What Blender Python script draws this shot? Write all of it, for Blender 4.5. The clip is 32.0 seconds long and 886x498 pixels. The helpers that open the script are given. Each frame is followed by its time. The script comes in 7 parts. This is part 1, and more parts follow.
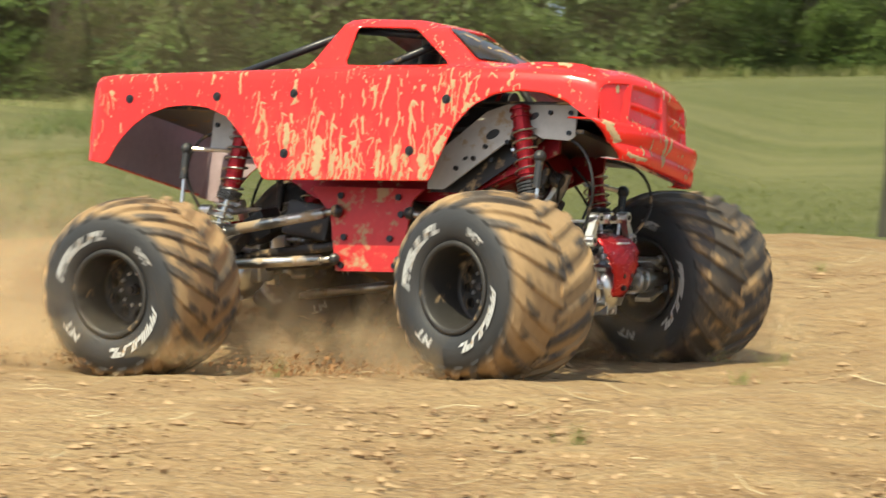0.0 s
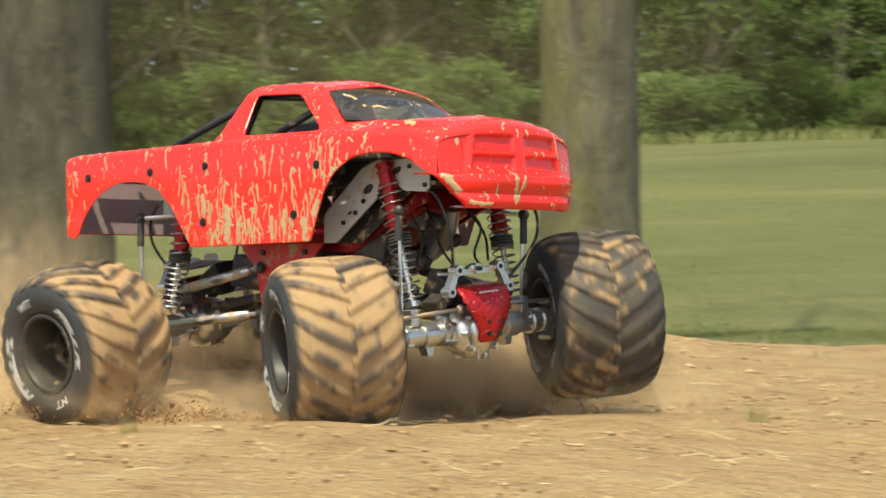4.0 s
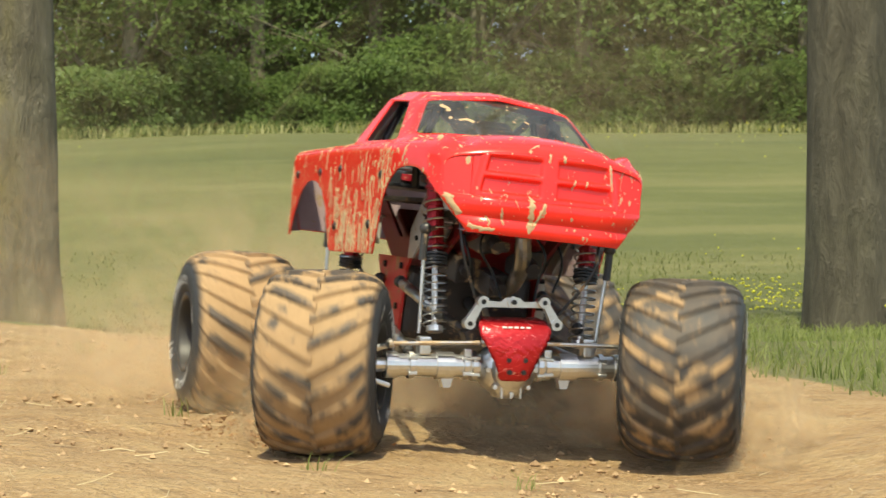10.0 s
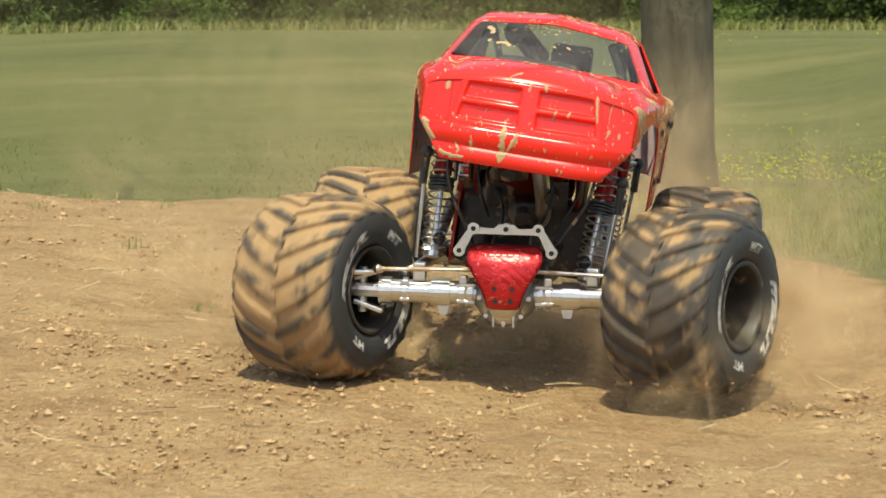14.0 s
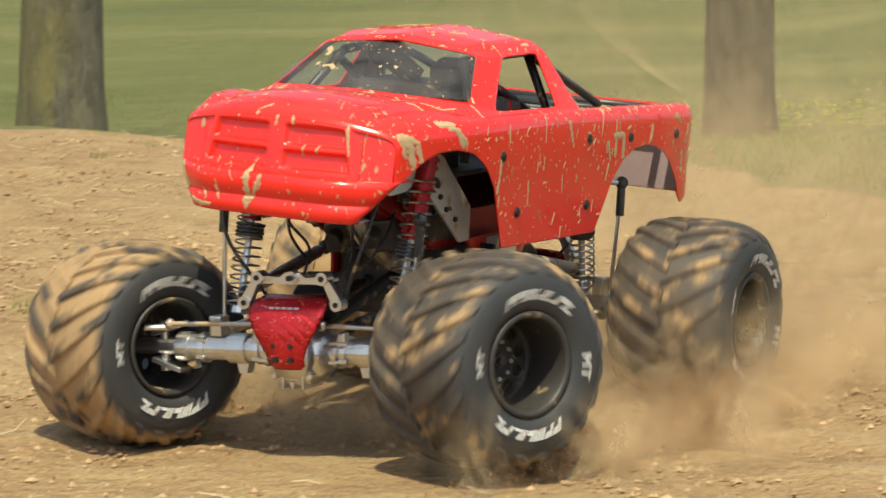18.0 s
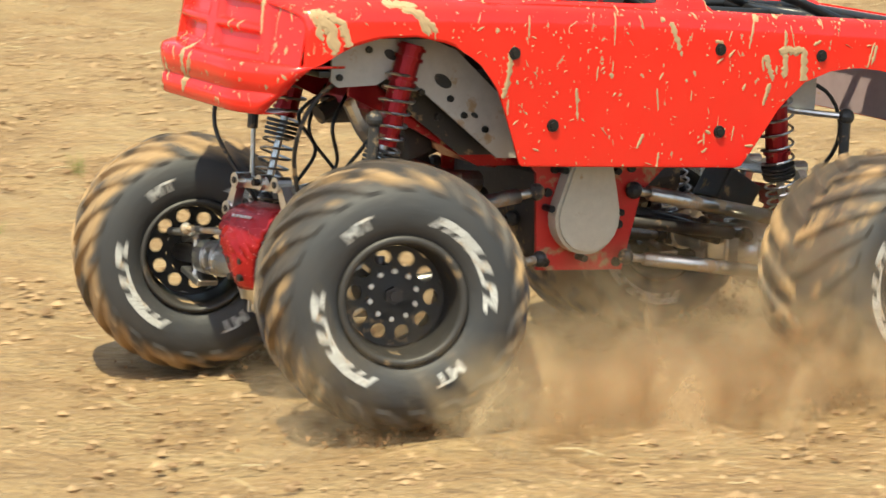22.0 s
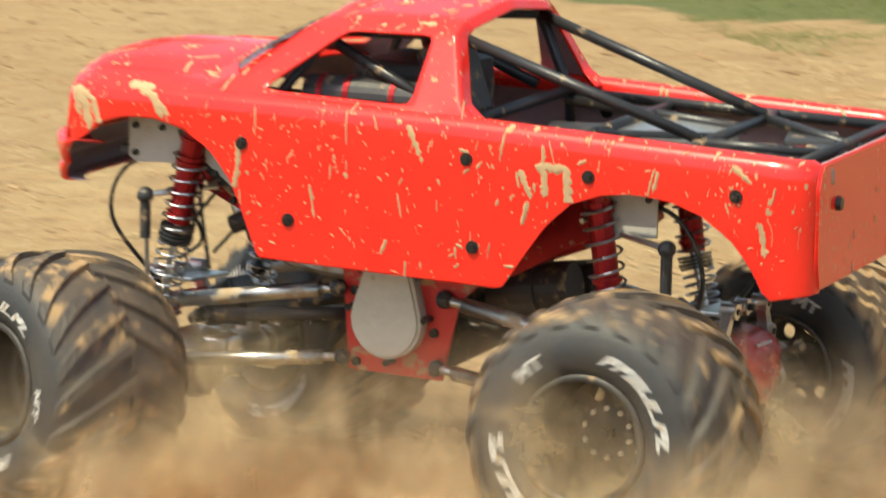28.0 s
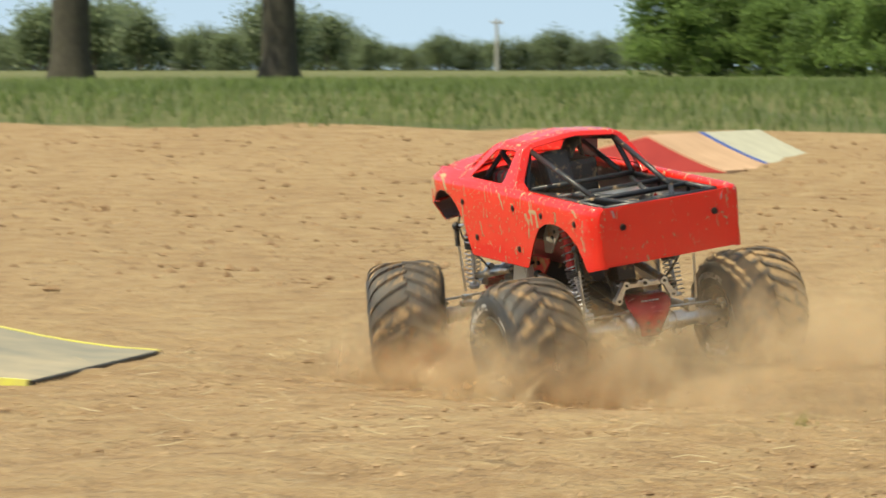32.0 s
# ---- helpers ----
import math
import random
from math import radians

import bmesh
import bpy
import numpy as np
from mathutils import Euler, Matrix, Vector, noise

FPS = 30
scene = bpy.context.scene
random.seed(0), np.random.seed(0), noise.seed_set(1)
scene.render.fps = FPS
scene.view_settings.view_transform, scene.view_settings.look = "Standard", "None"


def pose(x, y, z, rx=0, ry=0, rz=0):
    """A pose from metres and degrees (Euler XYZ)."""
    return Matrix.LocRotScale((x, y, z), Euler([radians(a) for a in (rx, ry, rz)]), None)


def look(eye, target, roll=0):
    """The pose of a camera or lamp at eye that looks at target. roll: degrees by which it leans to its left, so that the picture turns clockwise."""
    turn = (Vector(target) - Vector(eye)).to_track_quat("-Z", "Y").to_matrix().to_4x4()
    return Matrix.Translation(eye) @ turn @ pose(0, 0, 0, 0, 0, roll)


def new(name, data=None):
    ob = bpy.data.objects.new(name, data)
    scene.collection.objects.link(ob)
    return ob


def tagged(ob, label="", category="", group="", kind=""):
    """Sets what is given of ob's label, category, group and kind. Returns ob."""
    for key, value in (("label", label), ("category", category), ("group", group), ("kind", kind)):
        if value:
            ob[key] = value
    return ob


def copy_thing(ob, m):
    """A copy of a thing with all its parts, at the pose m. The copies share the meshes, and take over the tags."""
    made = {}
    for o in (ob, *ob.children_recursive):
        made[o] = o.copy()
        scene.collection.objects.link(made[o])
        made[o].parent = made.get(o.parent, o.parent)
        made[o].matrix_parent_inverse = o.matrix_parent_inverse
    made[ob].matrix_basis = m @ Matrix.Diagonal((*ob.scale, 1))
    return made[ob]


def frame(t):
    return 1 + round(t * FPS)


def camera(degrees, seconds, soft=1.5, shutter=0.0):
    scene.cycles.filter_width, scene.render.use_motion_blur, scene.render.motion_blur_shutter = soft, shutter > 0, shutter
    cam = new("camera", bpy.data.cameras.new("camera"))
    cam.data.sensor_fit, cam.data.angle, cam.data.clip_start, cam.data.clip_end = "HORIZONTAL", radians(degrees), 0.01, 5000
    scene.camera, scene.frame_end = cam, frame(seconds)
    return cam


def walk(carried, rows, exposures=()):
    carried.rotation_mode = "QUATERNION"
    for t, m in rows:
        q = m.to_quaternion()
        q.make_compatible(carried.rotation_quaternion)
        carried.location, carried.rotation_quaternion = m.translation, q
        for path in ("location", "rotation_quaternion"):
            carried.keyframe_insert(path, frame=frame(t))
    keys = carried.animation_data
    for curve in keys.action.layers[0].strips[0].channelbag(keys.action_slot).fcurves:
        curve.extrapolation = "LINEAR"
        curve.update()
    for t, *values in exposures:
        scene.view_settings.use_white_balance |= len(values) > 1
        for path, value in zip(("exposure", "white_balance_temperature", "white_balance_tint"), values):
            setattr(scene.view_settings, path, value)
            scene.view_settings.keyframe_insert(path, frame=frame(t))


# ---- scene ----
# The camera: hand-held on one spot, drawn back while it turns after the truck. seconds, x, y, z, tilt, turn
cam = camera(14.889, 32.0, soft=1.5, shutter=1.0)
cam.data.dof.use_dof, cam.data.dof.focus_distance, cam.data.dof.aperture_fstop = True, 5.2, 40.0
CAMERA_ROWS = [
    (0, -0.000, -0.000, 0.700, 86.405, 17.530),
    (0.5, -0.000, -0.000, 0.700, 86.327, 15.906),
    (1, -0.000, -0.000, 0.700, 86.508, 14.358),
    (1.5, -0.000, -0.000, 0.700, 86.605, 12.136),
    (2, -0.000, -0.000, 0.700, 86.709, 10.658),
    (2.5, -0.000, -0.000, 0.700, 87.274, 8.205),
    (3, -0.000, -0.000, 0.700, 87.803, 6.126),
    (3.5, -0.000, -0.000, 0.700, 88.031, 4.289),
    (5.5, -0.000, -0.000, 0.700, 87.493, -0.497),
    (6, -0.000, -0.000, 0.700, 87.281, -0.420),
    (6.5, -0.000, -0.000, 0.700, 87.114, -1.432),
    (7, -0.000, -0.000, 0.700, 87.128, -2.005),
    (7.5, -0.000, -0.000, 0.700, 87.528, -3.224),
    (8, -0.000, -0.000, 0.700, 87.732, -4.545),
    (8.5, -0.000, -0.000, 0.700, 87.739, -5.540),
    (9, -0.000, -0.000, 0.700, 87.848, -6.485),
    (9.5, -0.000, -0.000, 0.700, 87.886, -7.163),
    (10, -0.000, -0.000, 0.700, 87.889, -7.281),
    (10.5, -0.000, -0.000, 0.700, 88.087, -7.564),
    (11, -0.045, -0.263, 0.700, 88.148, -8.186),
    (11.5, -0.090, -0.526, 0.700, 87.958, -8.455),
    (12, -0.135, -0.788, 0.700, 87.826, -8.796),
    (12.5, -0.186, -1.084, 0.700, 87.699, -9.405),
    (13, -0.237, -1.380, 0.700, 87.139, -9.650),
    (13.5, -0.265, -1.544, 0.700, 86.479, -9.608),
    (15.5, -0.378, -2.201, 0.700, 85.919, -9.546),
    (16, -0.406, -2.365, 0.700, 85.900, -9.615),
    (16.5, -0.414, -2.415, 0.700, 85.935, -9.288),
    (17, -0.423, -2.464, 0.700, 85.909, -9.075),
    (17.5, -0.431, -2.513, 0.700, 85.703, -8.910),
    (18, -0.440, -2.563, 0.700, 85.403, -8.280),
    (18.5, -0.448, -2.612, 0.700, 85.224, -7.472),
    (19, -0.457, -2.661, 0.700, 84.990, -6.666),
    (19.5, -0.457, -2.661, 0.700, 84.262, -5.370),
    (20, -0.457, -2.661, 0.700, 83.857, -3.937),
    (20.5, -0.457, -2.661, 0.700, 83.504, -2.409),
    (21, -0.457, -2.661, 0.700, 83.244, -0.786),
    (21.5, -0.457, -2.661, 0.700, 82.802, 0.933),
    (22, -0.457, -2.661, 0.700, 82.564, 2.747),
    (22.5, -0.457, -2.661, 0.700, 82.434, 4.657),
    (23, -0.457, -2.661, 0.700, 82.075, 7.140),
    (23.5, -0.457, -2.661, 0.700, 81.699, 9.432),
    (24, -0.457, -2.661, 0.700, 81.382, 11.657),
    (24.5, -0.457, -2.661, 0.700, 81.290, 14.101),
    (25, -0.457, -2.661, 0.700, 81.164, 16.422),
    (25.5, -0.457, -2.661, 0.700, 81.138, 18.714),
    (27.5, -0.457, -2.661, 0.700, 83.301, 27.881),
    (28, -0.457, -2.661, 0.700, 84.149, 30.173),
    (28.5, -0.457, -2.661, 0.700, 84.970, 32.751),
    (29, -0.351, -2.767, 0.700, 85.665, 35.520),
    (29.5, -0.103, -3.014, 0.700, 86.062, 38.385),
    (30, 0.145, -3.261, 0.700, 86.176, 41.346),
    (30.5, 0.446, -3.562, 0.700, 86.269, 43.637),
    (31, 0.747, -3.862, 0.700, 86.513, 45.070),
    (31.5, 1.030, -4.144, 0.700, 86.684, 46.502),
    (32, 1.313, -4.427, 0.700, 86.961, 47.830),
]
EXPOSURES = [(0, 0.60), (3, 0.58), (6, 0.64), (9, 0.62), (11, 0.60), (13, 0.48), (16, 0.28), (19, 0.48), (21, 0.58), (23, 0.84), (25, 0.88), (28, 0.66), (30, 0.50), (32, 0.40)]
walk(cam, [(t, pose(x, y, z, rx, 0, rz)) for t, x, y, z, rx, rz in CAMERA_ROWS], EXPOSURES)

# The truck's body on the ground: seconds, x, y, z, roll, pitch, heading
TRUCK_ROWS = [
    (0, -1.778, 5.385, 0.129, -12.60, 0.15, -10.93),
    (0.5, -1.601, 5.546, 0.131, -10.20, -0.10, -14.21),
    (1, -1.421, 5.639, 0.137, -7.99, -0.67, -19.04),
    (1.5, -1.282, 5.826, 0.139, -10.28, -1.06, -21.49),
    (2, -1.153, 5.717, 0.146, -12.53, -3.08, -27.06),
    (2.5, -0.988, 5.861, 0.166, -9.53, -5.42, -30.96),
    (3, -0.802, 5.872, 0.186, -6.01, -5.64, -35.72),
    (3.5, -0.646, 6.054, 0.191, -2.89, -3.45, -38.04),
    (5.5, 0.013, 6.213, 0.189, -2.22, -0.55, -53.78),
    (6, 0.037, 6.180, 0.190, -2.38, 0.74, -55.95),
    (6.5, 0.169, 6.178, 0.187, -2.51, 1.51, -58.71),
    (7, 0.270, 6.126, 0.185, -3.27, 1.62, -62.21),
    (7.5, 0.369, 6.082, 0.179, -4.97, 0.38, -65.83),
    (8, 0.458, 5.980, 0.176, -6.14, -1.06, -69.68),
    (8.5, 0.552, 6.007, 0.172, -6.57, -1.16, -72.49),
    (9, 0.621, 5.930, 0.171, -7.69, -0.45, -75.61),
    (9.5, 0.701, 5.988, 0.164, -7.67, -0.16, -78.48),
    (10, 0.750, 5.834, 0.159, -6.81, -0.22, -81.88),
    (10.5, 0.825, 5.881, 0.156, -7.96, 0.28, -84.96),
    (11, 0.854, 5.547, 0.150, -7.32, 0.97, -88.85),
    (11.5, 0.855, 5.293, 0.141, -7.06, 0.63, -89.78),
    (12, 0.848, 5.002, 0.134, -8.69, 0.56, -93.67),
    (12.5, 0.839, 4.726, 0.136, -8.77, 1.78, -96.71),
    (13, 0.809, 4.385, 0.138, -10.62, 1.13, -99.69),
    (13.5, 0.794, 4.174, 0.129, -9.89, 0.67, -102.25),
    (15.5, 0.660, 3.395, 0.085, -6.65, -0.17, -114.60),
    (16, 0.593, 3.159, 0.069, -5.95, 0.29, -117.25),
    (16.5, 0.523, 2.991, 0.057, -5.48, 2.43, -118.44),
    (17, 0.443, 2.882, 0.049, -6.53, 3.82, -121.73),
    (17.5, 0.355, 2.721, 0.040, -5.02, 2.63, -123.88),
    (18, 0.243, 2.491, 0.028, -4.36, 1.38, -125.99),
    (18.5, 0.128, 2.331, 0.020, -5.21, 0.90, -128.45),
    (19, 0.026, 2.251, 0.016, -4.42, 1.08, -132.06),
    (19.5, -0.113, 2.045, 0.004, -6.15, 0.62, -133.29),
    (20, -0.195, 1.985, -0.002, -5.22, 0.85, -136.75),
    (20.5, -0.275, 1.888, -0.009, -3.47, 0.95, -139.86),
    (21, -0.344, 1.839, -0.013, -2.06, 0.27, -144.27),
    (21.5, -0.444, 1.718, -0.015, -3.37, -1.20, -146.95),
    (22, -0.573, 1.569, -0.017, -2.74, -2.28, -148.21),
    (22.5, -0.716, 1.491, -0.017, -2.10, -2.51, -149.72),
    (23, -0.891, 1.427, -0.016, -2.42, -2.76, -151.62),
    (23.5, -1.078, 1.327, -0.016, -2.65, -3.37, -151.85),
    (24, -1.263, 1.230, -0.016, -2.06, -3.23, -152.74),
    (24.5, -1.456, 1.156, -0.015, -0.93, -2.83, -153.17),
    (25, -1.653, 1.070, -0.014, -1.70, -3.28, -154.21),
    (25.5, -1.865, 1.013, -0.012, -2.00, -4.03, -156.00),
    (27.5, -2.367, 0.802, -0.006, -4.36, -2.62, -172.61),
    (28, -2.538, 0.877, -0.005, -4.40, -3.09, -175.24),
    (28.5, -2.763, 0.975, -0.007, -4.22, -2.03, -177.71),
    (29, -2.943, 1.026, -0.006, -4.64, -0.54, -179.54),
    (29.5, -3.125, 1.029, -0.002, -7.36, -1.35, -181.24),
    (30, -3.351, 1.009, 0.001, -8.09, -1.69, -183.55),
    (30.5, -3.566, 1.015, -0.003, -7.09, -1.21, -186.23),
    (31, -3.870, 1.146, -0.008, -7.20, -1.66, -189.51),
    (31.5, -4.317, 1.359, -0.027, -8.41, -2.03, -192.75),
    (32, -4.790, 1.565, -0.042, -8.08, -2.37, -197.13),
]
# How the axles stand under the body: seconds, front height, front roll, rear height, rear roll, shift to the left
AXLE_ROWS = [
    (0, 0.172, 10.34, 0.170, 14.91, -0.002),
    (1, 0.161, 8.40, 0.160, 8.94, -0.010),
    (2, 0.163, 12.23, 0.179, 16.17, -0.010),
    (3, 0.142, 5.89, 0.179, 10.88, -0.017),
    (6, 0.156, 4.16, 0.141, 6.27, -0.014),
    (7, 0.154, 2.91, 0.122, 5.40, -0.014),
    (8, 0.148, 5.01, 0.127, 5.25, -0.012),
    (9, 0.142, 6.42, 0.135, 4.82, -0.011),
    (10, 0.142, 4.86, 0.143, 3.45, -0.009),
    (11, 0.146, 4.64, 0.122, 3.42, -0.009),
    (12, 0.144, 6.88, 0.148, 6.13, -0.001),
    (13, 0.156, 8.90, 0.145, 7.70, 0.004),
    (16, 0.131, 4.14, 0.161, 1.89, 0.004),
    (17, 0.148, 5.40, 0.154, 2.70, 0.005),
    (19, 0.153, 5.51, 0.144, 1.79, 0.000),
    (21, 0.154, 3.70, 0.162, 1.89, 0.000),
    (23, 0.141, 5.50, 0.161, 3.49, 0.000),
    (25, 0.147, 1.60, 0.163, 0.90, 0.000),
    (28, 0.120, 5.70, 0.152, 4.51, 0.000),
    (30, 0.118, 6.90, 0.155, 6.52, 0.000),
    (32, 0.114, 2.01, 0.138, 2.17, 0.000),
]

# How the axles have swung on their links: seconds, front along, rear along (metres), front turn (degrees)
SWING_ROWS = [(0, 0.0, 0.020, 0), (2, -0.004, 0.020, 0), (3, -0.012, 0.020, 0), (6, -0.005, 0.008, 0), (8, 0.0, 0.0, 0), (13, 0.0, 0.0, 0), (17, -0.005, 0.0, 0.9), (20, -0.009, 0.0, 1.7), (23, -0.009, 0.008, 1.7), (25, -0.008, 0.012, 1.4), (27.5, -0.014, -0.018, 1.2), (29, -0.018, -0.014, 1.2), (30, -0.012, -0.004, 1.0), (32, -0.006, 0.0, 0.6)]

# Low mounds and hollows of the lot: x, y, height
MOUNDS = [
    (-1.58, 1.43, -0.004),
    (1.04, 3.35, -0.034),
    (-0.08, 2.55, 0.027),
    (0.79, 2.82, 0.002),
    (-1.27, 0.90, -0.001),
    (-1.22, 6.28, -0.014),
    (-2.18, 5.19, -0.045),
    (-2.93, 0.63, 0.005),
    (-4.10, 1.16, -0.030),
    (1.09, 5.69, -0.025),
    (-1.94, 5.42, -0.033),
    (-0.34, 2.20, 0.015),
    (-0.85, 5.90, -0.028),
    (0.78, 5.88, 0.043),
    (0.83, 4.62, 0.049),
    (-3.43, 1.12, -0.014),
    (-1.28, 5.24, -0.038),
    (-1.83, 5.87, -0.036),
    (-0.40, 6.22, -0.035),
    (-4.77, 1.57, 0.036),
    (-0.62, 1.22, 0.004),
    (-0.54, 1.98, -0.019),
    (0.35, 5.54, -0.013),
    (0.87, 6.35, -0.025),
    (0.21, 1.92, 0.003),
    (-1.17, 1.60, -0.014),
    (-0.80, 1.84, -0.008),
    (-2.72, 1.23, -0.006),
    (0.50, 6.08, 0.007),
    (0.12, 2.83, -0.032),
    (-1.28, 5.72, -0.042),
    (1.19, 5.13, -0.021),
    (0.20, 6.43, -0.014),
    (-0.17, 1.51, 0.001),
    (-0.19, 2.36, -0.035),
    (0.54, 2.38, -0.014),
    (-0.86, 5.44, 0.004),
    (-0.75, 6.51, 0.038),
    (-0.04, 5.76, 0.003),
    (0.56, 4.95, -0.006),
    (-3.71, 0.71, 0.007),
    (-4.72, 1.12, -0.023),
    (-3.90, 1.56, 0.036),
    (-5.20, 1.36, -0.039),
    (-5.02, 1.94, 0.005),
    (-4.36, 1.73, 0.005),
    (-1.57, 6.19, -0.017),
    (-0.59, 5.64, 0.020),
    (1.13, 4.46, -0.038),
    (0.53, 4.45, -0.031),
    (1.07, 3.97, 0.020),
    (0.47, 4.01, 0.023),
    (0.28, 3.24, 0.016),
    (0.50, 3.61, -0.010),
    (-1.63, 0.72, 0.011),
    (-3.08, 1.24, 0.012),
    (-2.58, 0.71, 0.003),
    (-3.28, 0.71, -0.002),
]

# ---- light ----
world = bpy.data.worlds.new("world")
scene.world = world
world.use_nodes = True
_sky = world.node_tree.nodes.new("ShaderNodeTexSky")
_sky.sky_type, _sky.sun_disc = "NISHITA", False
_sky.sun_elevation, _sky.sun_rotation = radians(62), radians(190)
_sky.air_density, _sky.dust_density, _sky.ozone_density = 0.9, 1.6, 0.35
_back = world.node_tree.nodes["Background"]
_back.inputs["Strength"].default_value = 0.15
_way = world.node_tree.nodes.new("ShaderNodeTexCoord")
_lift = world.node_tree.nodes.new("ShaderNodeVectorMath")
_lift.operation = "ADD"
_lift.inputs[1].default_value = (0.0, 0.0, 0.16)
world.node_tree.links.new(_way.outputs["Generated"], _lift.inputs[0])
world.node_tree.links.new(_lift.outputs[0], _sky.inputs["Vector"])
_haze = world.node_tree.nodes.new("ShaderNodeHueSaturation")
_haze.inputs["Hue"].default_value, _haze.inputs["Saturation"].default_value, _haze.inputs["Value"].default_value = 0.475, 0.72, 0.92
world.node_tree.links.new(_sky.outputs[0], _haze.inputs["Color"])
world.node_tree.links.new(_haze.outputs[0], _back.inputs["Color"])
_sun = bpy.data.lights.new("sun", "SUN")
_sun.energy, _sun.angle, _sun.color = 4.1, radians(0.6), (1.0, 0.935, 0.66)
sun = new("sun", _sun)
sun.matrix_world = look((-2.0, -9.0, 17.4), (0, 0, 0))


# ---- materials ----
class Mat:
    """A small builder of node materials."""

    def __init__(self, name, colour=(0.5, 0.5, 0.5), rough=0.6, metal=0.0, coat=0.0):
        self.m = bpy.data.materials.new(name)
        self.m.use_nodes = True
        self.t = self.m.node_tree
        self.b = self.t.nodes["Principled BSDF"]
        self.b.inputs["Base Color"].default_value = (*colour, 1)
        self.b.inputs["Roughness"].default_value = rough
        self.b.inputs["Metallic"].default_value = metal
        self.b.inputs["Coat Weight"].default_value = coat
        self.co = None

    def node(self, kind, **inputs):
        n = self.t.nodes.new(kind)
        for k, v in inputs.items():
            self.put(n.inputs[k.replace("_", " ")], v)
        return n

    def put(self, socket, v):
        if isinstance(v, bpy.types.NodeSocket):
            self.t.links.new(v, socket)
        else:
            socket.default_value = v

    def coords(self, scale=(1, 1, 1)):
        if self.co is None:
            self.co = self.t.nodes.new("ShaderNodeTexCoord")
        if scale == (1, 1, 1):
            return self.co.outputs["Object"]
        n = self.node("ShaderNodeMapping", Vector=self.co.outputs["Object"])
        n.inputs["Scale"].default_value = scale
        return n.outputs[0]

    def noise(self, size, detail=4.0, rough=0.55, stretch=(1, 1, 1), warp=0.0):
        n = self.node("ShaderNodeTexNoise", Vector=self.coords(stretch), Scale=1.0 / size, Detail=detail, Roughness=rough, Distortion=warp)
        return n.outputs["Fac"]

    def ramp(self, fac, lo, hi, a=0.0, b=1.0):
        n = self.node("ShaderNodeMapRange", Value=fac)
        for k, v in (("From Min", lo), ("From Max", hi), ("To Min", a), ("To Max", b)):
            n.inputs[k].default_value = v
        return n.outputs[0]

    def maths(self, op, a, b=0.0):
        n = self.t.nodes.new("ShaderNodeMath")
        n.operation = op
        self.put(n.inputs[0], a)
        self.put(n.inputs[1], b)
        return n.outputs[0]

    def mix(self, fac, a, b):
        n = self.t.nodes.new("ShaderNodeMix")
        n.data_type = "RGBA"
        self.put(n.inputs["Factor"], fac)
        for k, v in (("A", a), ("B", b)):
            s = [i for i in n.inputs if i.name == k and i.type == "RGBA"][0]
            self.put(s, v if isinstance(v, bpy.types.NodeSocket) else (*v, 1))
        return [o for o in n.outputs if o.type == "RGBA"][0]

    def xyz(self):
        n = self.node("ShaderNodeSeparateXYZ", Vector=self.coords())
        return n.outputs

    def random(self):
        return self.node("ShaderNodeObjectInfo").outputs["Random"]

    def island(self):
        return self.node("ShaderNodeNewGeometry").outputs["Random Per Island"]

    def colour(self, v):
        self.put(self.b.inputs["Base Color"], v)
        return self

    def rough(self, v):
        self.put(self.b.inputs["Roughness"], v)
        return self

    def bump(self, height, distance, strength=1.0):
        n = self.node("ShaderNodeBump", Height=height, Strength=strength, Distance=distance)
        self.put(self.b.inputs["Normal"], n.outputs[0])
        return self


MUD = (0.50, 0.34, 0.18)


def mud_over(k, fac, paint, rough_paint=0.2, tone=MUD):
    """Dried mud over a paint, by a mask."""
    grain = k.mix(k.noise(0.02, 5), tone, tuple(c * 0.62 for c in tone))
    k.colour(k.mix(fac, paint, grain))
    k.rough(k.ramp(fac, 0, 1, rough_paint, 0.92))
    return k


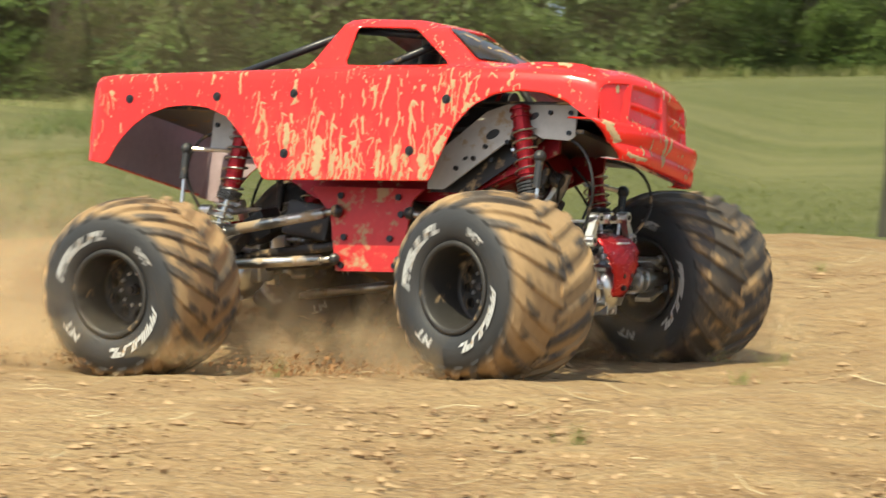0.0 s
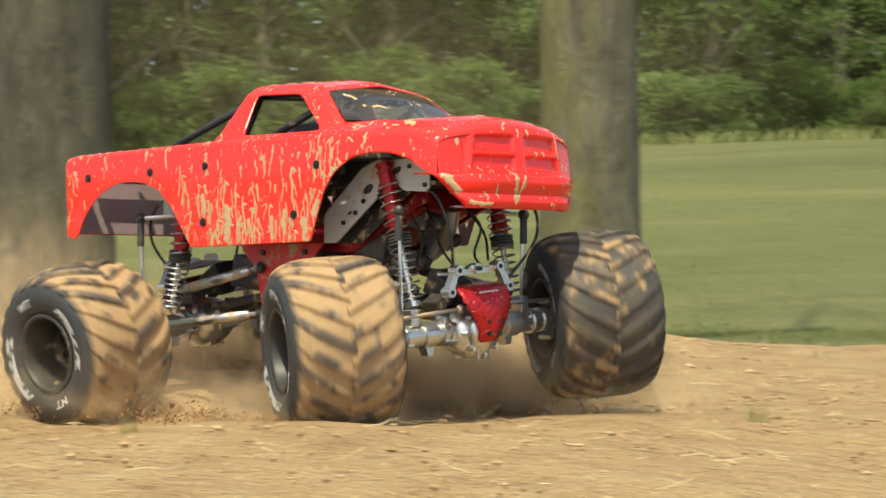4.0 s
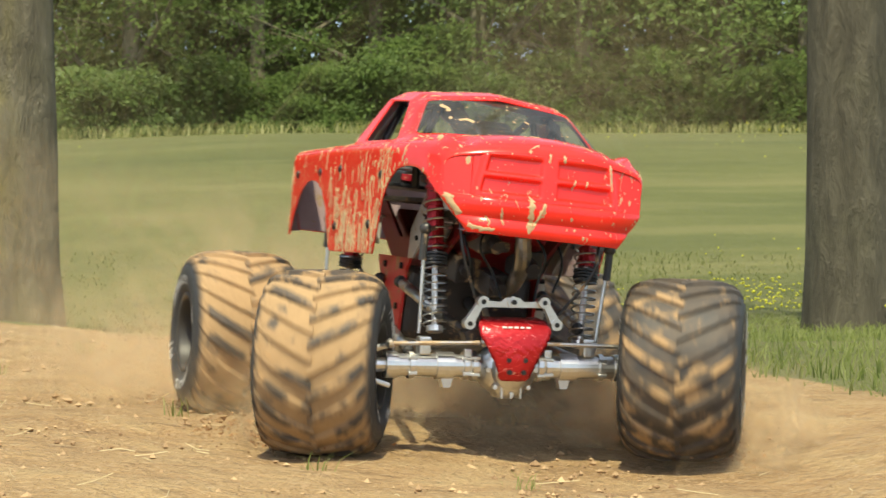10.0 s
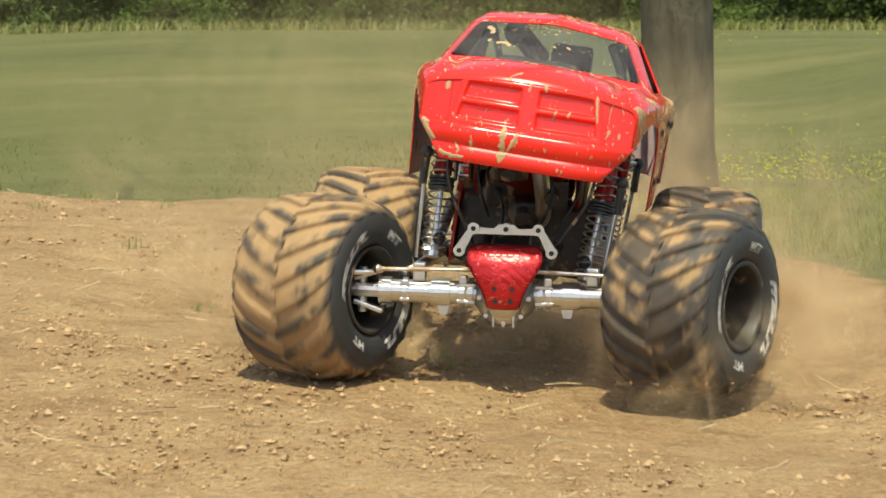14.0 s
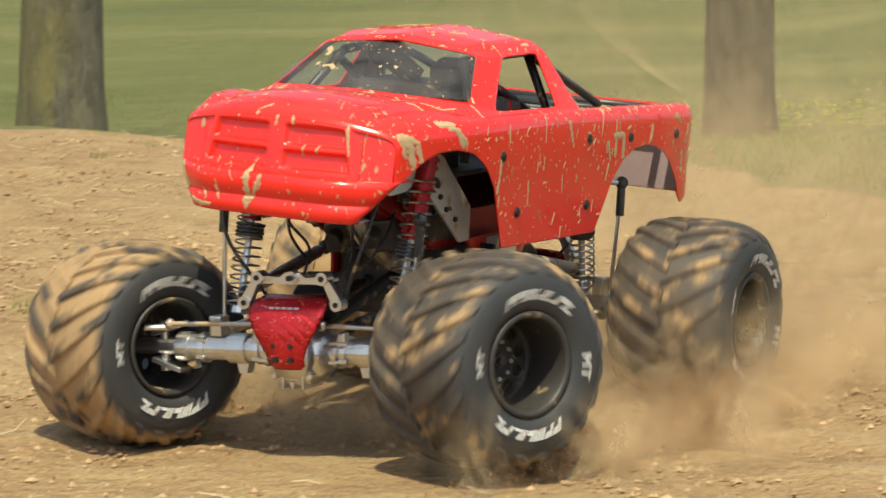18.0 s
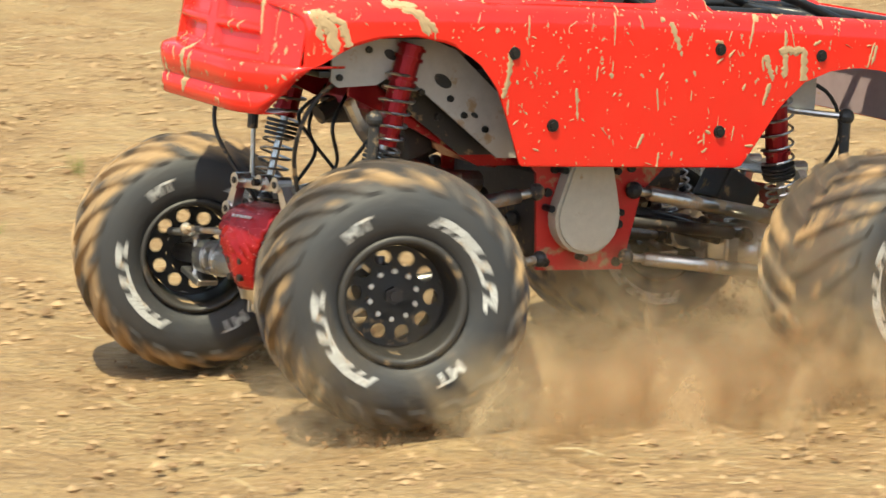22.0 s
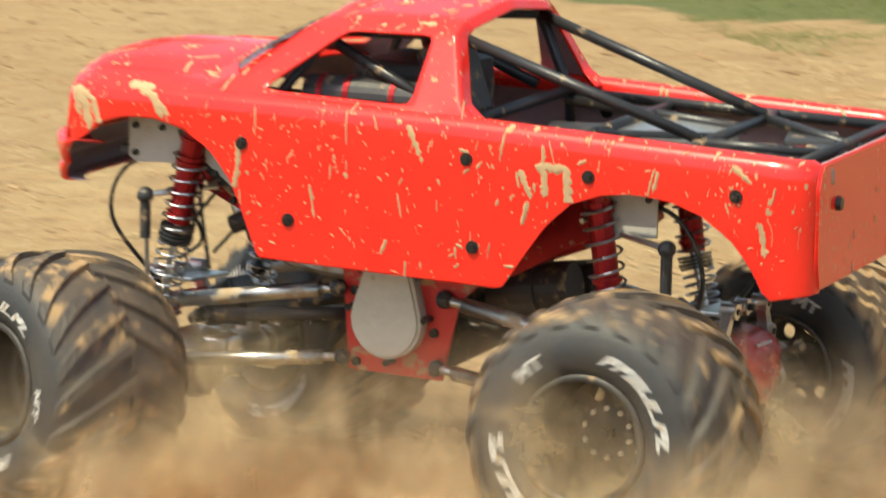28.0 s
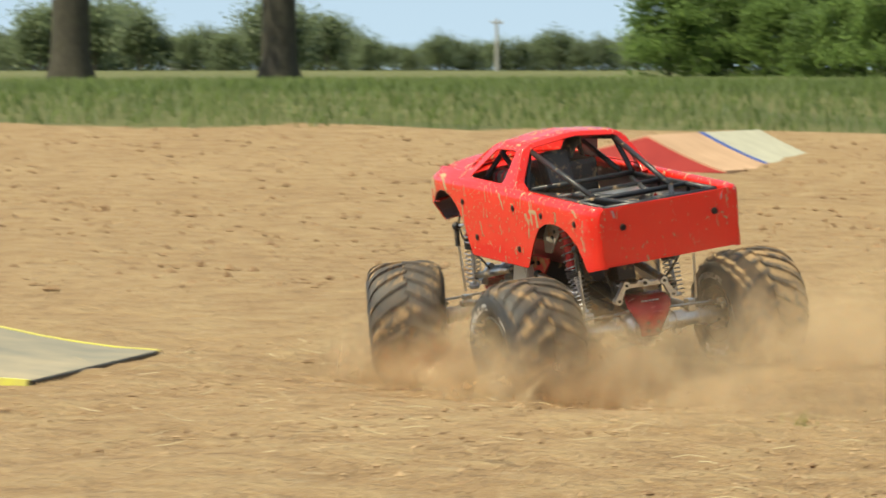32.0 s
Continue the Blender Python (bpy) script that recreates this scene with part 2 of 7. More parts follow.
def red_paint():
    k = Mat("red_lacquer", rough=0.2, coat=0.7)
    k.b.inputs["Coat Roughness"].default_value = 0.06
    x, y, z = k.xyz()
    streak = k.noise(0.016, 4, 0.6, (1.0, 1.0, 0.34), 0.9)
    runs = k.noise(0.0075, 3, 0.5, (1.0, 0.6, 0.22), 0.9)
    blot = k.noise(0.0075, 3, 0.6, (1.0, 1.0, 0.55), 0.3)
    broad = k.noise(0.11, 2)
    right = k.ramp(y, -0.13, -0.17)
    belly = k.maths("MULTIPLY", k.ramp(x, -0.34, -0.16), k.ramp(x, 0.27, 0.15))
    heavy = k.maths("MULTIPLY", right, belly)
    low = k.ramp(z, 0.45, 0.30, 0.0, 0.085)
    level = k.maths("SUBTRACT", 0.712, k.maths("MULTIPLY", heavy, k.maths("ADD", k.maths("MULTIPLY", low, 0.55), 0.03)))
    level = k.maths("SUBTRACT", level, k.maths("MULTIPLY", k.ramp(broad, 0.45, 0.7), 0.06))
    m1 = k.ramp(k.maths("SUBTRACT", streak, level), 0.0, 0.010)
    m2 = k.ramp(k.maths("SUBTRACT", blot, k.maths("SUBTRACT", 0.715, k.maths("MULTIPLY", k.ramp(broad, 0.38, 0.62), 0.065))), 0.0, 0.01)
    m3 = k.ramp(k.maths("SUBTRACT", runs, k.maths("SUBTRACT", 0.755, k.maths("ADD", k.maths("MULTIPLY", heavy, 0.065), k.maths("MULTIPLY", k.ramp(broad, 0.42, 0.6), 0.05)))), 0.0, 0.01)
    mud = k.maths("MAXIMUM", m3, k.maths("MAXIMUM", m1, m2))
    film = k.ramp(k.noise(0.07, 5), 0.35, 0.75, 0.0, 0.06)
    wash = k.maths("MULTIPLY", k.maths("MULTIPLY", heavy, low), k.ramp(k.noise(0.035, 5, 0.6, (1.0, 1.0, 0.4), 0.8), 0.46, 0.62, 0.0, 6.0))
    film = k.maths("MAXIMUM", film, wash)
    paint = k.mix(film, (0.78, 0.020, 0.012), (0.60, 0.12, 0.06))
    mud_over(k, mud, paint, 0.20)
    k.put(k.b.inputs["Coat Weight"], k.ramp(mud, 0, 1, 0.28, 0.0))
    k.bump(k.maths("ADD", mud, k.maths("MULTIPLY", k.noise(0.02, 3), 0.10)), 0.0012, 0.6)
    return k.m


def muddy(name, colour, rough, metal, amount=0.5, size=0.05, coat=0.0):
    """A bare material with patches of dried mud."""
    k = Mat(name, colour, rough, metal, coat)
    n = k.noise(size, 6, 0.65)
    fac = k.ramp(n, 0.72 - 0.3 * amount, 0.80 - 0.3 * amount, 0, 0.9)
    mud_over(k, fac, k.mix(k.noise(size * 0.3, 3), colour, tuple(c * 0.75 for c in colour)), rough)
    k.put(k.b.inputs["Metallic"], k.ramp(fac, 0, 1, metal, 0.0))
    k.bump(k.noise(size * 0.2, 4), 0.0008, 0.5)
    return k.m


def rubber(name, amount, lug=False):
    """Tyre rubber: mud sticks to the tread, the sidewall stays dark."""
    k = Mat(name, rough=0.75)
    x, y, z = k.xyz()
    r = k.maths("SQRT", k.maths("ADD", k.maths("MULTIPLY", x, x), k.maths("MULTIPLY", z, z)))
    w = k.maths("ABSOLUTE", y)
    tread = k.maths("MULTIPLY", k.ramp(r, 0.122, 0.134), k.ramp(w, 0.099, 0.088))
    shift = k.node("ShaderNodeVectorMath")
    k.put(shift.inputs[0], k.coords())
    k.put(shift.inputs[1], k.maths("MULTIPLY", k.random(), 9.0))
    n = k.node("ShaderNodeTexNoise", Vector=shift.outputs[0], Scale=1.0 / 0.055, Detail=6.0, Roughness=0.62).outputs["Fac"]
    n = k.maths("ADD", n, k.maths("MULTIPLY", k.maths("SUBTRACT", k.random(), 0.5), 0.16 if lug else 0.0))
    fac = k.maths("MULTIPLY", tread, k.ramp(n, 0.66 - 0.34 * amount, 0.78 - 0.34 * amount))
    dusty = k.ramp(k.noise(0.05, 5), 0.30, 0.75, 0.02, 0.26)
    dusty = k.maths("MULTIPLY", dusty, k.ramp(tread, 0, 1, 0.16, 1.0))
    fac = k.maths("MAXIMUM", fac, dusty)
    mud_over(k, fac, (0.026, 0.029, 0.033), 0.6, (0.42, 0.275, 0.14))
    k.bump(k.noise(0.008, 5), 0.0016, 0.6)
    return k.m


M = {}
M["red"] = red_paint()
M["red_metal"] = muddy("red_anodised_metal", (0.36, 0.012, 0.018), 0.32, 0.6, 0.42, 0.014)
M["red_plate"] = muddy("red_plate_muddy", (0.60, 0.028, 0.024), 0.38, 0.15, 0.60, 0.035)
M["silver"] = muddy("cast_aluminium", (0.74, 0.74, 0.72), 0.30, 0.9, 0.14, 0.03)
M["chrome"] = muddy("steel_rod", (0.56, 0.54, 0.50), 0.3, 1.0, 0.60, 0.05)
M["bright"] = muddy("bright_steel", (0.80, 0.79, 0.77), 0.28, 0.95, 0.24, 0.03)
M["white_plate"] = muddy("pale_plate", (0.54, 0.51, 0.46), 0.55, 0.1, 0.5, 0.04)
M["cream"] = muddy("cream_plastic", (0.60, 0.55, 0.44), 0.5, 0.0, 0.25, 0.04)
M["black"] = muddy("black_plastic", (0.036, 0.035, 0.035), 0.4, 0.0, 0.48, 0.03)
M["cage"] = muddy("black_tube", (0.030, 0.030, 0.032), 0.35, 0.2, 0.42, 0.03)
M["bolt"] = muddy("black_bolt", (0.02, 0.02, 0.02), 0.35, 0.3, 0.1, 0.02)
M["spring"] = muddy("spring_steel", (0.5, 0.5, 0.5), 0.28, 1.0, 0.2, 0.03)
M["rim"] = muddy("black_wheel_plastic", (0.036, 0.033, 0.030), 0.5, 0.0, 0.40, 0.04)
M["tyre_right"] = rubber("tyre_rubber_muddy", 1.05)
M["tyre_left"] = rubber("tyre_rubber_dusty", 0.42)
M["lug_right"] = rubber("tread_rubber_muddy", 0.76, True)
M["lug_left"] = rubber("tread_rubber_dusty", 0.46, True)
M["letter"] = muddy("white_rubber_letters", (0.58, 0.59, 0.58), 0.6, 0.0, 0.52, 0.012)
M["mud"] = muddy("dried_mud", (0.50, 0.355, 0.195), 0.92, 0.0, 0.42, 0.02)
M["inside"] = muddy("inside_of_body", (0.46, 0.34, 0.36), 0.5, 0.0, 0.35, 0.04)
M["motor"] = muddy("dark_motor_casing", (0.072, 0.062, 0.057), 0.45, 0.3, 0.50, 0.03)


def glass_mat():
    """A thin tinted plastic pane: clear, glossy, with a film of dust."""
    k = Mat("smoked_windscreen", (0.34, 0.31, 0.27), 0.7)
    clear = k.node("ShaderNodeBsdfTransparent")
    clear.inputs["Color"].default_value = (0.70, 0.74, 0.80, 1)
    shine = k.node("ShaderNodeBsdfGlossy", Roughness=0.06)
    bend = k.node("ShaderNodeFresnel", IOR=1.5)
    film = k.node("ShaderNodeMixShader", Fac=k.ramp(k.noise(0.05, 5), 0.3, 0.75, 0.03, 0.20))
    k.put(film.inputs[1], clear.outputs[0])
    k.put(film.inputs[2], k.b.outputs[0])
    pane = k.node("ShaderNodeMixShader", Fac=bend.outputs[0])
    k.put(pane.inputs[1], film.outputs[0])
    k.put(pane.inputs[2], shine.outputs[0])
    k.put(k.t.nodes["Material Output"].inputs["Surface"], pane.outputs[0])
    return k.m


M["glass"] = glass_mat()


def scratched_red():
    """Red anodised plate, scoured by stones to bare pale metal."""
    k = Mat("scoured_red_plate", rough=0.3, metal=0.55)
    scour = k.maths("MAXIMUM", k.ramp(k.noise(0.010, 5, 0.7, (1, 0.45, 1.4), 1.6), 0.61, 0.67, 0, 0.75), k.ramp(k.noise(0.004, 3, 0.6, (1, 1, 0.35), 0.8), 0.70, 0.74, 0, 0.6))
    base = k.mix(k.noise(0.03, 4), (0.60, 0.030, 0.034), (0.44, 0.014, 0.020))
    k.colour(k.mix(scour, base, (0.74, 0.50, 0.44)))
    k.rough(k.ramp(scour, 0, 1, 0.27, 0.6))
    k.bump(k.noise(0.006, 4), 0.0008, 0.7)
    return k.m


M["guard"] = scratched_red()


def dirt_ground():
    k = Mat("ground", rough=0.95)
    a = k.t.nodes.new("ShaderNodeAttribute")
    a.attribute_name = "grass"
    edge = k.maths("ADD", a.outputs["Fac"], k.ramp(k.noise(0.35, 6, 0.7), 0, 1, -0.35, 0.35))
    fac = k.ramp(edge, 0.42, 0.58)
    big, mid, fine = k.noise(1.7, 4), k.noise(0.16, 5, 0.6), k.noise(0.018, 5, 0.65)
    c = k.mix(k.ramp(big, 0.3, 0.7), (0.302, 0.184, 0.079), (0.367, 0.240, 0.113))
    c = k.mix(k.ramp(mid, 0.45, 0.68, 0, 0.8), c, (0.411, 0.293, 0.144))
    c = k.mix(k.ramp(mid, 0.45, 0.30, 0, 0.7), c, (0.218, 0.132, 0.055))
    c = k.mix(k.ramp(fine, 0.58, 0.76, 0, 0.6), c, (0.174, 0.100, 0.045))
    c = k.mix(k.ramp(fine, 0.40, 0.30, 0, 0.5), c, (0.425, 0.310, 0.167))
    c = k.mix(k.ramp(k.noise(0.055, 3, 0.55, (0.55, 1, 1)), 0.62, 0.70, 0, 0.65), c, (0.161, 0.094, 0.039))
    c = k.mix(k.ramp(k.noise(0.04, 3, 0.5, (0.6, 1, 1), 0.4), 0.66, 0.72, 0, 0.6), c, (0.463, 0.348, 0.199))
    grain = k.noise(0.0075, 3, 0.6, (0.7, 1, 1))
    c = k.mix(k.ramp(grain, 0.54, 0.66, 0, 0.55), c, (0.150, 0.090, 0.044))
    c = k.mix(k.ramp(grain, 0.44, 0.34, 0, 0.55), c, (0.500, 0.375, 0.235))
    g = k.mix(k.ramp(k.noise(2.2, 4), 0.3, 0.7), (0.106, 0.117, 0.031), (0.144, 0.147, 0.045))
    g = k.mix(k.ramp(k.noise(0.10, 5, 0.7), 0.35, 0.7, 0, 0.6), g, (0.080, 0.094, 0.023))
    g = k.mix(k.ramp(k.noise(6.0, 3), 0.55, 0.75, 0, 0.5), g, (0.129, 0.130, 0.056))
    g = k.mix(k.ramp(k.noise(0.9, 4, 0.6, (0.12, 1, 1), 0.3), 0.50, 0.66, 0, 0.75), g, (0.183, 0.175, 0.065))
    g = k.mix(k.ramp(k.noise(1.5, 4, 0.6, (0.15, 1, 1), 0.3), 0.52, 0.70, 0, 0.70), g, (0.069, 0.088, 0.024))
    g = k.mix(k.ramp(k.noise(0.35, 5, 0.7, (0.5, 1, 1)), 0.55, 0.70, 0, 0.45), g, (0.166, 0.165, 0.059))
    k.colour(k.mix(fac, c, g))
    crumb = k.noise(0.045, 4, 0.6)
    k.bump(k.maths("ADD", k.maths("MULTIPLY", mid, 2.4), k.maths("ADD", k.maths("MULTIPLY", fine, 0.9), k.maths("MULTIPLY", crumb, 1.3))), 0.020, 1.0)
    return k.m


M["ground"] = dirt_ground()


def simple(name, c1, c2, size=0.03, rough=0.9, island=False, bump=0.0):
    k = Mat(name, rough=rough)
    v = k.island() if island else k.noise(size, 5)
    k.colour(k.mix(v if island else k.ramp(v, 0.3, 0.7), c1, c2))
    if bump:
        k.bump(k.noise(size * 0.5, 5), bump, 0.8)
    return k.m


def leaf_mat(name, c1, c2):
    k = Mat(name, rough=0.55)
    patch = k.mix(k.ramp(k.noise(0.9, 2), 0.40, 0.62), tuple(c * 0.8 for c in c1), c2)
    k.colour(k.mix(k.maths("MULTIPLY", k.island(), 0.7), patch, k.mix(k.island(), c1, c2)))
    tr = k.node("ShaderNodeBsdfTranslucent")
    k.put(tr.inputs["Color"], k.mix(k.island(), tuple(c * 1.2 for c in c1), tuple(c * 1.2 for c in c2)))
    mx = k.node("ShaderNodeMixShader", Fac=0.6)
    k.put(mx.inputs[1], k.b.outputs[0])
    k.put(mx.inputs[2], tr.outputs[0])
    k.put(k.t.nodes["Material Output"].inputs["Surface"], mx.outputs[0])
    return k.m


M["clod"] = simple("dirt_clods", (0.50, 0.345, 0.190), (0.21, 0.125, 0.062), island=True)
# brown soil, its colour darkened further for the clods' own shadows
M["clod_brown"] = simple("shadowed_brown_clods", (0.32, 0.20, 0.10), (0.20, 0.115, 0.055), island=True)
M["straw"] = simple("dry_straw", (0.62, 0.52, 0.32), (0.42, 0.32, 0.17), island=True)


def dust_mat(name, tone):
    """Airborne dust: thin veils whose cover is thick in the middle and broken by wisps."""
    k = Mat(name, tone, 1.0)
    a = k.t.nodes.new("ShaderNodeAttribute")
    a.attribute_name = "cover"
    wisp = k.ramp(k.noise(0.085, 6, 0.62, warp=0.6), 0.34, 0.66, 0.0, 1.0)
    fine = k.ramp(k.noise(0.02, 4, 0.6), 0.25, 0.7, 0.55, 1.0)
    fac = k.maths("MULTIPLY", a.outputs["Fac"], k.maths("MULTIPLY", wisp, fine))
    clear = k.node("ShaderNodeBsdfTransparent")
    glow = k.node("ShaderNodeBsdfTranslucent")
    k.put(glow.inputs["Color"], (*tone, 1))
    solid = k.node("ShaderNodeMixShader", Fac=0.5)
    k.put(solid.inputs[1], k.b.outputs[0])
    k.put(solid.inputs[2], glow.outputs[0])
    mx = k.node("ShaderNodeMixShader", Fac=fac)
    k.put(mx.inputs[1], clear.outputs[0])
    k.put(mx.inputs[2], solid.outputs[0])
    k.put(k.t.nodes["Material Output"].inputs["Surface"], mx.outputs[0])
    return k.m


M["dust"] = dust_mat("flying_dust", (0.80, 0.62, 0.38))
M["dust_brown"] = dust_mat("thick_brown_dust", (0.39, 0.23, 0.105))
M["spray"] = simple("flung_soil", (0.30, 0.155, 0.06), (0.20, 0.10, 0.04), island=True)
M["blade"] = leaf_mat("grass_blades", (0.17, 0.215, 0.050), (0.27, 0.30, 0.095))
M["meadow_blade"] = leaf_mat("meadow_blades", (0.160, 0.185, 0.052), (0.205, 0.220, 0.078))
M["pale_blade"] = leaf_mat("pale_grass_stems", (0.27, 0.29, 0.10), (0.38, 0.38, 0.17))
M["flower"] = simple("yellow_flowers", (0.50, 0.48, 0.03), (0.36, 0.38, 0.04), island=True)
M["bank_blade"] = leaf_mat("bank_grass_blades", (0.105, 0.155, 0.040), (0.175, 0.225, 0.075))
M["leaf_deep"] = leaf_mat("deep_green_leaves", (0.060, 0.105, 0.036), (0.110, 0.178, 0.062))
M["leaf"] = leaf_mat("spring_leaves", (0.122, 0.190, 0.055), (0.190, 0.275, 0.08))
# paler, greyer greens: the haze of distance is put into the colour
M["leaf_haze"] = leaf_mat("hazed_leaves", (0.13, 0.17, 0.09), (0.20, 0.24, 0.13))


def bark_mat(name="bark", dark=1.0, lichen=0.0):
    k = Mat(name, rough=0.95)
    n = k.noise(0.06, 7, 0.7, (1, 1, 0.35), 0.4)
    c = k.mix(k.ramp(n, 0.3, 0.7), tuple(q * dark for q in (0.085, 0.073, 0.046)), tuple(q * dark for q in (0.23, 0.205, 0.140)))
    c = k.mix(k.ramp(k.noise(0.35, 4), 0.5, 0.75, 0, 0.55), c, tuple(q * dark for q in (0.20, 0.19, 0.10)))
    if lichen:
        x, y, z = k.xyz()
        band = k.maths("MULTIPLY", k.ramp(x, 0.02, -0.06), k.ramp(k.noise(0.09, 5, 0.6, (1, 1, 0.3)), 0.40, 0.62, 0, lichen))
        c = k.mix(band, c, (0.22, 0.19, 0.045))
    k.colour(c)
    k.bump(n, 0.03, 1.0)
    return k.m


M["bark"] = bark_mat()
M["bark_dark"] = bark_mat("dark_bark", 0.5)
M["bark_black"] = bark_mat("very_dark_bark", 0.34)
M["bark_lichen"] = bark_mat("lichen_bark", 0.72, 0.5)
M["board"] = simple("plywood", (0.56, 0.36, 0.22), (0.46, 0.29, 0.17), 0.2, 0.8)
M["ramp_red"] = simple("red_boards", (0.50, 0.055, 0.045), (0.40, 0.04, 0.035), 0.2, 0.6)
M["ramp_grey"] = simple("grey_painted_boards", (0.50, 0.48, 0.36), (0.42, 0.40, 0.30), 0.15, 0.7)
M["carpet"] = simple("grey_rubber_mat", (0.19, 0.185, 0.15), (0.36, 0.30, 0.20), 0.25, 0.9)
M["yellow_tape"] = simple("yellow_tape", (0.72, 0.68, 0.10), (0.60, 0.54, 0.16), 0.05, 0.6)
M["blue_tape"] = simple("blue_tape", (0.06, 0.12, 0.40), (0.05, 0.09, 0.30), 0.05, 0.6)
M["white_board"] = simple("white_boards", (0.70, 0.69, 0.64), (0.58, 0.56, 0.5), 0.15, 0.6)
M["pole"] = simple("weathered_pole", (0.42, 0.40, 0.36), (0.34, 0.32, 0.28), 0.5, 0.8)


# ---- mesh helpers ----
def link_mesh(name, bm, mats, smooth=False):
    me = bpy.data.meshes.new(name)
    bm.to_mesh(me)
    bm.free()
    for m in (mats if isinstance(mats, (list, tuple)) else [mats]):
        me.materials.append(m)
    if smooth:
        me.polygons.foreach_set("use_smooth", [True] * len(me.polygons))
    return new(name, me)


def part(name, bm, material, parent, label="", smooth=False):
    ob = link_mesh(name, bm, material, smooth)
    ob.parent = parent
    return tagged(ob, label)


def bulk(name, verts, faces, material, smooth=False):
    me = bpy.data.meshes.new(name)
    me.from_pydata(verts, [], faces)
    me.materials.append(material)
    if smooth:
        me.polygons.foreach_set("use_smooth", [True] * len(me.polygons))
    return new(name, me)


def add_box(bm, m, size, bevel=0.0):
    r = bmesh.ops.create_cube(bm, size=1.0, matrix=m @ Matrix.Diagonal((*size, 1)))
    if bevel:
        es = list({e for v in r["verts"] for e in v.link_edges})
        bmesh.ops.bevel(bm, geom=es, offset=bevel, segments=2, affect="EDGES", profile=0.6)
    return bm


def add_tube(bm, p, q, r, r2=None, seg=12, caps=True):
    p, q = Vector(p), Vector(q)
    d = q - p
    m = Matrix.Translation((p + q) / 2) @ d.to_track_quat("Z", "Y").to_matrix().to_4x4()
    bmesh.ops.create_cone(bm, cap_ends=caps, segments=seg, radius1=r, radius2=r if r2 is None else r2, depth=d.length, matrix=m)
    return bm


def add_ball(bm, p, r, seg=10, scale=(1, 1, 1)):
    bmesh.ops.create_uvsphere(bm, u_segments=seg, v_segments=max(6, seg // 2 + 2), radius=r, matrix=Matrix.Translation(p) @ Matrix.Diagonal((*scale, 1)))
    return bm


def add_plate(bm, outline, axis, at, thick):
    """A flat plate: an outline in two axes, set at a place along the third."""
    rings = []
    for s in (-0.5, 0.5):
        ring = []
        for u, v in outline:
            c = [0, 0, 0]
            c[axis] = at + s * thick
            c[(0, 0, 0)[axis] if axis else 1], c[2 if axis != 2 else 1] = u, v
            ring.append(bm.verts.new(c))
        rings.append(ring)
    bm.faces.new(rings[0])
    bm.faces.new(list(reversed(rings[1])))
    n = len(outline)
    for i in range(n):
        j = (i + 1) % n
        bm.faces.new((rings[0][i], rings[1][i], rings[1][j], rings[0][j]))
    bmesh.ops.recalc_face_normals(bm, faces=bm.faces)
    return bm


def rounded(pts, n=6):
    """A smooth line through the given points."""
    p = [Vector(q) for q in pts]
    p = [p[0] * 2 - p[1]] + p + [p[-1] * 2 - p[-2]]
    out = []
    for a, b, c, d in zip(p, p[1:], p[2:], p[3:]):
        for i in range(n):
            t = i / n
            out.append(0.5 * (2 * b + (c - a) * t + (2 * a - 5 * b + 4 * c - d) * t * t + (3 * b - a - 3 * c + d) * t ** 3))
    return out + [p[-2]]


def add_pipe(bm, pts, r, seg=8):
    """One unbroken round tube along a line of points."""
    p = [Vector(q) for q in pts]
    rings, side = [], None
    for i, c in enumerate(p):
        d = (p[min(i + 1, len(p) - 1)] - p[max(i - 1, 0)]).normalized()
        if side is None:
            side = d.orthogonal().normalized()
        side = (side - d * side.dot(d)).normalized()
        up = d.cross(side)
        rings.append([bm.verts.new(c + (side * math.cos(k * math.tau / seg) + up * math.sin(k * math.tau / seg)) * r) for k in range(seg)])
    for a, b in zip(rings, rings[1:]):
        for k in range(seg):
            bm.faces.new((a[k], a[(k + 1) % seg], b[(k + 1) % seg], b[k]))
    bm.faces.new(list(reversed(rings[0])))
    bm.faces.new(rings[-1])
    return bm


def add_coil(bm, p, q, r, wire, turns, seg=5):
    p, q = Vector(p), Vector(q)
    d = q - p
    rot = d.to_track_quat("Z", "Y").to_matrix()
    n = int(turns * 14)
    rings = []
    for i in range(n + 1):
        a = i / 14 * math.tau
        c = Vector((math.cos(a) * r, math.sin(a) * r, d.length * i / n))
        u = Vector((math.cos(a), math.sin(a), 0))
        ring = [bm.verts.new(p + rot @ (c + u * math.cos(b) * wire + Vector((0, 0, math.sin(b) * wire)))) for b in (k * math.tau / seg for k in range(seg))]
        rings.append(ring)
    for a, b in zip(rings, rings[1:]):
        for k in range(seg):
            bm.faces.new((a[k], a[(k + 1) % seg], b[(k + 1) % seg], b[k]))
    return bm


def add_revolve(bm, profile, seg=48, closed=False):
    """Turns a profile of (radius, y) about the y axis."""
    rings = []
    for i in range(seg):
        a = i * math.tau / seg
        rings.append([bm.verts.new((r * math.cos(a), y, r * math.sin(a))) for r, y in profile])
    for i in range(seg):
        a, b = rings[i], rings[(i + 1) % seg]
        for k in range(len(profile) - (0 if closed else 1)):
            l = (k + 1) % len(profile)
            bm.faces.new((a[k], a[l], b[l], b[k]))
    return bm


# ---- ground ----
def ease(t):
    t = min(max(t, 0.0), 1.0)
    return t * t * (3 - 2 * t)


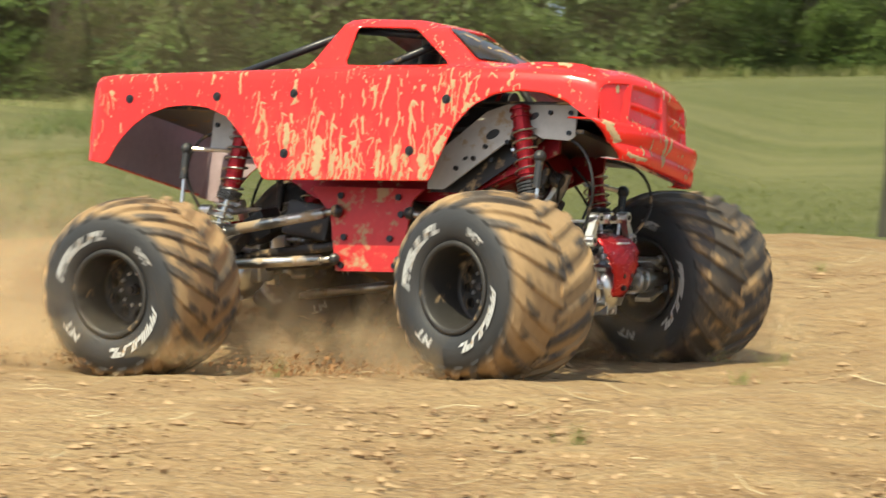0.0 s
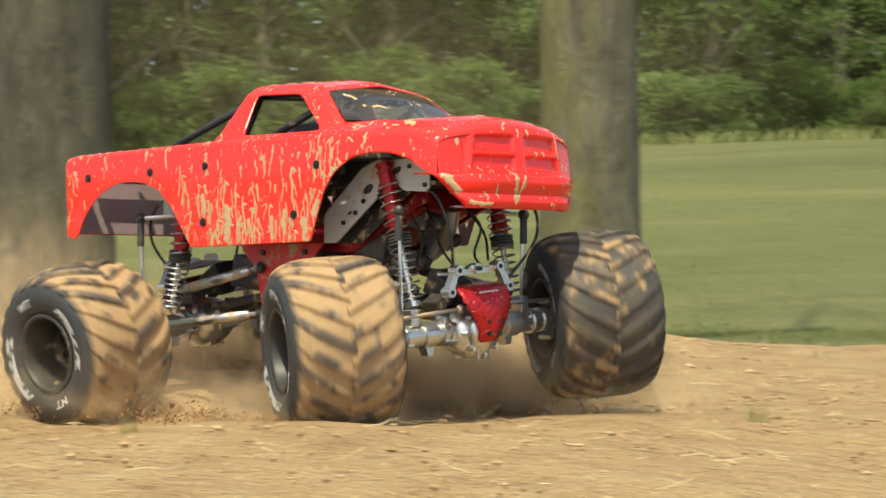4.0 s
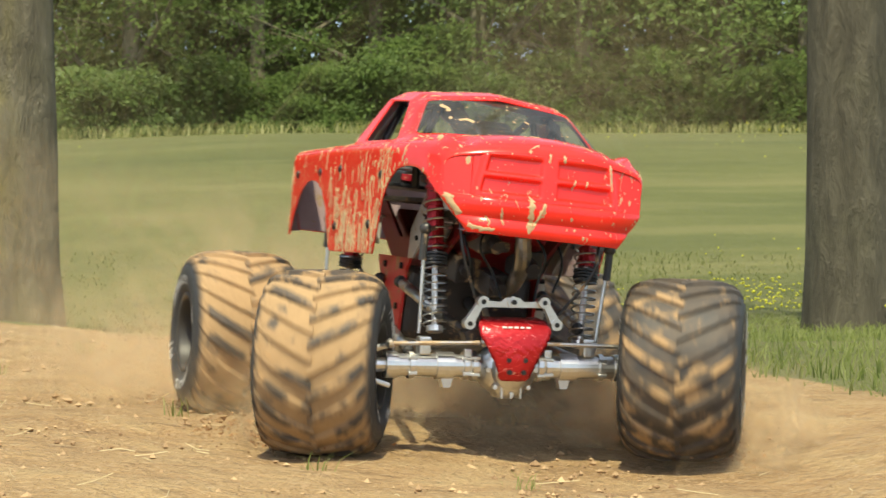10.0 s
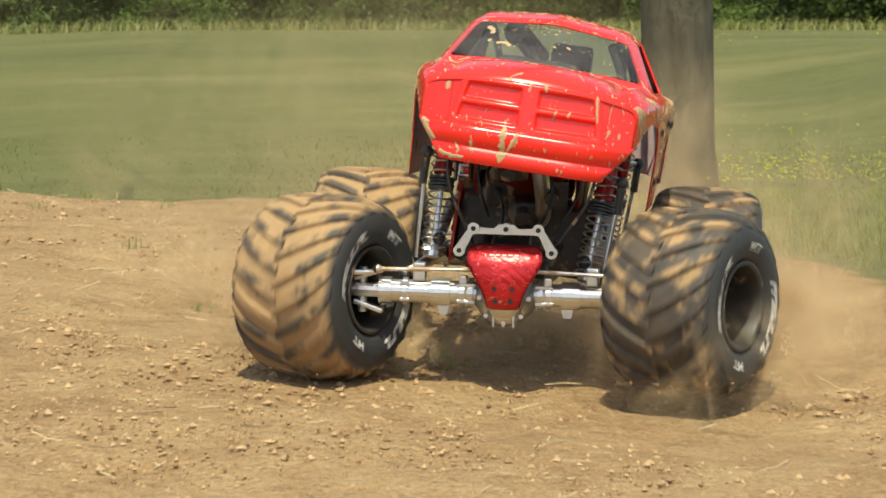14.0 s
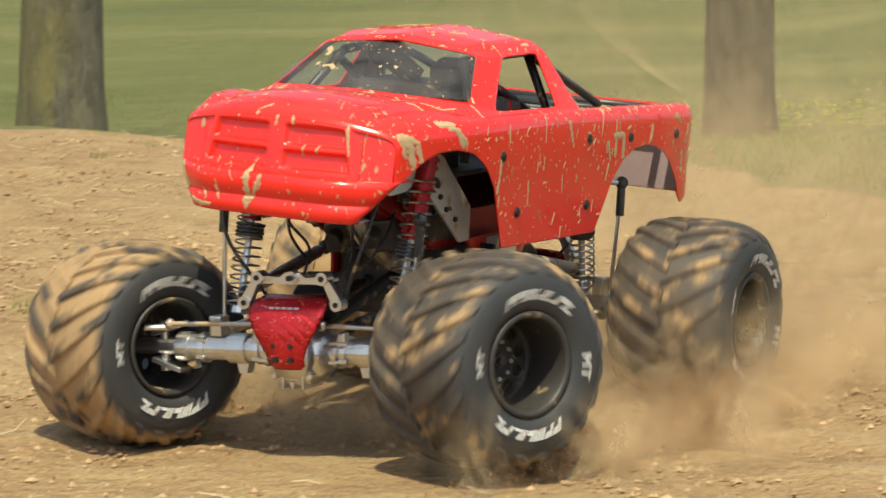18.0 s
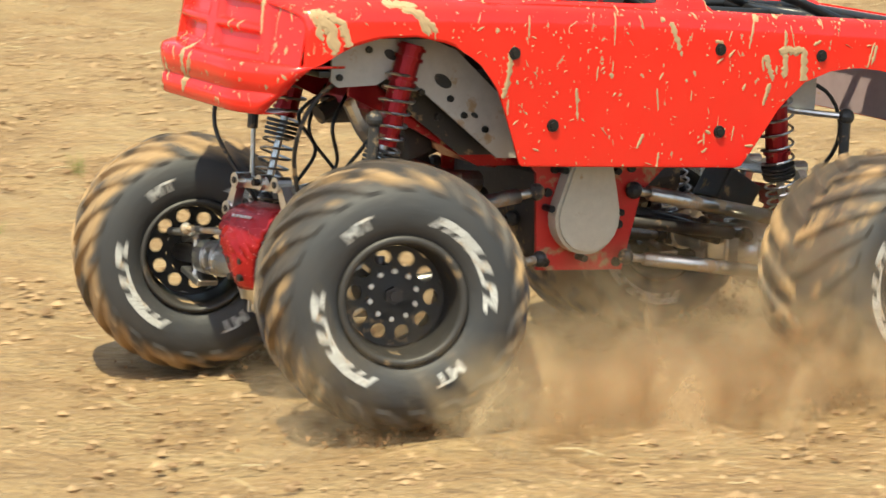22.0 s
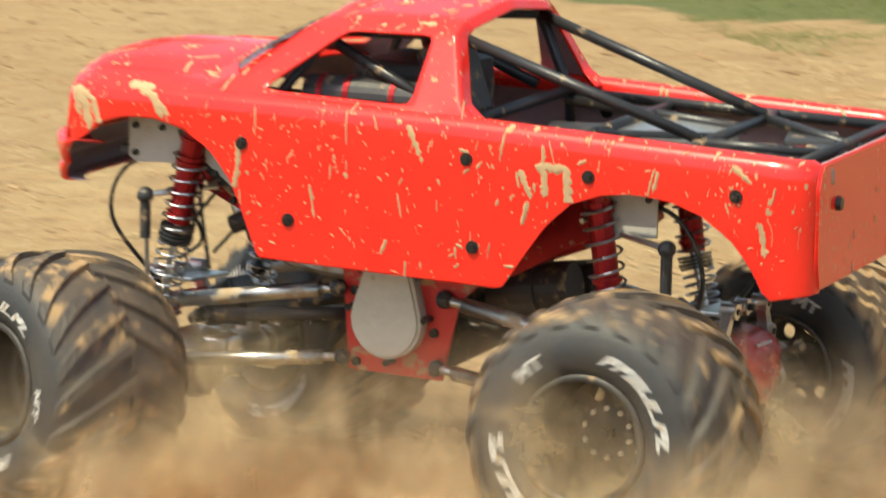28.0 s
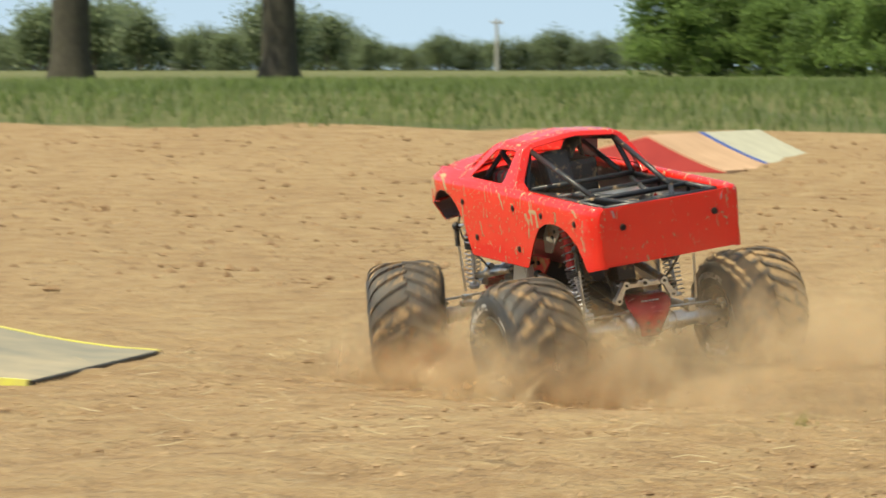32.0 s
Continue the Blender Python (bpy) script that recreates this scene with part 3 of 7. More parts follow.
# how far the field behind the lot falls below a level meadow: bearing, metres
FIELD_DROP = [(-36, 0.0), (-31, 0.12), (-28, 0.20), (-25, 0.60), (-21.5, 0.50), (-17.5, 0.43), (-13.3, 0.30), (-6.8, 0.36), (0, 0.26), (5, 0.17), (180, 0.17)]


def field_drop(b):
    for (a, va), (c, vc) in zip(FIELD_DROP, FIELD_DROP[1:]):
        if b <= c:
            return va + (vc - va) * ease((b - a) / (c - a))
    return FIELD_DROP[-1][1]


def height(x, y):
    r = math.hypot(x, y)
    low = 0.0
    if -6.5 < x < 3 and -0.6 < y < 8:
        low = sum(a * math.exp(-((x - mx) ** 2 + (y - my) ** 2) / 0.1352) for mx, my, a in MOUNDS)
    if y > 8:
        low -= max(0.0, min(0.075 * (y - 8.3 - 0.2 * ease((x - 1.5) / 1.5)), 0.52)) * ease((25 - y) / 8.5) * ease((x + 5.5) / 1.5) * ease((7.5 - x) / 2)
        low -= field_drop(math.degrees(math.atan2(x, y))) * ease((r - 12) / 18)
    return low - 0.01 + 0.21 * ease((y - 1.2) / 4.4) * ease((x + 9) / 5) - 0.05 * ease((-x - 2.5) / 2.5) - 0.055 * ease(x + 0.1) * ease((y - 3) / 2.5) * ease((12 - y) / 4) + 0.55 * ease((r - 9) / 20)


LOT = [(2.0, -14), (2.0, 3), (1.75, 5.2), (1.65, 6.6), (1.45, 7.6), (0.9, 8.5), (0.3, 9.0), (-0.5, 8.7), (-1.4, 8.0), (-3.5, 7.9), (-5, 9.5), (-7, 12.5), (-10.2, 15.0), (-12.35, 14.6), (-14.4, 13.7), (-16.3, 12.1), (-18.1, 10.3), (-20, 8), (-22, 3), (-22, -14)]


def to_lot(x, y):
    """How far a place lies outside the bare lot; below zero inside it."""
    inside, best = False, 1e9
    for (ax, ay), (bx, by) in zip(LOT, LOT[1:] + LOT[:1]):
        if (ay > y) != (by > y) and x < (bx - ax) * (y - ay) / (by - ay) + ax:
            inside = not inside
        dx, dy = bx - ax, by - ay
        k = min(max(((x - ax) * dx + (y - ay) * dy) / (dx * dx + dy * dy), 0), 1)
        best = min(best, math.hypot(x - ax - k * dx, y - ay - k * dy))
    return -best if inside else best


def graded(lo, hi, step, far, grow=1.13):
    a = list(np.arange(lo, hi, step))
    d, up = step, a[-1]
    while up < far:
        d *= grow
        up += d
        a.append(up)
    d, dn = step, a[0]
    while dn > -far:
        d *= grow
        dn -= d
        a.insert(0, dn)
    return a


def build_ground():
    xs, ys = graded(-5.6, 2.4, 0.05, 900), graded(0.2, 9.9, 0.05, 900)
    verts, mask = [], []
    for y in ys:
        for x in xs:
            out = to_lot(x, y)
            near = ease((40 - math.hypot(x, y)) / 30)
            n = noise.noise((x * 2.6, y * 2.6, 0)) * 0.012 + noise.noise((x * 8, y * 8, 3)) * 0.009 + noise.noise((x * 0.5, y * 0.5, 7)) * 0.03 * ease(out / 2 + 0.2)
            lip = 0.035 * math.exp(-((out + 0.15) / 0.35) ** 2) * (0.6 + noise.noise((x * 1.4, y * 1.4, 5)))
            verts.append((x, y, height(x, y) + near * (n + lip)))
            mask.append(ease(out / 0.5 + 0.5 + 0.8 * noise.noise((x * 1.1, y * 1.1, 11))))
    w = len(xs)
    faces = [(i * w + j, i * w + j + 1, (i + 1) * w + j + 1, (i + 1) * w + j) for i in range(len(ys) - 1) for j in range(w - 1)]
    ob = bulk("ground", verts, faces, M["ground"], True)
    at = ob.data.attributes.new("grass", "FLOAT", "POINT")
    at.data.foreach_set("value", mask)
    tagged(ob, "bare tan dirt lot of clods, with grass round it", "ground", kind="structure")


build_ground()
# ---- the truck ----
AXLE_X = {"front": 0.339, "rear": -0.356}
HALF_TRACK, TYRE_R = 0.305, 0.1525


def curve(points):
    """A smooth curve through (x, value) points."""
    xs, vs = zip(*points)

    def f(x):
        if x <= xs[0]:
            return vs[0]
        for (a, va), (b, vb) in zip(points, points[1:]):
            if x <= b:
                return va + (vb - va) * (x - a) / (b - a)
        return vs[-1]
    return f


half_width = curve([(-0.556, 0.176), (-0.550, 0.192), (-0.538, 0.201), (-0.51, 0.206), (0.16, 0.206), (0.24, 0.201), (0.30, 0.192), (0.38, 0.181), (0.43, 0.175), (0.446, 0.172), (0.452, 0.169)])
shoulder = curve([(-0.556, 0.462), (-0.545, 0.470), (-0.50, 0.473), (-0.12, 0.487), (0.10, 0.492), (0.25, 0.492), (0.36, 0.490), (0.42, 0.486), (0.446, 0.480), (0.452, 0.473)])
hood_top = curve([(0.17, 0.505), (0.21, 0.511), (0.245, 0.5185), (0.29, 0.521), (0.36, 0.521), (0.41, 0.514), (0.434, 0.506), (0.446, 0.498), (0.452, 0.489)])
hem = curve([(-0.556, 0.324), (-0.510, 0.315), (-0.500, 0.323), (-0.485, 0.352), (-0.460, 0.380), (-0.428, 0.402), (-0.390, 0.415), (-0.350, 0.419), (-0.310, 0.415), (-0.272, 0.401), (-0.240, 0.372), (-0.215, 0.336), (-0.190, 0.299), (-0.185, 0.295),
             (0.126, 0.300), (0.131, 0.308), (0.146, 0.352), (0.165, 0.393), (0.192, 0.424), (0.228, 0.444), (0.270, 0.452), (0.315, 0.450), (0.358, 0.438), (0.398, 0.4255), (0.430, 0.4155), (0.452, 0.409)])


def side_y(w, z):
    """The body's side leans in towards its hem."""
    return w * (1 - 0.022 * min(max((0.432 - z) / 0.13, 0), 1.05))


def tuck(x, y=0.0):
    """The nose is shorter than its pattern, and its front bows back towards the wings."""
    k = min(abs(y) / 0.17, 1.0)
    back = 0.034 * ease((x - 0.34) / 0.112) * k ** 2.4
    return (x if x < 0.30 else 0.30 + (x - 0.30) * 0.90) - back


def body_shell(truck):
    """The painted body below the glass: sides, arches, bonnet and nose."""
    bm = bmesh.new()
    xs = sorted({-0.556, -0.553, -0.55, -0.545, -0.538, -0.525, -0.51, -0.503, *(round(-0.50 + 0.012 * i, 4) for i in range(27)), -0.188, -0.18, -0.14, -0.10, -0.06, -0.02, 0.02, 0.06, 0.1, 0.124,
                 *(round(0.128 + 0.012 * i, 4) for i in range(26)), 0.434, 0.440, 0.444, 0.447, 0.4495, 0.452})
    rows = []
    for x in xs:
        w, zs, zb = half_width(x), shoulder(x), hem(x)
        pts = []
        for k in (0, 0.012, 0.2, 0.4, 0.6, 0.8, 1.0):
            z = zb + (zs - 0.022 - zb) * k
            crease = 0.0018 * math.exp(-((z - 0.372) / 0.006) ** 2)
            pts.append((side_y(w, z) - crease, z))
        pts += [(w - 0.0015, zs - 0.011), (w - 0.006, zs - 0.004), (w - 0.014, zs)]
        if x >= 0.17:
            zc = hood_top(x)
            fender = 0.010 * ease((x - 0.20) / 0.1) * ease((0.445 - x) / 0.07)
            for k in (0.84, 0.76, 0.70, 0.62, 0.50, 0.34, 0.17, 0.0):
                bulge = 1 - (k / 0.93) ** 2.2
                z = zs + (zc - zs) * bulge + fender * (math.exp(-((k - 0.84) / 0.06) ** 2) - 0.9 * math.exp(-((k - 0.70) / 0.05) ** 2))
                pts.append((w * k, z))
        else:
            pts += [(w - 0.024, zs), (w - 0.030, zs - 0.003), (w - 0.033, zs - 0.010), (w - 0.035, zs - 0.022)]
        rows.append(pts)
    for side in (1, -1):
        grid = []
        for x, pts in zip(xs, rows):
            grid.append([bm.verts.new((tuck(x, y), side * y, z)) for y, z in pts])
        for i in range(len(grid) - 1):
            a, b = grid[i], grid[i + 1]
            n = min(len(a), len(b)) if len(a) == len(b) else 10
            for k in range(n - 1):
                f = (a[k], b[k], b[k + 1], a[k + 1]) if side > 0 else (a[k + 1], b[k + 1], b[k], a[k])
                bm.faces.new(f)
    bmesh.ops.remove_doubles(bm, verts=bm.verts, dist=0.0004)
    bmesh.ops.recalc_face_normals(bm, faces=bm.faces)
    ob = part("body_shell", bm, [M["red"], M["inside"]], truck, "glossy red moulded body splashed with tan mud", True)
    s = ob.modifiers.new("thickness", "SOLIDIFY")
    s.thickness, s.offset, s.material_offset = 0.0025, -1, 1
    return ob


def tailgate(truck):
    bm = bmesh.new()
    outline = [(-0.176, 0.326), (0.176, 0.326), (0.184, 0.36), (0.186, 0.44), (0.180, 0.458), (0.168, 0.466), (-0.168, 0.466), (-0.180, 0.458), (-0.186, 0.44), (-0.184, 0.36)]
    add_plate(bm, outline, 0, -0.5535, 0.006)
    bmesh.ops.bevel(bm, geom=bm.edges[:], offset=0.002, segments=2, affect="EDGES")
    gate = part("tailgate", bm, M["red"], truck, "red tailgate with two black bolts")
    bm = bmesh.new()
    add_plate(bm, [(y * 0.985, z + (0.002 if z < 0.4 else -0.002)) for y, z in outline], 0, -0.5475, 0.002)
    part("lining", bm, M["inside"], gate, "unpainted pinkish-grey inside of the tailgate")
    for s in (1, -1):
        bm = bmesh.new()
        add_tube(bm, (-0.5555, s * 0.124, 0.416), (-0.562, s * 0.124, 0.416), 0.0085, 0.007, 12)
        part("bolt", bm, M["bolt"], gate)


def cab(truck):
    """Roof, pillars and the frame of the windows, one moulded piece."""
    bm = bmesh.new()
    V = {}

    def v(n, x, y, z):
        V[n + "L"] = bm.verts.new((x, y, z))
        V[n + "R"] = bm.verts.new((x, -y, z)) if abs(y) > 1e-6 else V[n + "L"]

    # belt, window opening, roof edge
    v("b0", -0.150, 0.193, 0.478); v("b1", -0.060, 0.196, 0.484); v("b2", 0.125, 0.194, 0.490); v("b3", 0.212, 0.184, 0.493)
    v("w0", -0.062, 0.188, 0.493); v("w1", 0.134, 0.182, 0.497); v("w2", 0.040, 0.142, 0.562); v("w3", -0.070, 0.143, 0.564)
    v("p0", -0.128, 0.186, 0.497); v("p3", -0.098, 0.143, 0.566)
    v("r0", -0.098, 0.118, 0.580); v("r1", -0.066, 0.120, 0.582); v("r2", 0.036, 0.118, 0.580); v("r3", 0.078, 0.108, 0.574)
    v("a1", 0.160, 0.172, 0.505); v("a2", 0.078, 0.134, 0.562)
    v("s1", 0.172, 0.161, 0.510); v("s3", 0.092, 0.126, 0.566)
    v("m0", -0.100, 0.0, 0.587); v("m1", -0.066, 0.0, 0.589); v("m2", 0.036, 0.0, 0.587); v("m3", 0.084, 0.0, 0.581)
    v("h0", 0.252, 0.0, 0.510); v("h1", 0.228, 0.0, 0.5195); v("h2", 0.236, 0.11, 0.503); v("h3", 0.208, 0.106, 0.5155)
    v("t3", 0.101, 0.0, 0.574)
    v("q0", -0.106, 0.108, 0.570); v("q3", -0.107, 0.0, 0.576); v("q1", -0.128, 0.160, 0.497); v("q2", -0.148, 0.158, 0.478); v("q4", -0.104, 0.122, 0.562)
    quads = [("b0", "b1", "w0", "p0"), ("b1", "b2", "w1", "w0"), ("b2", "b3", "a1", "w1"), ("w1", "a1", "a2", "w2"), ("w2", "a2", "r3", "r2"), ("w3", "w2", "r2", "r1"),
             ("p3", "w3", "r1", "r0"), ("p0", "w0", "w3", "p3"), ("r0", "r1", "m1", "m0"), ("r1", "r2", "m2", "m1"), ("r2", "r3", "m3", "m2"),
             ("a1", "s1", "s3", "a2"), ("a2", "s3", "r3"), ("r3", "s3", "t3", "m3"), ("b3", "h2", "h3", "s1"), ("b3", "s1", "a1"), ("h2", "h0", "h1", "h3"),
             ("r0", "m0", "q3", "q0"), ("p3", "r0", "q0", "q4"), ("p0", "p3", "q4", "q1"), ("b0", "p0", "q1", "q2")]
    for q in quads:
        a = [V[n + "L"] for n in q]
        bm.faces.new(a)
        b = [V[n + "R"] for n in reversed(q)]
        if set(a) != set(b):
            bm.faces.new(b)
    bmesh.ops.recalc_face_normals(bm, faces=bm.faces)
    sharp = bm.edges.layers.float.new("crease_edge")
    for e in bm.edges:
        n = len(e.link_faces)
        e[sharp] = 0.92 if n == 1 else 0.58
    for p in V.values():
        if p.co.z > 0.555:
            p.co.z += 0.006
    ob = part("cab", bm, [M["red"], M["inside"]], truck, "red roof and pillars with open side windows", True)
    d = ob.modifiers.new("round", "SUBSURF")
    d.levels = d.render_levels = 3
    s = ob.modifiers.new("thickness", "SOLIDIFY")
    s.thickness, s.offset, s.material_offset = 0.003, -1, 1
    # windscreen, bowed
    bm = bmesh.new()
    rows = []
    for k in range(7):
        u = k / 6
        row = []
        for j in range(13):
            s_ = -1 + 2 * j / 12
            w = 0.159 + (0.123 - 0.159) * u
            x0 = 0.226 - 0.053 * s_ * s_
            x1 = 0.100 - 0.009 * s_ * s_
            z = (0.5165 - 0.003 * s_ * s_) * (1 - u) + (0.5795 - 0.008 * s_ * s_) * u + 0.003 * math.sin(u * math.pi)
            row.append(bm.verts.new((x0 + (x1 - x0) * u, s_ * (w + 0.003), z)))
        rows.append(row)
    for a, b in zip(rows, rows[1:]):
        for j in range(12):
            bm.faces.new((a[j], a[j + 1], b[j + 1], b[j]))
    glass = part("windscreen", bm, M["glass"], truck, "smoked plastic windscreen specked with mud", True)
    glass.visible_shadow = False


def front_top():
    """The edge where the bonnet meets the front: y and height, from the middle out to the wing."""
    w, zs, zc = half_width(0.452), shoulder(0.452), hood_top(0.452)
    pts = [(w * k, zs + (zc - zs) * (1 - (k / 0.93) ** 2.2)) for k in (0.0, 0.17, 0.34, 0.50, 0.62, 0.70, 0.76, 0.84)]
    return pts + [(w - 0.014, zs), (w - 0.006, zs - 0.004), (w - 0.0015, zs - 0.011), (w, zs - 0.022)]


def nose(truck):
    """Grille, lamp faces and bumper, moulded in the same red."""
    top = curve(front_top())
    w_end = half_width(0.452)

    def smooth(v, a, b):
        return ease((v - a) / (b - a))

    def block(z):
        """Half the width of the raised grille, narrower at its top."""
        return 0.121 - 0.016 * (z - 0.41) / 0.08

    def face_x(y, z):
        y = abs(y)
        x = tuck(0.452, y) + 0.010 * (0.49 - z) / 0.08
        x -= 0.0045 * smooth(y, block(z) - 0.001, block(z) + 0.008)
        # sunken panels, two above and two below, each with a step at its foot
        edge = smooth(y, 0.012, 0.017) * smooth(-y, 0.005 - block(z), 0.010 - block(z))
        rows_ = smooth(z, 0.4200, 0.4240) * smooth(-z, -0.4480, -0.4440) + smooth(z, 0.4530, 0.4570) * smooth(-z, -0.4830, -0.4790)
        return x - 0.0075 * edge * rows_

    ys = sorted({round(v, 5) for v in ([0.0, 0.006, 0.011, 0.0135, 0.0155, 0.018, 0.03, 0.045, 0.06, 0.075, 0.088, 0.096] + [0.098 + 0.0022 * i for i in range(17)] + [0.138, 0.146, 0.152, w_end - 0.014, w_end - 0.009, w_end - 0.006, w_end - 0.003, w_end - 0.0015, w_end])})
    us = [0.0, 0.03, 0.07] + [0.10 + 0.025 * i for i in range(36)] + [1.0]

    def sheet(name, lo, hi, sides, label):
        cols_ = [y for y in ys if lo <= y <= hi]
        for s in sides:
            bm = bmesh.new()
            line = [-y for y in reversed(cols_) if y > 0] + cols_ if s == 0 else [s * y for y in cols_]
            grid = []
            for y in line:
                zt = top(abs(y)) + 0.001
                grid.append([bm.verts.new((face_x(y, zt + (0.409 - zt) * u), y, zt + (0.409 - zt) * u)) for u in us])
            for p, q in zip(grid, grid[1:]):
                for k in range(len(us) - 1):
                    bm.faces.new((p[k], p[k + 1], q[k + 1], q[k]))
            bmesh.ops.recalc_face_normals(bm, faces=bm.faces)
            if sum(f.normal.x for f in bm.faces) < 0:
                bmesh.ops.reverse_faces(bm, faces=bm.faces)
            ob = part(name, bm, [M["red"], M["inside"]], truck, label, True)
            m = ob.modifiers.new("thickness", "SOLIDIFY")
            m.thickness, m.offset, m.material_offset = 0.0025, -1, 1
    sheet("grille", 0.0, 0.1266, (0,), "red moulded grille with four sunken panels")
    sheet("headlight", 0.1243, 0.2, (1, -1), "headlight face moulded in red")
    # bumper: a lip, a groove and a rounded upper edge, swept round to the arches
    bm = bmesh.new()
    prof = [(0.357, -0.034), (0.3545, -0.012), (0.3540, -0.003), (0.3560, 0.0), (0.366, 0.0018), (0.3765, 0.0015), (0.3785, -0.0015), (0.3815, -0.0015), (0.3835, 0.001), (0.395, 0.0045), (0.406, 0.0052), (0.4120, 0.0030), (0.4140, -0.003), (0.4150, -0.012), (0.4155, -0.040)]
    ks = [-1, -0.992, -0.97, -0.94, -0.90, -0.85, -0.79, -0.72, -0.64, -0.54, -0.42, -0.28, -0.14, 0]
    ks = ks + [-k for k in reversed(ks[:-1])]
    rows = []
    for k in ks:
        row = []
        for z, dx in prof:
            w = 0.1285 + (0.1735 - 0.1285) * min(max((z - 0.3545) / 0.056, 0), 1)
            y = k * w
            sweep = 0.459 - 0.057 * max(0.0, (abs(y) - 0.083) / 0.0905) ** 1.7
            row.append(bm.verts.new((sweep + dx - (0.010 if abs(k) == 1 else 0.002 if abs(k) > 0.99 else 0), y, z)))
        rows.append(row)
    for p, q in zip(rows, rows[1:]):
        for k in range(len(prof) - 1):
            bm.faces.new((p[k], q[k], q[k + 1], p[k + 1]))
    bmesh.ops.recalc_face_normals(bm, faces=bm.faces)
    ob = part("bumper", bm, [M["red"], M["inside"]], truck, "red moulded front bumper with a mud splash", True)
    s = ob.modifiers.new("thickness", "SOLIDIFY")
    s.thickness, s.offset, s.material_offset = 0.003, -1, 1


# splashes that show singly: half width, then points of the run
FRONT_RUNS = [(0.006, (-0.033, 0.416), (-0.030, 0.390), (-0.033, 0.361)), (0.003, (-0.008, 0.414), (-0.017, 0.391), (-0.028, 0.367)), (0.009, (-0.042, 0.415), (-0.026, 0.414)),
              (0.0022, (-0.001, 0.494), (-0.003, 0.478)), (0.0028, (0.023, 0.495), (0.023, 0.481)), (0.0026, (0.104, 0.488), (0.107, 0.468), (0.110, 0.445)), (0.0030, (-0.035, 0.497), (-0.035, 0.490)),
              (0.0022, (0.132, 0.438), (0.128, 0.426)), (0.0022, (0.148, 0.434), (0.146, 0.425)), (0.0022, (-0.082, 0.390), (-0.075, 0.370)), (0.0025, (0.062, 0.367), (0.060, 0.360)), (0.0022, (0.066, 0.457), (0.063, 0.446))]
LIP_RUNS = [(0.0055, (-0.166, 0.413), (-0.150, 0.392), (-0.133, 0.366), (-0.120, 0.362)), (0.0040, (-0.126, 0.363), (-0.108, 0.3615), (-0.088, 0.362)), (0.003, (-0.160, 0.405), (-0.152, 0.408)), (0.0022, (-0.100, 0.366), (-0.098, 0.374), (-0.106, 0.383))]
LEFT_RUNS = [(0.0105, (0.402, 0.478), (0.387, 0.469), (0.374, 0.455), (0.366, 0.432)), (0.005, (0.390, 0.479), (0.362, 0.465), (0.351, 0.436)), (0.005, (0.390, 0.462), (0.384, 0.444)), (0.0045, (0.312, 0.489), (0.271, 0.488)),
             (0.006, (0.291, 0.489), (0.269, 0.476), (0.257, 0.454)), (0.004, (0.267, 0.476), (0.247, 0.458)), (0.004, (0.150, 0.441), (0.152, 0.401), (0.161, 0.372)), (0.004, (-0.069, 0.474), (-0.085, 0.440))]
REAR_RUNS = [(0.005, (-0.238, 0.445), (-0.240, 0.406)), (0.006, (-0.266, 0.443), (-0.270, 0.385)), (0.0045, (-0.209, 0.435), (-0.224, 0.403)), (0.006, (-0.228, 0.440), (-0.269, 0.440)), (0.0035, (-0.462, 0.462), (-0.486, 0.443)), (0.0035, (-0.497, 0.401), (-0.502, 0.362)), (0.003, (-0.22, 0.40), (-0.212, 0.372))]


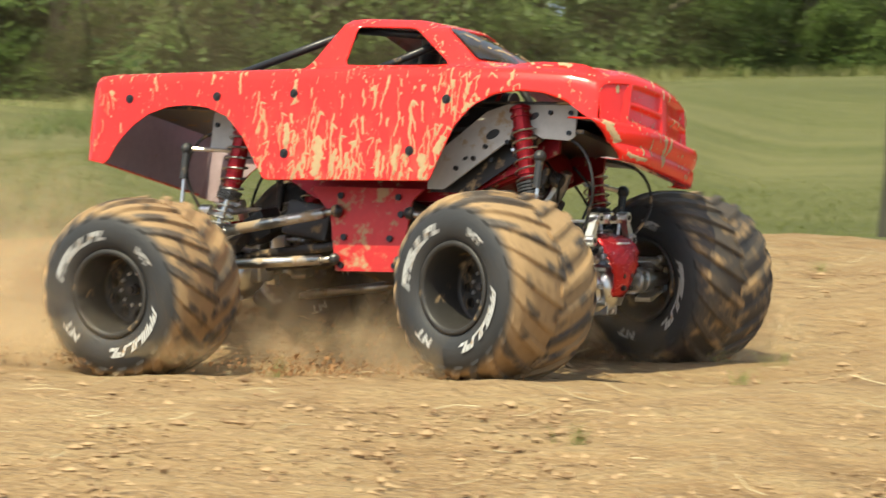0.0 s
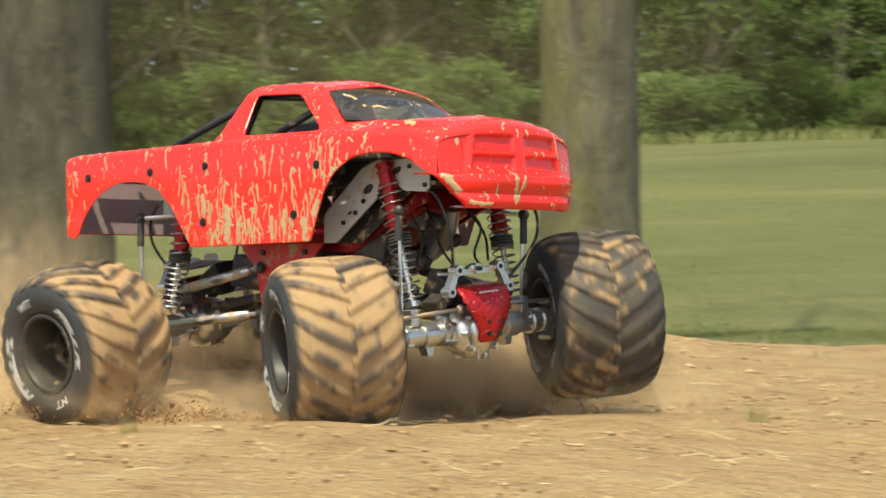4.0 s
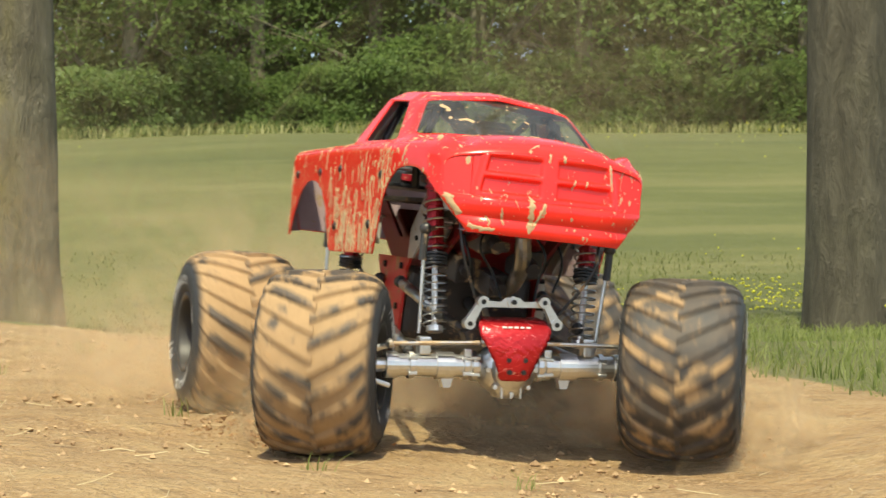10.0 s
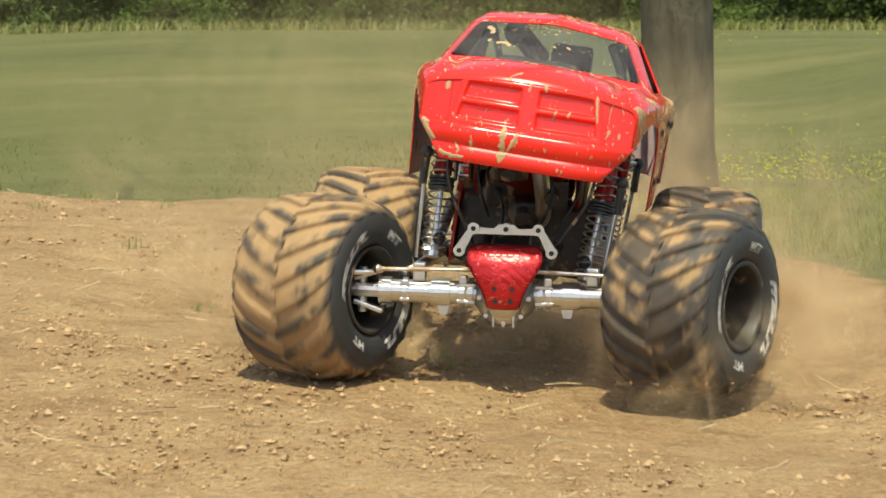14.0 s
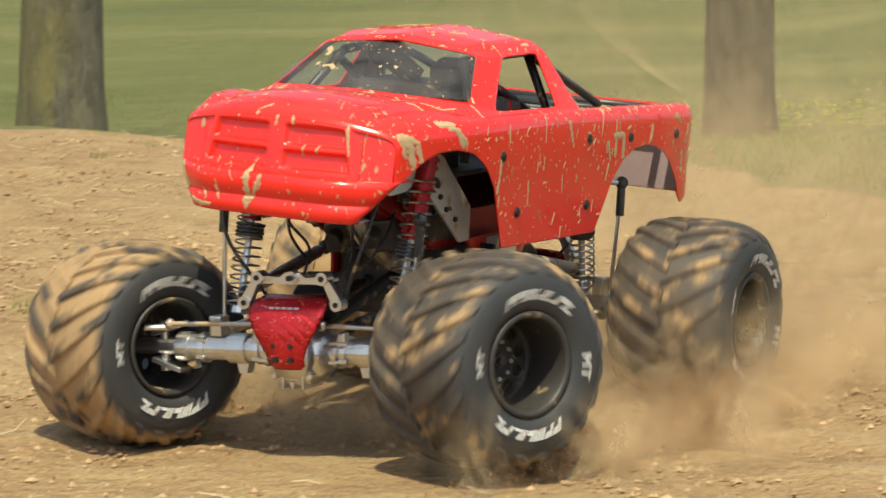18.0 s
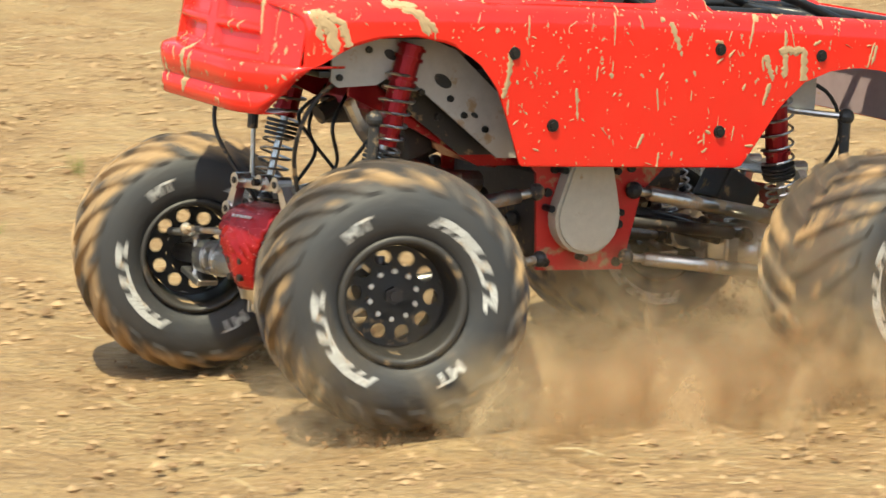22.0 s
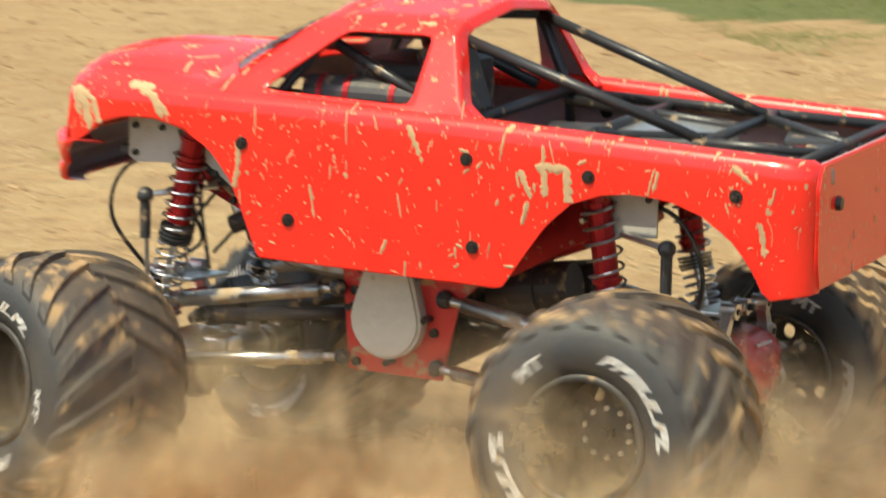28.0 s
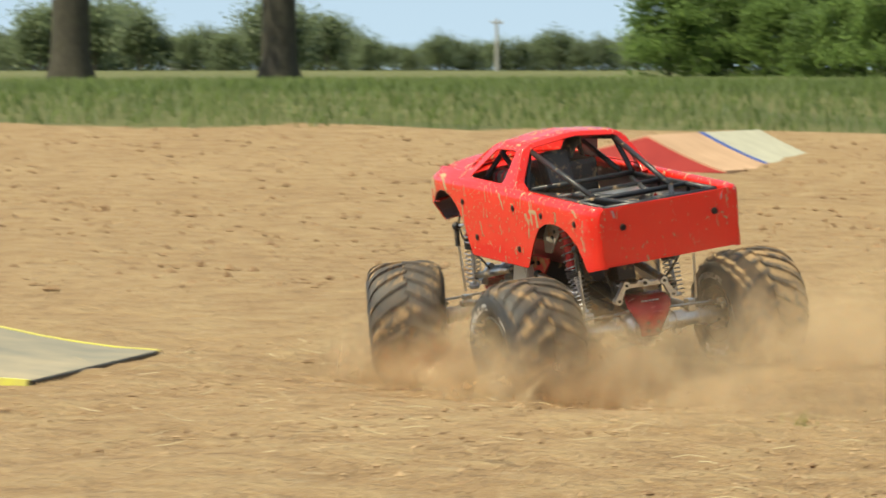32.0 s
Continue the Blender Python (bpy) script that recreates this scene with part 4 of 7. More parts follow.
def dried_mud(name, owner, axis, sign, runs, label, targets, material="mud"):
    """Runs and flecks of dried mud laid on a body along one axis, each a little proud of the paint."""
    r = random.Random(name + label)
    verts, faces = [], []
    reach = 1.2

    def cast(u, v):
        o = [0.0, 0.0, 0.0]
        i, j = [k for k in range(3) if k != axis]
        o[axis], o[i], o[j] = sign * reach, u, v
        d = [0.0, 0.0, 0.0]
        d[axis] = -sign
        best = None
        for e in targets:
            ok, p, n, _ = e.ray_cast(Vector(o), Vector(d))
            if ok and (best is None or p[axis] * sign > best[0][axis] * sign):
                best = (p, n)
        if best is None or best[1][axis] * sign < 0.12:
            return None
        return best

    for half, *pts in runs:
        line = []
        for a, b in zip(pts, pts[1:]):
            n = max(2, int(math.hypot(b[0] - a[0], b[1] - a[1]) / max(0.0022, half * 0.6)))
            line += [(a[0] + (b[0] - a[0]) * i / n, a[1] + (b[1] - a[1]) * i / n) for i in range(n)]
        line.append(pts[-1])
        rings, m = [], len(line) - 1
        for i, (u, v) in enumerate(line):
            p, q = line[max(0, i - 1)], line[min(m, i + 1)]
            du, dv = q[0] - p[0], q[1] - p[1]
            ln = math.hypot(du, dv) or 1.0
            end = math.sqrt(max(0.0, 1 - (2 * i / m - 1) ** 8)) if m else 1
            h = half * (0.12 + 0.88 * end) * r.uniform(0.65, 1.3) * (1.0 - 0.25 * i / m)
            wob = r.uniform(-0.25, 0.25) * half
            ring = []
            for k, lift in ((-1, 0.0002), (-0.45, 0.0009), (0.4, 0.0010), (1, 0.0002)):
                c = cast(u - dv / ln * (h * k + wob), v + du / ln * (h * k + wob))
                if c is None:
                    break
                ring.append(c[0] + c[1] * lift)
            rings.append(ring if len(ring) == 4 and (max(ring, key=lambda w: w[axis])[axis] - min(ring, key=lambda w: w[axis])[axis]) < 0.03 else None)
        for a, b in zip(rings, rings[1:]):
            if a is None or b is None or (a[1] - b[1]).length > 0.03:
                continue
            base = len(verts)
            verts.extend(a + b)
            for k in range(3):
                faces.append((base + k, base + k + 1, base + 5 + k, base + 4 + k))
    ob = bulk("dried_mud", [tuple(v) for v in verts], faces, M[material])
    ob.parent = owner
    return tagged(ob, label, kind="stuff")


def scatter(seed, n, u0, u1, v0, v1, long, half, keep=None, slant=0.15, down=True):
    """Random runs and flecks over a rectangle; most are specks, some run down."""
    r = random.Random(seed)
    out = []
    while len(out) < n:
        u, v = r.uniform(u0, u1), r.uniform(v0, v1)
        if keep and r.random() > keep(u, v):
            continue
        h = half * math.exp(r.gauss(0, 0.45))
        ln = min(long * math.exp(r.gauss(0, 0.6)), 2.2 * long) if r.random() < 0.42 else h * r.uniform(1.2, 2.6)
        a = r.gauss(0, slant) if down else r.uniform(0, math.tau)
        out.append((min(h, 0.0055), (u, v), (u + ln * math.sin(a), v - ln * math.cos(a))))
    return out


def squiggles(seed, n, u0, u1, v0, v1, long, half, keep):
    """Thin wavering runs that trickled down and dried, some with a hooked start."""
    r = random.Random(seed)
    out = []
    while len(out) < n:
        u, v = r.uniform(u0, u1), r.uniform(v0, v1)
        if r.random() > keep(u, v):
            continue
        ln = long * math.exp(r.gauss(0, 0.55))
        h = half * math.exp(r.gauss(0, 0.35))
        pts = [(u + r.uniform(0.004, 0.014) * r.choice((1, -1)), v - r.uniform(0.0, 0.012))] if r.random() < 0.35 else []
        pts.append((u, v))
        drift, x, z = r.gauss(0, 0.12), u, v
        while v - z < ln and z > 0.296:
            step = r.uniform(0.004, 0.009)
            z -= step
            x += step * drift + r.gauss(0, 0.0016)
            pts.append((x, z))
        if len(pts) > 1:
            out.append((h, *pts))
    return out


def splash_body(truck):
    shape = {o.name.split(".")[0]: o for o in truck.children}
    shape_all = [o for o in truck.children if o.name.split(".")[0] in ("body_shell", "grille", "headlight", "bumper", "tailgate", "cab")]
    bpy.context.view_layer.update()
    dg = bpy.context.evaluated_depsgraph_get()
    hits = [o.evaluated_get(dg) for o in shape_all]
    glass_hit = [shape["windscreen"].evaluated_get(dg)]
    left = scatter(44, 380, -0.54, 0.41, 0.30, 0.49, 0.006, 0.0010, down=False) + scatter(4, 150, -0.53, 0.40, 0.31, 0.49, 0.018, 0.0016, lambda x, z: 0.25 + 0.75 * max(math.exp(-((x - 0.30) / 0.12) ** 2), 0.8 * math.exp(-((x + 0.25) / 0.10) ** 2)) * (0.4 + 0.6 * ease((z - 0.36) / 0.08)))
    dried_mud("left", shape["body_shell"], 1, 1, LEFT_RUNS + REAR_RUNS + left, "runs of dried tan mud on the red side", hits)
    right = scatter(5, 90, -0.53, 0.42, 0.32, 0.49, 0.020, 0.0018)
    right += squiggles(21, 128, -0.20, 0.21, 0.31, 0.475, 0.030, 0.0015, lambda x, z: (0.25 + 0.75 * ease((0.44 - z) / 0.10)) * (0.2 + 0.8 * ease((x + 0.20) / 0.10)))
    right += squiggles(22, 36, 0.12, 0.30, 0.42, 0.49, 0.018, 0.0018, lambda x, z: 1.0)
    right += squiggles(23, 10, -0.34, -0.20, 0.36, 0.45, 0.026, 0.0013, lambda x, z: 1.0) + squiggles(24, 7, -0.545, -0.50, 0.34, 0.44, 0.018, 0.0013, lambda x, z: 1.0)
    right += [(0.010, (-0.088, 0.372), (-0.085, 0.340), (-0.090, 0.302)), (0.006, (-0.152, 0.392), (-0.148, 0.368), (-0.152, 0.352)), (0.007, (0.108, 0.345), (0.114, 0.322), (0.110, 0.301)), (0.005, (0.03, 0.350), (0.028, 0.325), (0.03, 0.303)), (0.004, (-0.03, 0.345), (-0.032, 0.315)), (0.0045, (0.062, 0.360), (0.060, 0.335), (0.064, 0.312))]
    right += [(0.0065, (0.128, 0.318), (0.140, 0.360), (0.160, 0.392), (0.190, 0.418), (0.225, 0.434), (0.265, 0.440))]
    dried_mud("right", shape["body_shell"], 1, -1, right, "wavering runs of dried tan mud on the red side", hits)
    front = scatter(6, 34, -0.16, 0.165, 0.365, 0.495, 0.008, 0.0013)
    dried_mud("front", shape["bumper"], 0, 1, FRONT_RUNS + LIP_RUNS + front, "runs of dried tan mud on the front", hits)
    tops = scatter(7, 120, 0.10, 0.42, -0.175, 0.175, 0.016, 0.0015, lambda x, y: 0.35 + 0.65 * (abs(y) > 0.09), down=False)
    dried_mud("bonnet", shape["body_shell"], 2, 1, tops, "flecks of dried tan mud on the bonnet", hits)
    roof = scatter(8, 90, -0.12, 0.11, -0.14, 0.14, 0.012, 0.0016, down=False)
    roof += [(0.0028, (-0.10 + 0.008 * i, y), (-0.085 + 0.006 * i, y + 0.012)) for i, y in enumerate((-0.10, -0.07, 0.02, 0.05, 0.08, 0.11))]
    dried_mud("roof", shape["cab"], 2, 1, roof, "flecks of dried tan mud on the roof", hits)
    rail = scatter(9, 60, -0.54, -0.10, -0.205, -0.165, 0.010, 0.0016, down=False) + scatter(10, 50, -0.54, -0.10, 0.165, 0.205, 0.010, 0.0016, down=False)
    dried_mud("rail", shape["body_shell"], 2, 1, rail, "flecks of dried tan mud on the bed rail", hits)
    pane = scatter(11, 90, 0.10, 0.225, -0.135, 0.135, 0.003, 0.0011, down=False) + [(0.0045, (0.112, -0.108), (0.125, -0.098), (0.138, -0.096)), (0.0040, (0.165, -0.088), (0.168, -0.070), (0.178, -0.062)), (0.003, (0.160, 0.030), (0.168, 0.036)), (0.004, (0.156, -0.102), (0.160, -0.096))]
    dried_mud("pane", shape["windscreen"], 2, 1, pane, "specks of dried mud on the windscreen", glass_hit)
    back = scatter(12, 14, -0.17, 0.17, 0.335, 0.455, 0.008, 0.0013)
    dried_mud("back", shape["tailgate"], 0, -1, back, "flecks of dried tan mud on the tailgate", hits)


def body_bolts(truck):
    for x, y, z in ((-0.468, 0.206, 0.428), (-0.293, 0.206, 0.434), (-0.143, 0.206, 0.441), (0.146, 0.206, 0.435), (-0.151, 0.2035, 0.340), (0.086, 0.2035, 0.349)):
        for s in (1, -1):
            bm = bmesh.new()
            add_tube(bm, (x, s * (y - 0.004), z), (x, s * (y + 0.0015), z), 0.0085, 0.0075, 14)
            add_tube(bm, (x, s * (y + 0.001), z), (x, s * (y + 0.0035), z), 0.005, 0.0045, 6)
            part("body_bolt", bm, M["bolt"], truck)


def chassis(truck):
    for s in (1, -1):
        bm = bmesh.new()
        add_plate(bm, [(0.075, 0.300), (0.055, 0.280), (0.046, 0.160), (-0.076, 0.158), (-0.098, 0.255), (-0.135, 0.290), (-0.135, 0.300)], 1, s * 0.118, 0.005)
        side = part("side_plate", bm, M["red_plate"], truck, "red chassis side plate")
        for x, z in ((0.038, 0.256), (-0.082, 0.253), (0.036, 0.170), (-0.066, 0.168), (0.022, 0.215), (-0.066, 0.215), (0.030, 0.285), (-0.08, 0.285)):
            bm = bmesh.new()
            add_tube(bm, (x, s * 0.119, z), (x, s * 0.125, z), 0.006, 0.0055, 10)
            part("bolt", bm, M["bolt"], side)
        # upper plates behind the wheel arches
        bm = bmesh.new()
        add_plate(bm, [(0.345, 0.440), (0.345, 0.392), (0.335, 0.385), (0.285, 0.388), (0.255, 0.405), (0.115, 0.300), (0.085, 0.300), (0.085, 0.350), (0.180, 0.430), (0.230, 0.448), (0.330, 0.448)], 1, s * 0.125, 0.004)
        tower = part("shock_tower", bm, M["white_plate"], truck, "pale metal suspension plate with bolts")
        for x, z in ((0.335, 0.430), (0.335, 0.397), (0.298, 0.430), (0.165, 0.352), (0.185, 0.372), (0.200, 0.350), (0.225, 0.380), (0.135, 0.335)):
            bm = bmesh.new()
            add_tube(bm, (x, s * 0.126, z), (x, s * 0.131, z), 0.0045, 0.004, 8)
            part("bolt", bm, M["bolt"], tower)
        bm = bmesh.new()
        add_plate(bm, [(-0.345, 0.440), (-0.345, 0.356), (-0.292, 0.354), (-0.255, 0.405), (-0.165, 0.318), (-0.135, 0.318), (-0.135, 0.36), (-0.200, 0.435), (-0.240, 0.448), (-0.335, 0.448)], 1, s * 0.125, 0.004)
        tower = part("shock_tower", bm, M["white_plate"], truck, "pale metal suspension plate with bolts")
        for x, z in ((-0.335, 0.430), (-0.335, 0.400), (-0.20, 0.375), (-0.185, 0.36), (-0.225, 0.395)):
            bm = bmesh.new()
            add_tube(bm, (x, s * 0.126, z), (x, s * 0.131, z), 0.0045, 0.004, 8)
            part("bolt", bm, M["bolt"], tower)
        # black discs laid on the plate stand for the dark inside its holes
        for x, z, e in ((0.196, 0.393, 0.012), (0.268, 0.424, 0.009), (0.150, 0.352, 0.005)):
            bm = bmesh.new()
            add_plate(bm, [(x + e * math.cos(a), z + 0.75 * e * math.sin(a + 0.5)) for a in (i * math.tau / 14 for i in range(14))], 1, s * 0.1268, 0.0016)
            part("slot", bm, M["black"], truck, "black disc standing for the dark of a slot in the pale plate")
        # red rails
        bm = bmesh.new()
        add_plate(bm, [(0.300, 0.420), (0.300, 0.370), (0.210, 0.330), (0.120, 0.285), (-0.150, 0.285), (-0.300, 0.370), (-0.300, 0.420), (-0.130, 0.335), (0.110, 0.335)], 1, s * 0.085, 0.006)
        part("chassis_rail", bm, M["red_metal"], truck, "red metal chassis rail")
    # black panels added to block light and darken the front arches
    for s in (1, -1):
        bm = bmesh.new()
        add_plate(bm, [(0.075, 0.300), (0.075, 0.440), (0.300, 0.450), (0.300, 0.410), (0.215, 0.345), (0.150, 0.300)], 1, s * 0.096, 0.003)
        part("inner_panel", bm, M["black"], truck, "dusty black panel added behind the front arch to darken it")
    # unseen tray added as a lid against light from above
    bm = bmesh.new()
    add_box(bm, pose(0.200, 0, 0.445), (0.33, 0.27, 0.004), 0.001)
    part("hood_tray", bm, M["black"], truck, "black tray added under the bonnet to keep light out")
    # wires and hoses in front of the gearbox
    for pts in ([(0.27, 0.03, 0.37), (0.30, 0.05, 0.33), (0.29, 0.045, 0.28), (0.33, 0.03, 0.25)], [(0.25, -0.04, 0.37), (0.29, -0.06, 0.33), (0.28, -0.03, 0.29), (0.31, -0.02, 0.25)], [(0.22, 0.08, 0.38), (0.27, 0.09, 0.32), (0.30, 0.07, 0.27)], [(0.24, -0.085, 0.37), (0.27, -0.07, 0.31), (0.24, -0.05, 0.26)]):
        bm = bmesh.new()
        add_pipe(bm, rounded(pts), 0.0024, 6)
        part("wire", bm, M["bolt"], truck, "thin black wire", True)
    for x, y, z, sx, sy, sz in ((0.20, 0.045, 0.315, 0.05, 0.045, 0.05), (0.235, -0.03, 0.345, 0.045, 0.06, 0.035), (0.14, -0.05, 0.30, 0.06, 0.05, 0.05), (0.17, 0.0, 0.275, 0.05, 0.04, 0.04)):
        bm = bmesh.new()
        add_box(bm, pose(x, y, z, 8, 14, 20), (sx, sy, sz), 0.006)
        add_tube(bm, (x + 0.02, y, z), (x + 0.045, y + 0.004, z - 0.012), 0.012, seg=12)
        part("engine_block", bm, M["motor"], truck, "dusty dark block of the drive", False)
    # pear-shaped cover on the gearbox
    out = [(0.014, 0.298), (-0.041, 0.298)]
    for i in range(15):
        a = math.radians(165 + i * 210 / 14)
        out.append((-0.011 + 0.046 * math.cos(a), 0.227 + 0.046 * math.sin(a)))
    bm = bmesh.new()
    add_plate(bm, out, 1, 0.132, 0.022)
    bmesh.ops.bevel(bm, geom=[e for e in bm.edges if all(abs(q.co.y - 0.143) < 1e-4 for q in e.verts)], offset=0.004, segments=2, affect="EDGES")
    cover = part("gear_cover", bm, M["cream"], truck, "cream pear-shaped gearbox cover")
    for x, z in ((0.024, 0.285), (-0.052, 0.283), (0.040, 0.238), (-0.060, 0.232), (-0.011, 0.176)):
        bm = bmesh.new()
        add_tube(bm, (x, 0.120, z), (x, 0.139, z), 0.0045, seg=8)
        part("bolt", bm, M["bolt"], cover)
    # gearbox, motor, skid, boxes
    bm = bmesh.new()
    add_box(bm, pose(-0.015, 0, 0.225), (0.115, 0.225, 0.125), 0.012)
    part("gearbox", bm, M["motor"], truck, "dark gearbox between the side plates")
    bm = bmesh.new()
    add_tube(bm, (-0.16, 0.02, 0.26), (-0.10, 0.02, 0.25), 0.035, seg=20)
    add_tube(bm, (-0.20, 0.02, 0.265), (-0.16, 0.02, 0.26), 0.03, seg=20)
    add_box(bm, pose(-0.17, -0.05, 0.25, 0, 8, 0), (0.09, 0.05, 0.06), 0.006)
    part("motor", bm, M["motor"], truck, "dusty dark motor")
    bm = bmesh.new()
    add_box(bm, pose(0.16, 0, 0.335, 0, -22, 0), (0.20, 0.13, 0.05), 0.01)
    part("bulkhead", bm, M["red_metal"], truck, "red metal bulkhead")
    bm = bmesh.new()
    add_box(bm, pose(-0.20, 0, 0.335, 0, 22, 0), (0.16, 0.13, 0.05), 0.01)
    part("bulkhead", bm, M["red_metal"], truck, "red metal bulkhead")
    bm = bmesh.new()
    add_box(bm, pose(0.05, 0.0, 0.400), (0.62, 0.25, 0.008), 0.002)
    part("deck", bm, M["black"], truck, "black tray under the body")
    bm = bmesh.new()
    add_pipe(bm, rounded([(0.26, 0.02, 0.36), (0.24, 0.03, 0.32), (0.20, 0.035, 0.285), (0.14, 0.03, 0.262), (0.08, 0.02, 0.255)]), 0.014, 12)
    part("exhaust_pipe", bm, M["chrome"], truck, "bent steel exhaust pipe")
    bm = bmesh.new()
    add_tube(bm, (-0.045, 0.112, 0.487), (0.105, 0.112, 0.487), 0.023, seg=20)
    tank = part("cylinder", bm, M["black"], truck, "black cylinder with red bands in the cab")
    for x in (-0.015, 0.045, 0.08):
        bm = bmesh.new()
        add_tube(bm, (x, 0.112, 0.487), (x + 0.007, 0.112, 0.487), 0.0242, seg=20)
        part("band", bm, M["red_metal"], tank, "red band")
    bm = bmesh.new()
    add_box(bm, pose(0.02, -0.02, 0.475), (0.13, 0.14, 0.09), 0.014)
    add_tube(bm, (0.0, -0.02, 0.52), (0.03, -0.06, 0.56), 0.018, seg=14)
    add_ball(bm, (0.035, -0.065, 0.56), 0.022, 12)
    add_box(bm, pose(-0.045, 0.03, 0.50, 0, 20, 0), (0.05, 0.07, 0.10), 0.01)
    part("engine", bm, M["motor"], truck, "dark dusty engine in the cab")
    bm = bmesh.new()
    add_plate(bm, [(-0.375, -0.075), (-0.25, -0.085), (-0.235, -0.06), (-0.235, 0.06), (-0.25, 0.085), (-0.375, 0.075)], 2, 0.459, 0.004)
    part("bed_plate", bm, M["silver"], truck, "pale metal plate in the bed")
    bm = bmesh.new()
    add_box(bm, pose(-0.30, 0, 0.425), (0.40, 0.30, 0.006), 0.001)
    part("bed_floor", bm, M["black"], truck, "dark bed floor")
    for x, y, s in ((-0.43, 0.05, 0.05), (-0.46, -0.06, 0.06), (-0.20, 0.03, 0.07), (-0.50, 0.02, 0.04)):
        bm = bmesh.new()
        add_box(bm, pose(x, y, 0.443, 0, 0, 15), (s, s * 1.3, 0.03), 0.005)
        part("receiver_box", bm, M["black"], truck, "small black box in the bed")
    bm = bmesh.new()
    add_tube(bm, (-0.475, 0.0, 0.440), (-0.475, 0.0, 0.452), 0.026, 0.024, 18)
    part("fan_ring", bm, M["red_metal"], truck, "red ring in the bed")


def roll_cage(truck):
    tubes = []
    for s in (1, -1):
        tubes += [[(-0.088, s * 0.118, 0.568), (-0.385, s * 0.105, 0.470)],
                  [(-0.088, s * 0.118, 0.568), (-0.115, s * 0.150, 0.470), (-0.118, s * 0.150, 0.420)],
                  [(-0.115, s * 0.150, 0.470), (-0.520, s * 0.150, 0.462)],
                  [(-0.120, s * 0.140, 0.462), (-0.385, s * 0.040, 0.462)],
                  [(0.082, s * 0.100, 0.560), (0.135, s * 0.145, 0.480), (0.150, s * 0.145, 0.42)],
                  [(0.082, s * 0.100, 0.560), (-0.088, s * 0.118, 0.568)],
                  [(0.082, s * 0.112, 0.552), (-0.080, s * 0.130, 0.480)],
                  [(-0.385, s * 0.105, 0.466), (-0.53, s * 0.030, 0.452)]]
    tubes += [[(-0.385, -0.150, 0.464), (-0.385, 0.150, 0.464)], [(-0.118, -0.150, 0.474), (-0.118, 0.150, 0.474)], [(-0.52, -0.150, 0.460), (-0.52, 0.150, 0.460)], [(-0.25, -0.150, 0.464), (-0.25, 0.150, 0.464)]]
    for t in tubes:
        bm = bmesh.new()
        add_pipe(bm, t, 0.0068, 10)
        part("cage_tube", bm, M["cage"], truck, "black roll cage tube flecked with mud", True)


def shocks(truck, x):
    """A long coil-over at each corner, the upper body on the chassis and the rod down to the axle."""
    lean = 0.012 if x > 0 else -0.012
    for s in (1, -1):
        f_ = 1 if x > 0 else -1
        top, mid, low = Vector((x - f_ * (0.064 if f_ > 0 else 0.056), s * 0.137, 0.438)), Vector((x - f_ * 0.036, s * 0.132, 0.318 if f_ > 0 else 0.292)), Vector((x - f_ * 0.004, s * 0.126, 0.185))
        bm = bmesh.new()
        add_tube(bm, top, mid, 0.0145, seg=16)
        for k in (0.02, 0.12, 0.3, 0.36, 0.9):
            p = top.lerp(mid, k)
            add_tube(bm, p, p + (mid - top) * 0.035, 0.0175, seg=16)
        body = part("shock", bm, M["red_metal"], truck, "red anodised shock absorber")
        bm = bmesh.new()
        add_coil(bm, top.lerp(mid, 0.30), mid.lerp(low, 0.05), 0.0205, 0.0017, 6)
        part("upper_spring", bm, M["spring"], body)
        bm = bmesh.new()
        p, q = mid.lerp(low, 0.04), mid.lerp(low, 0.20)
        for k in range(4):
            add_tube(bm, p.lerp(q, k / 4), p.lerp(q, k / 4 + 0.16), 0.0215 - 0.001 * (k % 2), seg=16)
        part("collar", bm, M["black"], body, "black ribbed collar")
        bm = bmesh.new()
        add_coil(bm, mid.lerp(low, 0.20), mid.lerp(low, 0.95), 0.0195, 0.0016, 8)
        part("lower_spring", bm, M["spring"], body)
        bm = bmesh.new()
        add_tube(bm, mid, low, 0.005, seg=10)
        add_tube(bm, mid.lerp(low, 0.93), low, 0.014, seg=12)
        part("piston_rod", bm, M["bright"], body, "bright steel rod")
        # sway-bar link
        bx = x - 0.006 if x > 0 else x - 0.045
        bm = bmesh.new()
        add_tube(bm, (bx, s * 0.160, 0.345), (bx, s * 0.152, 0.18), 0.0032, seg=8)
        link = part("sway_link", bm, M["bright"], truck, "thin steel sway-bar link")
        bm = bmesh.new()
        add_tube(bm, (bx, s * 0.160, 0.300), (bx, s * 0.160, 0.348), 0.0068, seg=10)
        add_ball(bm, (bx, s * 0.160, 0.352), 0.0105, 12)
        part("rod_end", bm, M["black"], link, "black ball joint")
        bm = bmesh.new()
        add_tube(bm, (bx, s * 0.160, 0.352), (x - lean * 6, s * 0.10, 0.360), 0.004, seg=8)
        part("sway_arm", bm, M["bright"], truck, "thin steel sway-bar arm")
    bm = bmesh.new()
    add_tube(bm, (x - lean * 6, -0.13, 0.368), (x - lean * 6, 0.13, 0.368), 0.003, seg=8)
    part("sway_bar", bm, M["bright"], truck, "thin steel sway bar")
    for s in (1, -1):
        bm = bmesh.new()
        f = 1 if x > 0 else -1
        add_pipe(bm, rounded([(x - f * 0.05, s * 0.10, 0.40), (x + f * 0.04, s * 0.118, 0.38), (x + f * 0.07, s * 0.11, 0.31), (x + f * 0.03, s * 0.06, 0.22)]), 0.0028, 6)
        part("hose", bm, M["black"], truck, "thin black hose", True)


